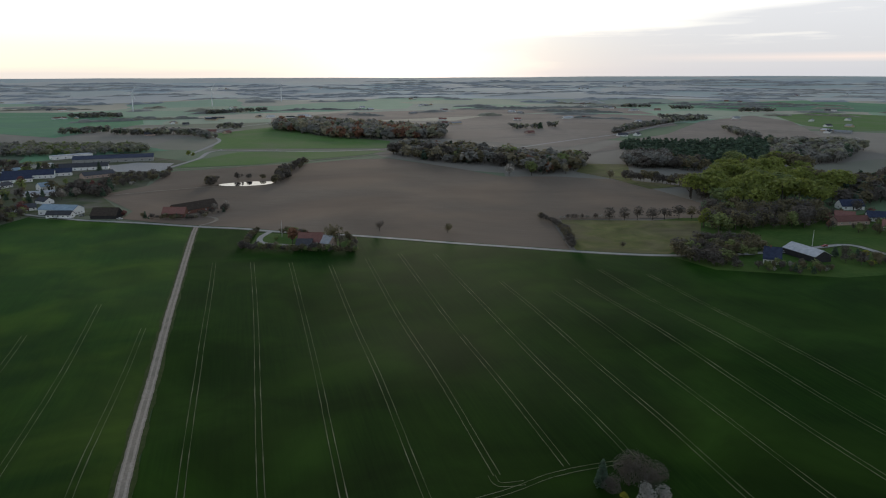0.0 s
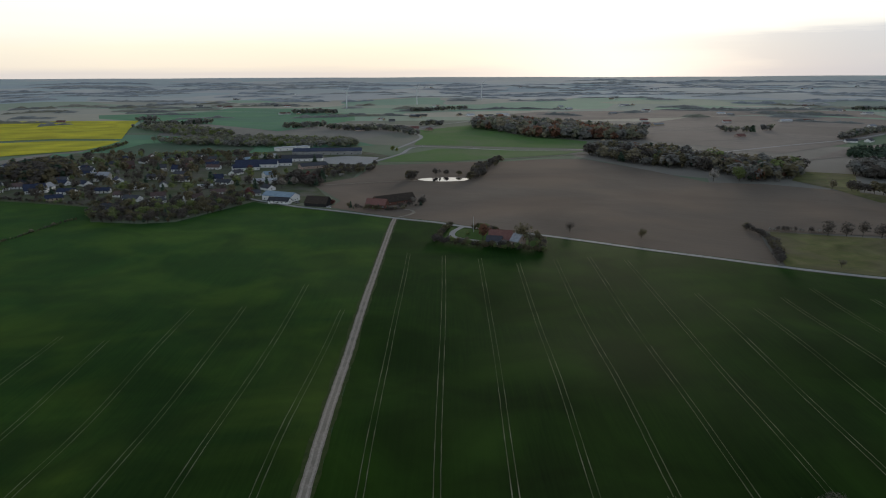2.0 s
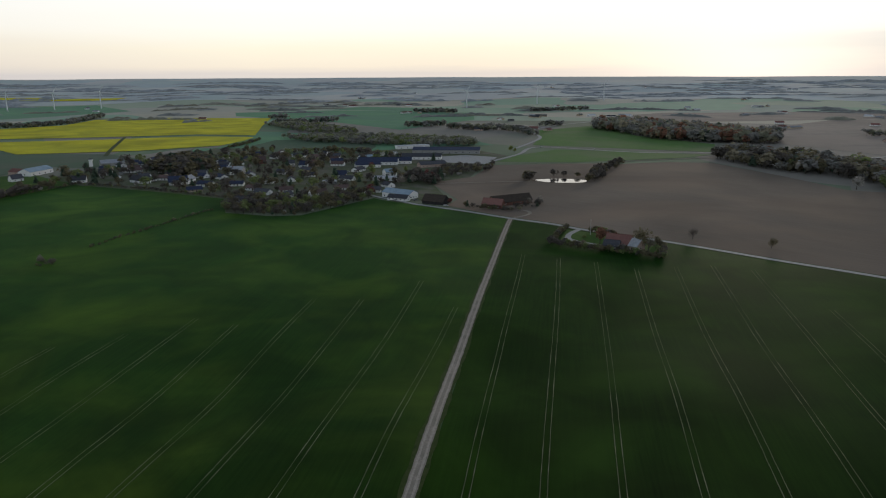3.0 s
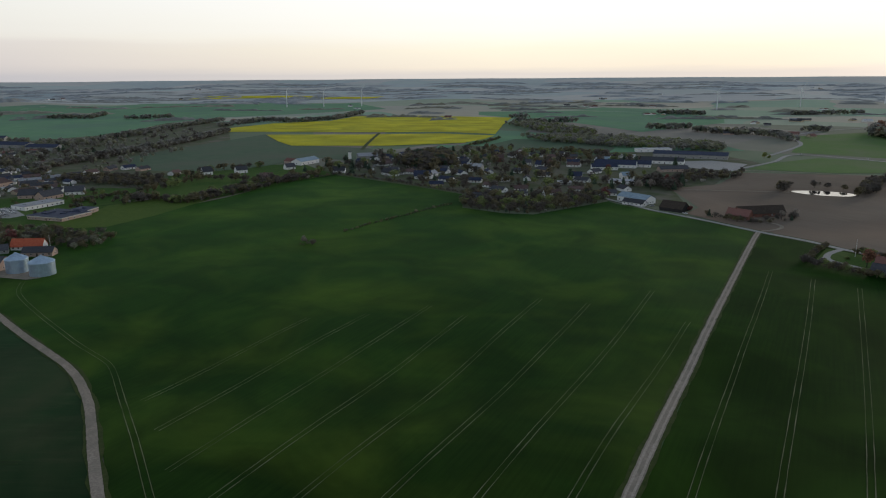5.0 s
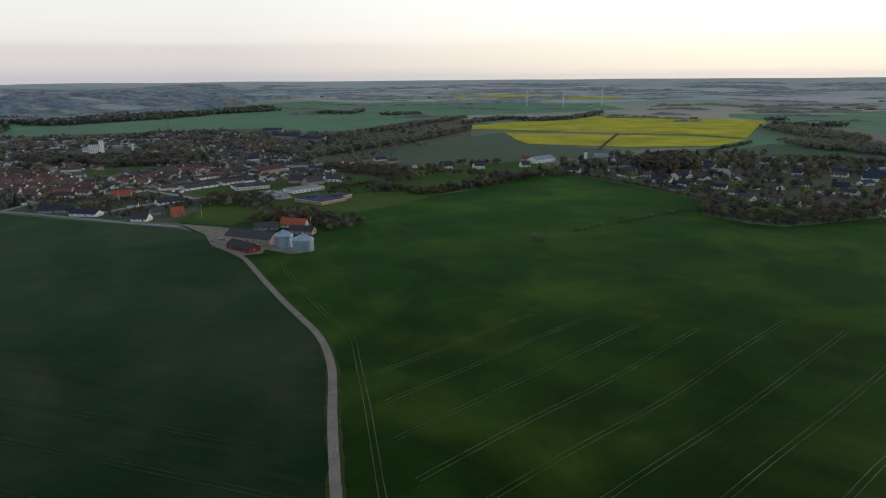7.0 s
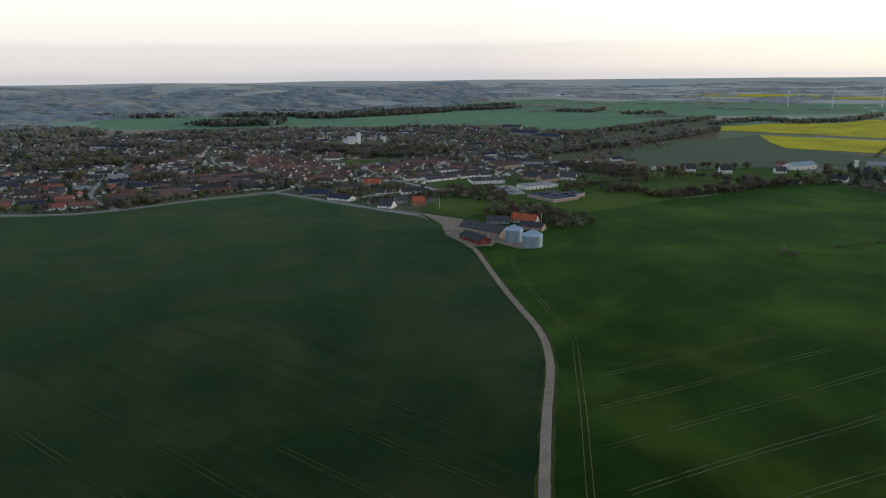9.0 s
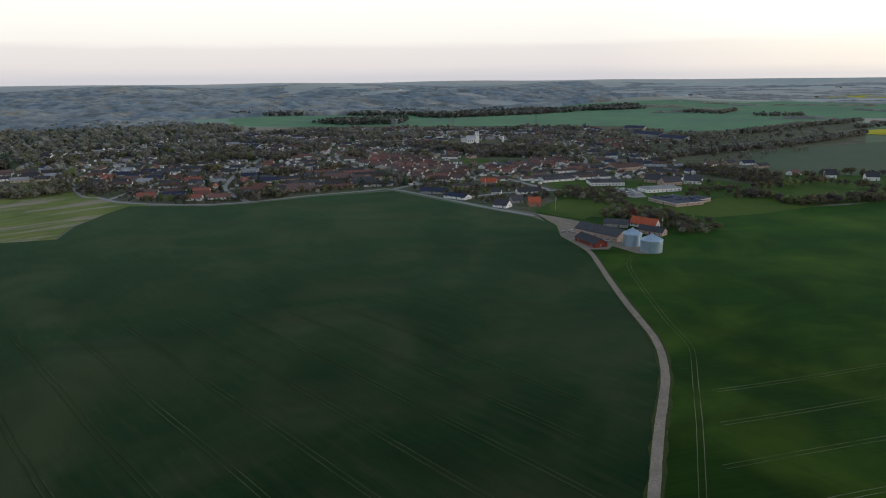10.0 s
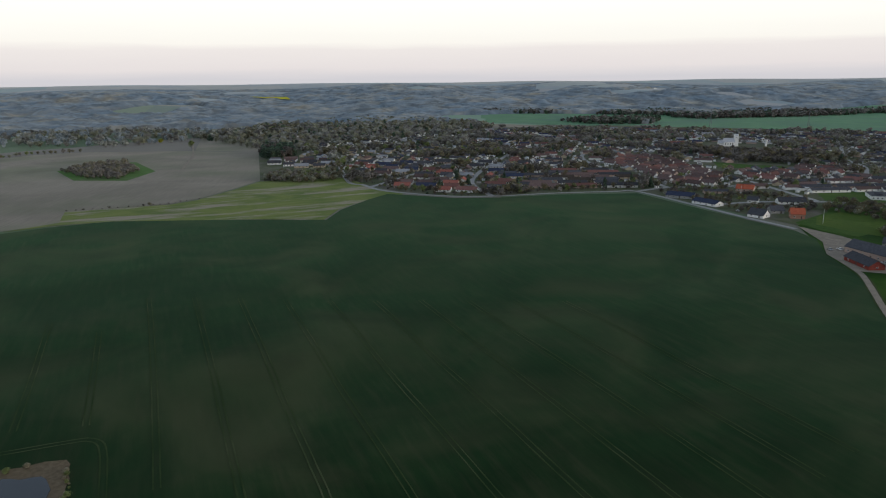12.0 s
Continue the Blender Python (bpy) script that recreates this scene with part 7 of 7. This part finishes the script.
stand("farm_trees", "dark shrubs and bare trees round a thatched farm", np.concatenate([along([(-244, 533), (-226, 529), (-204, 531)], 3.2, 85, 1.2), along([(-200, 546), (-190, 560), (-192, 576)], 4, 86, 2)]), {"twig": 4, "nearbud": 3, "green": 0.6, "dark": 0.4}, 140, 0.085, (2, 6), 87)
# single trees and shrubs that stand by themselves
_rt = random.Random(8)
for _i, _p in enumerate([p for p in _gaps][:170]):
    plant(_rt.choice(["twig", "nearbud", "nearbud", "green", "dark", "shrub", "shrub", "green_shrub", "twig", "blossom"]), _p[0], _p[1], _rt.uniform(0.55, 0.95), _rt.uniform(0, 360), _i, group="town garden trees")
ROADSIDE = [
    ("twig", -54, 490, 0.75, "single bare tree beside the road"), ("nearbud", -5, 485, 0.75, "single budding tree beside the road"), ("bud", 165, 745, 1.1, "single tree at a field edge"),
    ("twig", 108, 441, 0.5, "small bare tree beside the road"), ("rust", -108, 452, 1.3, "rust red garden tree beside a house"), ("nearbud", -80, 449, 1.5, "tall brown garden tree beside a house"),
    ("twig", -75, 444, 0.85, ""), ("green", -68, 440, 0.6, ""), ("shrub", -118, 447, 0.9, ""), ("green_shrub", -122, 464, 0.8, ""), ("blossom", -95, 438, 0.55, ""), ("bare", -90, 438, 0.5, ""),
    ("copper", -352, 556, 0.95, "dark copper tree beside a white hall"), ("copper", -222, 552, 0.6, ""), ("dark", -218, 536, 0.35, ""), ("dark", -209, 534, 0.35, ""), ("shrub", -203, 536, 1.0, ""), ("shrub", -198, 541, 1.1, ""),
    ("bare", -196, 560, 0.7, ""), ("bare", -190, 570, 0.75, ""), ("copper", -262, 541, 0.5, ""), ("dark", -372, 598, 0.9, ""), ("dark", -364, 606, 0.95, ""), ("bare", -352, 614, 1.0, ""), ("bare", -343, 622, 1.0, ""),
    ("dark", -410, 800, 1.0, ""), ("beech", -366, 960, 0.42, "lime green bushy tree beside a lane"), ("beech", -356, 950, 0.34, "lime green bushy tree beside a lane"), ("copper", -440, 700, 0.9, ""), ("green", -395, 700, 0.8, ""), ("copper", -549, 117, 0.95, "dark copper tree beside the farm"),
    ]
CORNERS = [
    ("yellow", -985, -970, 2.0, "bright yellow-green tree beside a lane"), ("green", -930, -850, 1.4, "tall slender green tree beside a lane"), ("beech", 182, 505, 0.75, "yellow-green young beech at the wood edge"), ("beech", 192, 498, 0.65, "yellow-green young beech at the wood edge"),
    ("blossom", 60, 775, 2.2, "large tree in white blossom"), ("blossom", 92, 800, 2.0, "large tree in white blossom"), ("green", 85, 775, 1.9, "round green tree before a wood"), ("dark", 110, 810, 1.3, "dark spruce before a wood"), ("bud", 125, 790, 1.3, ""),
    ("field_tree", 48, 172, 1.0, "broad bare grey tree at the field corner"), ("field_tree", 53.5, 170, 0.85, "bare grey tree at the field corner"), ("blossom", 50, 162.5, 1.15, "tree in white blossom at the field corner"), ("blossom", 55, 163.5, 1.0, "tree in white blossom at the field corner"), ("dark", 40.5, 171.5, 0.66, "dark conifer at the field corner"), ("field_tree", 42.5, 168, 0.55, "low bare tree at the field corner"), ("yellow", 45, 165.5, 0.55, "yellow-flowering shrub under bare trees"),
    ("bare", -400, 258, 0.5, "bare bush in the wheat field"), ("shrub", -428, 408, 0.8, ""), ("shrub", -425, 385, 0.8, ""), ("shrub", -478, -492, 0.9, "dark bush beside the stubble field"), ("bud", 232, 535, 0.8, ""), ("rust", 270, 500, 0.8, "rust red tree beside a farm lane"), ("green", 285, 488, 0.8, ""), ("green", 300, 480, 0.9, ""), ("yellow", 252, 420, 1.0, "")]
for _i, (_k, _x, _y, _s, _l) in enumerate(ROADSIDE + CORNERS):
    plant(_k, _x, _y, _s, _rt.uniform(0, 360), _i, _l, "single trees")

# the garden house: hedge, lawn and drive
patch("grass_ring", [(-628, -796), (-572, -700), (-592, -640), (-668, -672), (-738, -776), (-702, -826)], M["pasture"], 0.36, 12, "green grass ring round a copse", "grass")
patch("lawn", [(-134, 441), (-140, 484), (-78, 472), (-66, 432)], M["paddock"], 0.34, 6, "garden lawn of rough grass", "lawn")
ribbon("drive", [(-132, 487), (-134, 470), (-130, 456), (-118, 450), (-104, 447)], 4.0, M["asphalt"], 0.42, "grey curving garden drive", "drive", step=3)
stand("garden_hedge", "thick clipped hedge round a garden", np.concatenate([along([(-141, 488), (-140, 462), (-138, 438), (-120, 434), (-95, 431), (-66, 428)], 2.4, 51, 0.7), along([(-64, 430), (-68, 455), (-74, 468)], 3.2, 52, 0.7), along([(-124, 484), (-106, 480)], 2.4, 53, 0.4)]), {"nearbud": 4, "twig": 2, "green": 1.5}, 150, 0.10, (3.2, 5.6), 51)
patch("pasture", [(248, 440), (286, 446), (268, 490), (200, 480), (196, 448)], M["paddock"], 0.28, 10, "green paddock behind a farm", "field")
ribbon("dirt_path", [(-190, 507), (-186, 515), (-184, 528), (-190, 538), (-200, 540)], 3.0, M["gravel"], 0.41, "curving farm drive", "path", step=3)
for _k in (0, 1, 2):
    _t = thing("polytunnel", "long white polytunnel in a row", "polytunnel", "polytunnels", pose(-640 - 9 * _k, 640 + 4 * _k, gz(-640, 640) + 0.2, 0, 0, 118))
    _a = [(math.pi * i / 10) for i in range(11)]
    _v = [(x, 3 * math.cos(t), 2.6 * math.sin(t)) for x in (0, 46) for t in _a]
    part("cover", make_mesh("cover", _v, [(i, i + 1, 12 + i, 11 + i) for i in range(10)] + [tuple(range(11))[::-1], tuple(range(11, 22))], [FRAME]), _t)

# ---- the far country: woods, hedges and copses ----
def far_rows():
    """Tree lines and copses of the plain, each a dense dark row; then hedges along the field edges out to the hills."""
    lines = [[(-988, 1814), (-869, 1842)], [(-738, 1318), (-678, 1370)], [(-642, 1318), (-535, 1293)], [(-572, 1343), (-473, 1293), (-423, 1224)], [(-484, 1455), (-449, 1486)], [(300, 1327), (362, 1451), (434, 1546), (522, 1675), (596, 1736)], [(534, 1392), (516, 1290), (514, 1212)], [(121, 1452), (138, 1452)], [(150, 1452), (173, 1452)], [(196, 1498), (214, 1498)], [(513, 1780), (602, 1736)]]
    more = [[(-1488, 765), (-1573, 922), (-1478, 963), (-1496, 1080), (-1654, 1297)], [(-1195, 1422), (-1165, 1455)], [(-1074, 1303), (-994, 1339), (-984, 1407)], [(-978, 1804), (-932, 1899)], [(-2171, 603), (-2064, 678), (-2197, 767)], [(-2344, 132), (-2343, 272), (-2346, 433), (-2380, 539)], [(-1944, 734), (-1924, 845)], [(841, 2119), (928, 2110)], [(565, 2437), (660, 2432)], [(701, 2317), (762, 2308)], [(-694, 2001), (-568, 2129)]]
    spots = [along(p, 5.5, 100 + i + 50 * k, 6) for i, p in enumerate(lines + more) for k in range(2)]
    stand("tree_rows", "dark tree rows and copses on the plain", np.concatenate(spots), {"mid": 5, "mid_bud": 3, "dark": 0.5}, 34, 0.16, (7, 14), 71)
    rnd = np.random.RandomState(77)
    V, F, I, at = [], [], [], 0
    for i in range(420):
        r = 1750 + 2700 * rnd.rand() ** 0.75
        a = math.radians(rnd.uniform(-78 if r > 1800 else -50, 52))
        x, y = r * math.sin(a), r * math.cos(a)
        grow = 1 + max(0.0, r - 1900) / 1500
        across = -a + rnd.normal(0, 0.25)
        long, deep = rnd.uniform(60, 260) * grow, rnd.uniform(7, 12) * grow
        if rnd.rand() < 0.28:
            long, deep = rnd.uniform(50, 130) * grow, rnd.uniform(30, 60) * grow
        nu, nv = max(6, int(long / (7 * grow))), 6 if deep > 20 * grow else 4
        u, v = np.meshgrid(np.linspace(-0.5, 0.5, nu), np.linspace(-0.5, 0.5, nv), indexing="ij")
        shape = np.sqrt(np.clip(1 - (2 * v) ** 2, 0, 1)) * np.clip(4.5 * (0.5 - np.abs(u)), 0, 1) ** 0.5
        lump = rnd.uniform(0.25, 1.0, u.shape) * (0.55 + 0.45 * np.sin(u * long / 31 + rnd.uniform(0, 6)) ** 2)
        lu, lv = (u + rnd.normal(0, 0.2 / nu, u.shape)) * long, (v + rnd.normal(0, 0.07, u.shape)) * deep + 0.06 * long * np.sin(3 * u + rnd.uniform(0, 6))
        px_, py_ = x + lu * math.cos(across) - lv * math.sin(across), y + lu * math.sin(across) + lv * math.cos(across)
        if np.hypot(px_, py_).max() > 4600:
            continue
        z = height(px_, py_) - 0.4 + shape * lump * rnd.uniform(7, 12)
        V.append(np.column_stack([px_.ravel(), py_.ravel(), z.ravel()]))
        k, l = np.meshgrid(np.arange(nu - 1), np.arange(nv - 1), indexing="ij")
        p = (k * nv + l).ravel() + at
        F.append(np.column_stack([p, p + nv, p + nv + 1, p + 1]))
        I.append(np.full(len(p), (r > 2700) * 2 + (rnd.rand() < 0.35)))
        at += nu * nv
    # Haze is painted into these canopy tones, the last two for beyond 2700 m.
    tones = [("hazed_grey_canopy", [(0.150, 0.158, 0.148), (0.185, 0.190, 0.176), (0.225, 0.226, 0.205)]), ("hazed_tan_canopy", [(0.170, 0.165, 0.128), (0.205, 0.198, 0.150), (0.245, 0.230, 0.178)]), ("deep_haze_blue_canopy", [(0.235, 0.255, 0.270), (0.272, 0.290, 0.300), (0.312, 0.326, 0.330)]), ("deep_haze_dull_canopy", [(0.250, 0.256, 0.248), (0.286, 0.290, 0.276), (0.322, 0.322, 0.300)])]
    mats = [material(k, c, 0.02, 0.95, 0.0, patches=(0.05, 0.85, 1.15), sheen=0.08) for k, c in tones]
    tagged(new("far_woods", make_mesh("far_woods", np.concatenate(V).tolist(), np.concatenate(F).tolist(), mats, np.concatenate(I), smooth=True)), "hedges and woods on the far plain, tinted blue-grey for haze", "woods", kind="stuff")
    farms = []
    for i in range(75):
        r, a = rnd.uniform(1500, 3900), math.radians(rnd.uniform(-125, 40))
        x, y = r * math.sin(a), r * math.cos(a)
        if r < 2300 and a < -0.6:
            continue
        for k in range(rnd.randint(1, 4)):
            farms.append((x + rnd.uniform(-35, 35), y + rnd.uniform(-35, 35), rnd.uniform(0, 180), rnd.choice([14, 22, 30]), 10, ["white", "white", "yellow", "grey"][rnd.randint(4)], ["dark", "light", "red", "grey"][rnd.randint(4)]))
    house_rows(farms, "far_farms", "scattered white and grey farms on the plain", "farms")


far_rows()


def valley_woods():
    """The wooded valley beyond the town: an unbroken canopy with rounded crowns, clearings left open."""
    nr, na = 250, 370
    r = np.linspace(1680, 4500, nr)
    a = np.radians(np.linspace(-152, -73, na))
    R, A = np.meshgrid(r, a, indexing="ij")
    x, y = R * np.sin(A), R * np.cos(A)
    rnd = np.random.RandomState(5)
    x, y = x + rnd.uniform(-4, 4, x.shape), y + rnd.uniform(-4, 4, x.shape)
    wood = np.array([noise.fractal(Vector((px_ / 420, py_ / 420, 3.3)), 1.0, 2.0, 3) for px_, py_ in zip(x.ravel(), y.ravel())]).reshape(x.shape)
    lumps = np.array([noise.fractal(Vector((px_ / 70, py_ / 70, 9.1)), 1.0, 2.0, 2) for px_, py_ in zip(x.ravel(), y.ravel())]).reshape(x.shape)
    crown = rnd.uniform(0, 1, x.shape) * 4 + 8 + 9 * lumps
    shut = ease(-74, -82, np.degrees(A) + 7 * wood) * ease(1700, 2300, R + 60 * (-78 - np.degrees(A))) * ease(1680, 1800, R)
    flat_xy = np.column_stack([x.ravel(), y.ravel()])
    for b in ([(-1679, 90), (-1425, 354), (-1465, 526), (-1902, 1157), (-1799, 1411), (-2129, 1616), (-2569, 1302), (-2720, 750), (-2502, 293), (-2301, 129)], [(-1867, -671), (-1681, -491), (-1677, -350), (-1757, -181), (-1832, 196), (-2104, 129), (-1898, -150), (-2077, -433), (-2005, -720)], [(-1600, -330), (-1691, -599), (-2027, -706), (-2120, -606), (-2193, -215), (-2068, 65)], [(-1506, -316), (-1557, -533), (-1648, -560), (-1591, -333)], [(-1698, -50), (-2270, -61), (-2369, 229), (-2086, 630), (-1549, 415)], [(-1638, -188), (-1602, 339), (-2124, 534), (-2027, 250), (-1927, -205)], [(-600, -700), (-700, -1011), (-1300, -1100), (-1300, -700)]):
        shut = shut * ~inside(flat_xy, b).reshape(x.shape)
    field = ease(-0.34, -0.24, wood + 0.1 * ease(1900, 2600, R)) * ease(0.35, 0.6, shut)
    z = height(x, y) - 2.5 + (crown * (1 - 0.85 * ease(3500, 4300, R)) + 2.5) * field
    keep = (field > 0.02)
    verts = np.column_stack([x.ravel(), y.ravel(), z.ravel()])
    i, j = np.meshgrid(np.arange(nr - 1), np.arange(na - 1), indexing="ij")
    p = (i * na + j).ravel()
    quads = np.column_stack([p, p + na, p + na + 1, p + 1])
    ok = keep.ravel()[quads].any(axis=1) & (R.ravel()[quads[:, 0]] < 4480)
    quads = quads[ok]
    # Haze blue, shaded blue slopes and sunlit tan crowns are painted into this colour.
    mat = material("hazed_valley_canopy", [(0.105, 0.150, 0.195), (0.195, 0.220, 0.236), (0.310, 0.272, 0.200)], 0.008, 0.95, 0.0, None, (0.007, (0.145, 0.195, 0.24), 0.48), patches=(0.018, 0.60, 1.38), sheen=0.10, haze_sheen=(0.75, 0.9, 1.0))
    tagged(new("valley_woods", make_mesh("valley_woods", verts.tolist(), quads.tolist(), [mat], smooth=True)), "unbroken woods on the valley slopes, tinted blue-grey for haze", "woods", kind="stuff")


valley_woods()
patch("rape_strip", [(-2900, 1350), (-3000, 1500), (-2450, 2050), (-2400, 1950)], M["rape"], 1.0, 90, "distant yellow strip of rape", "field")
patch("rape_strip", [(-2858, -2219), (-2969, -2082), (-2700, -1879), (-2702, -2058)], M["rape"], 14.0, 90, "distant pale yellow rape field", "field")
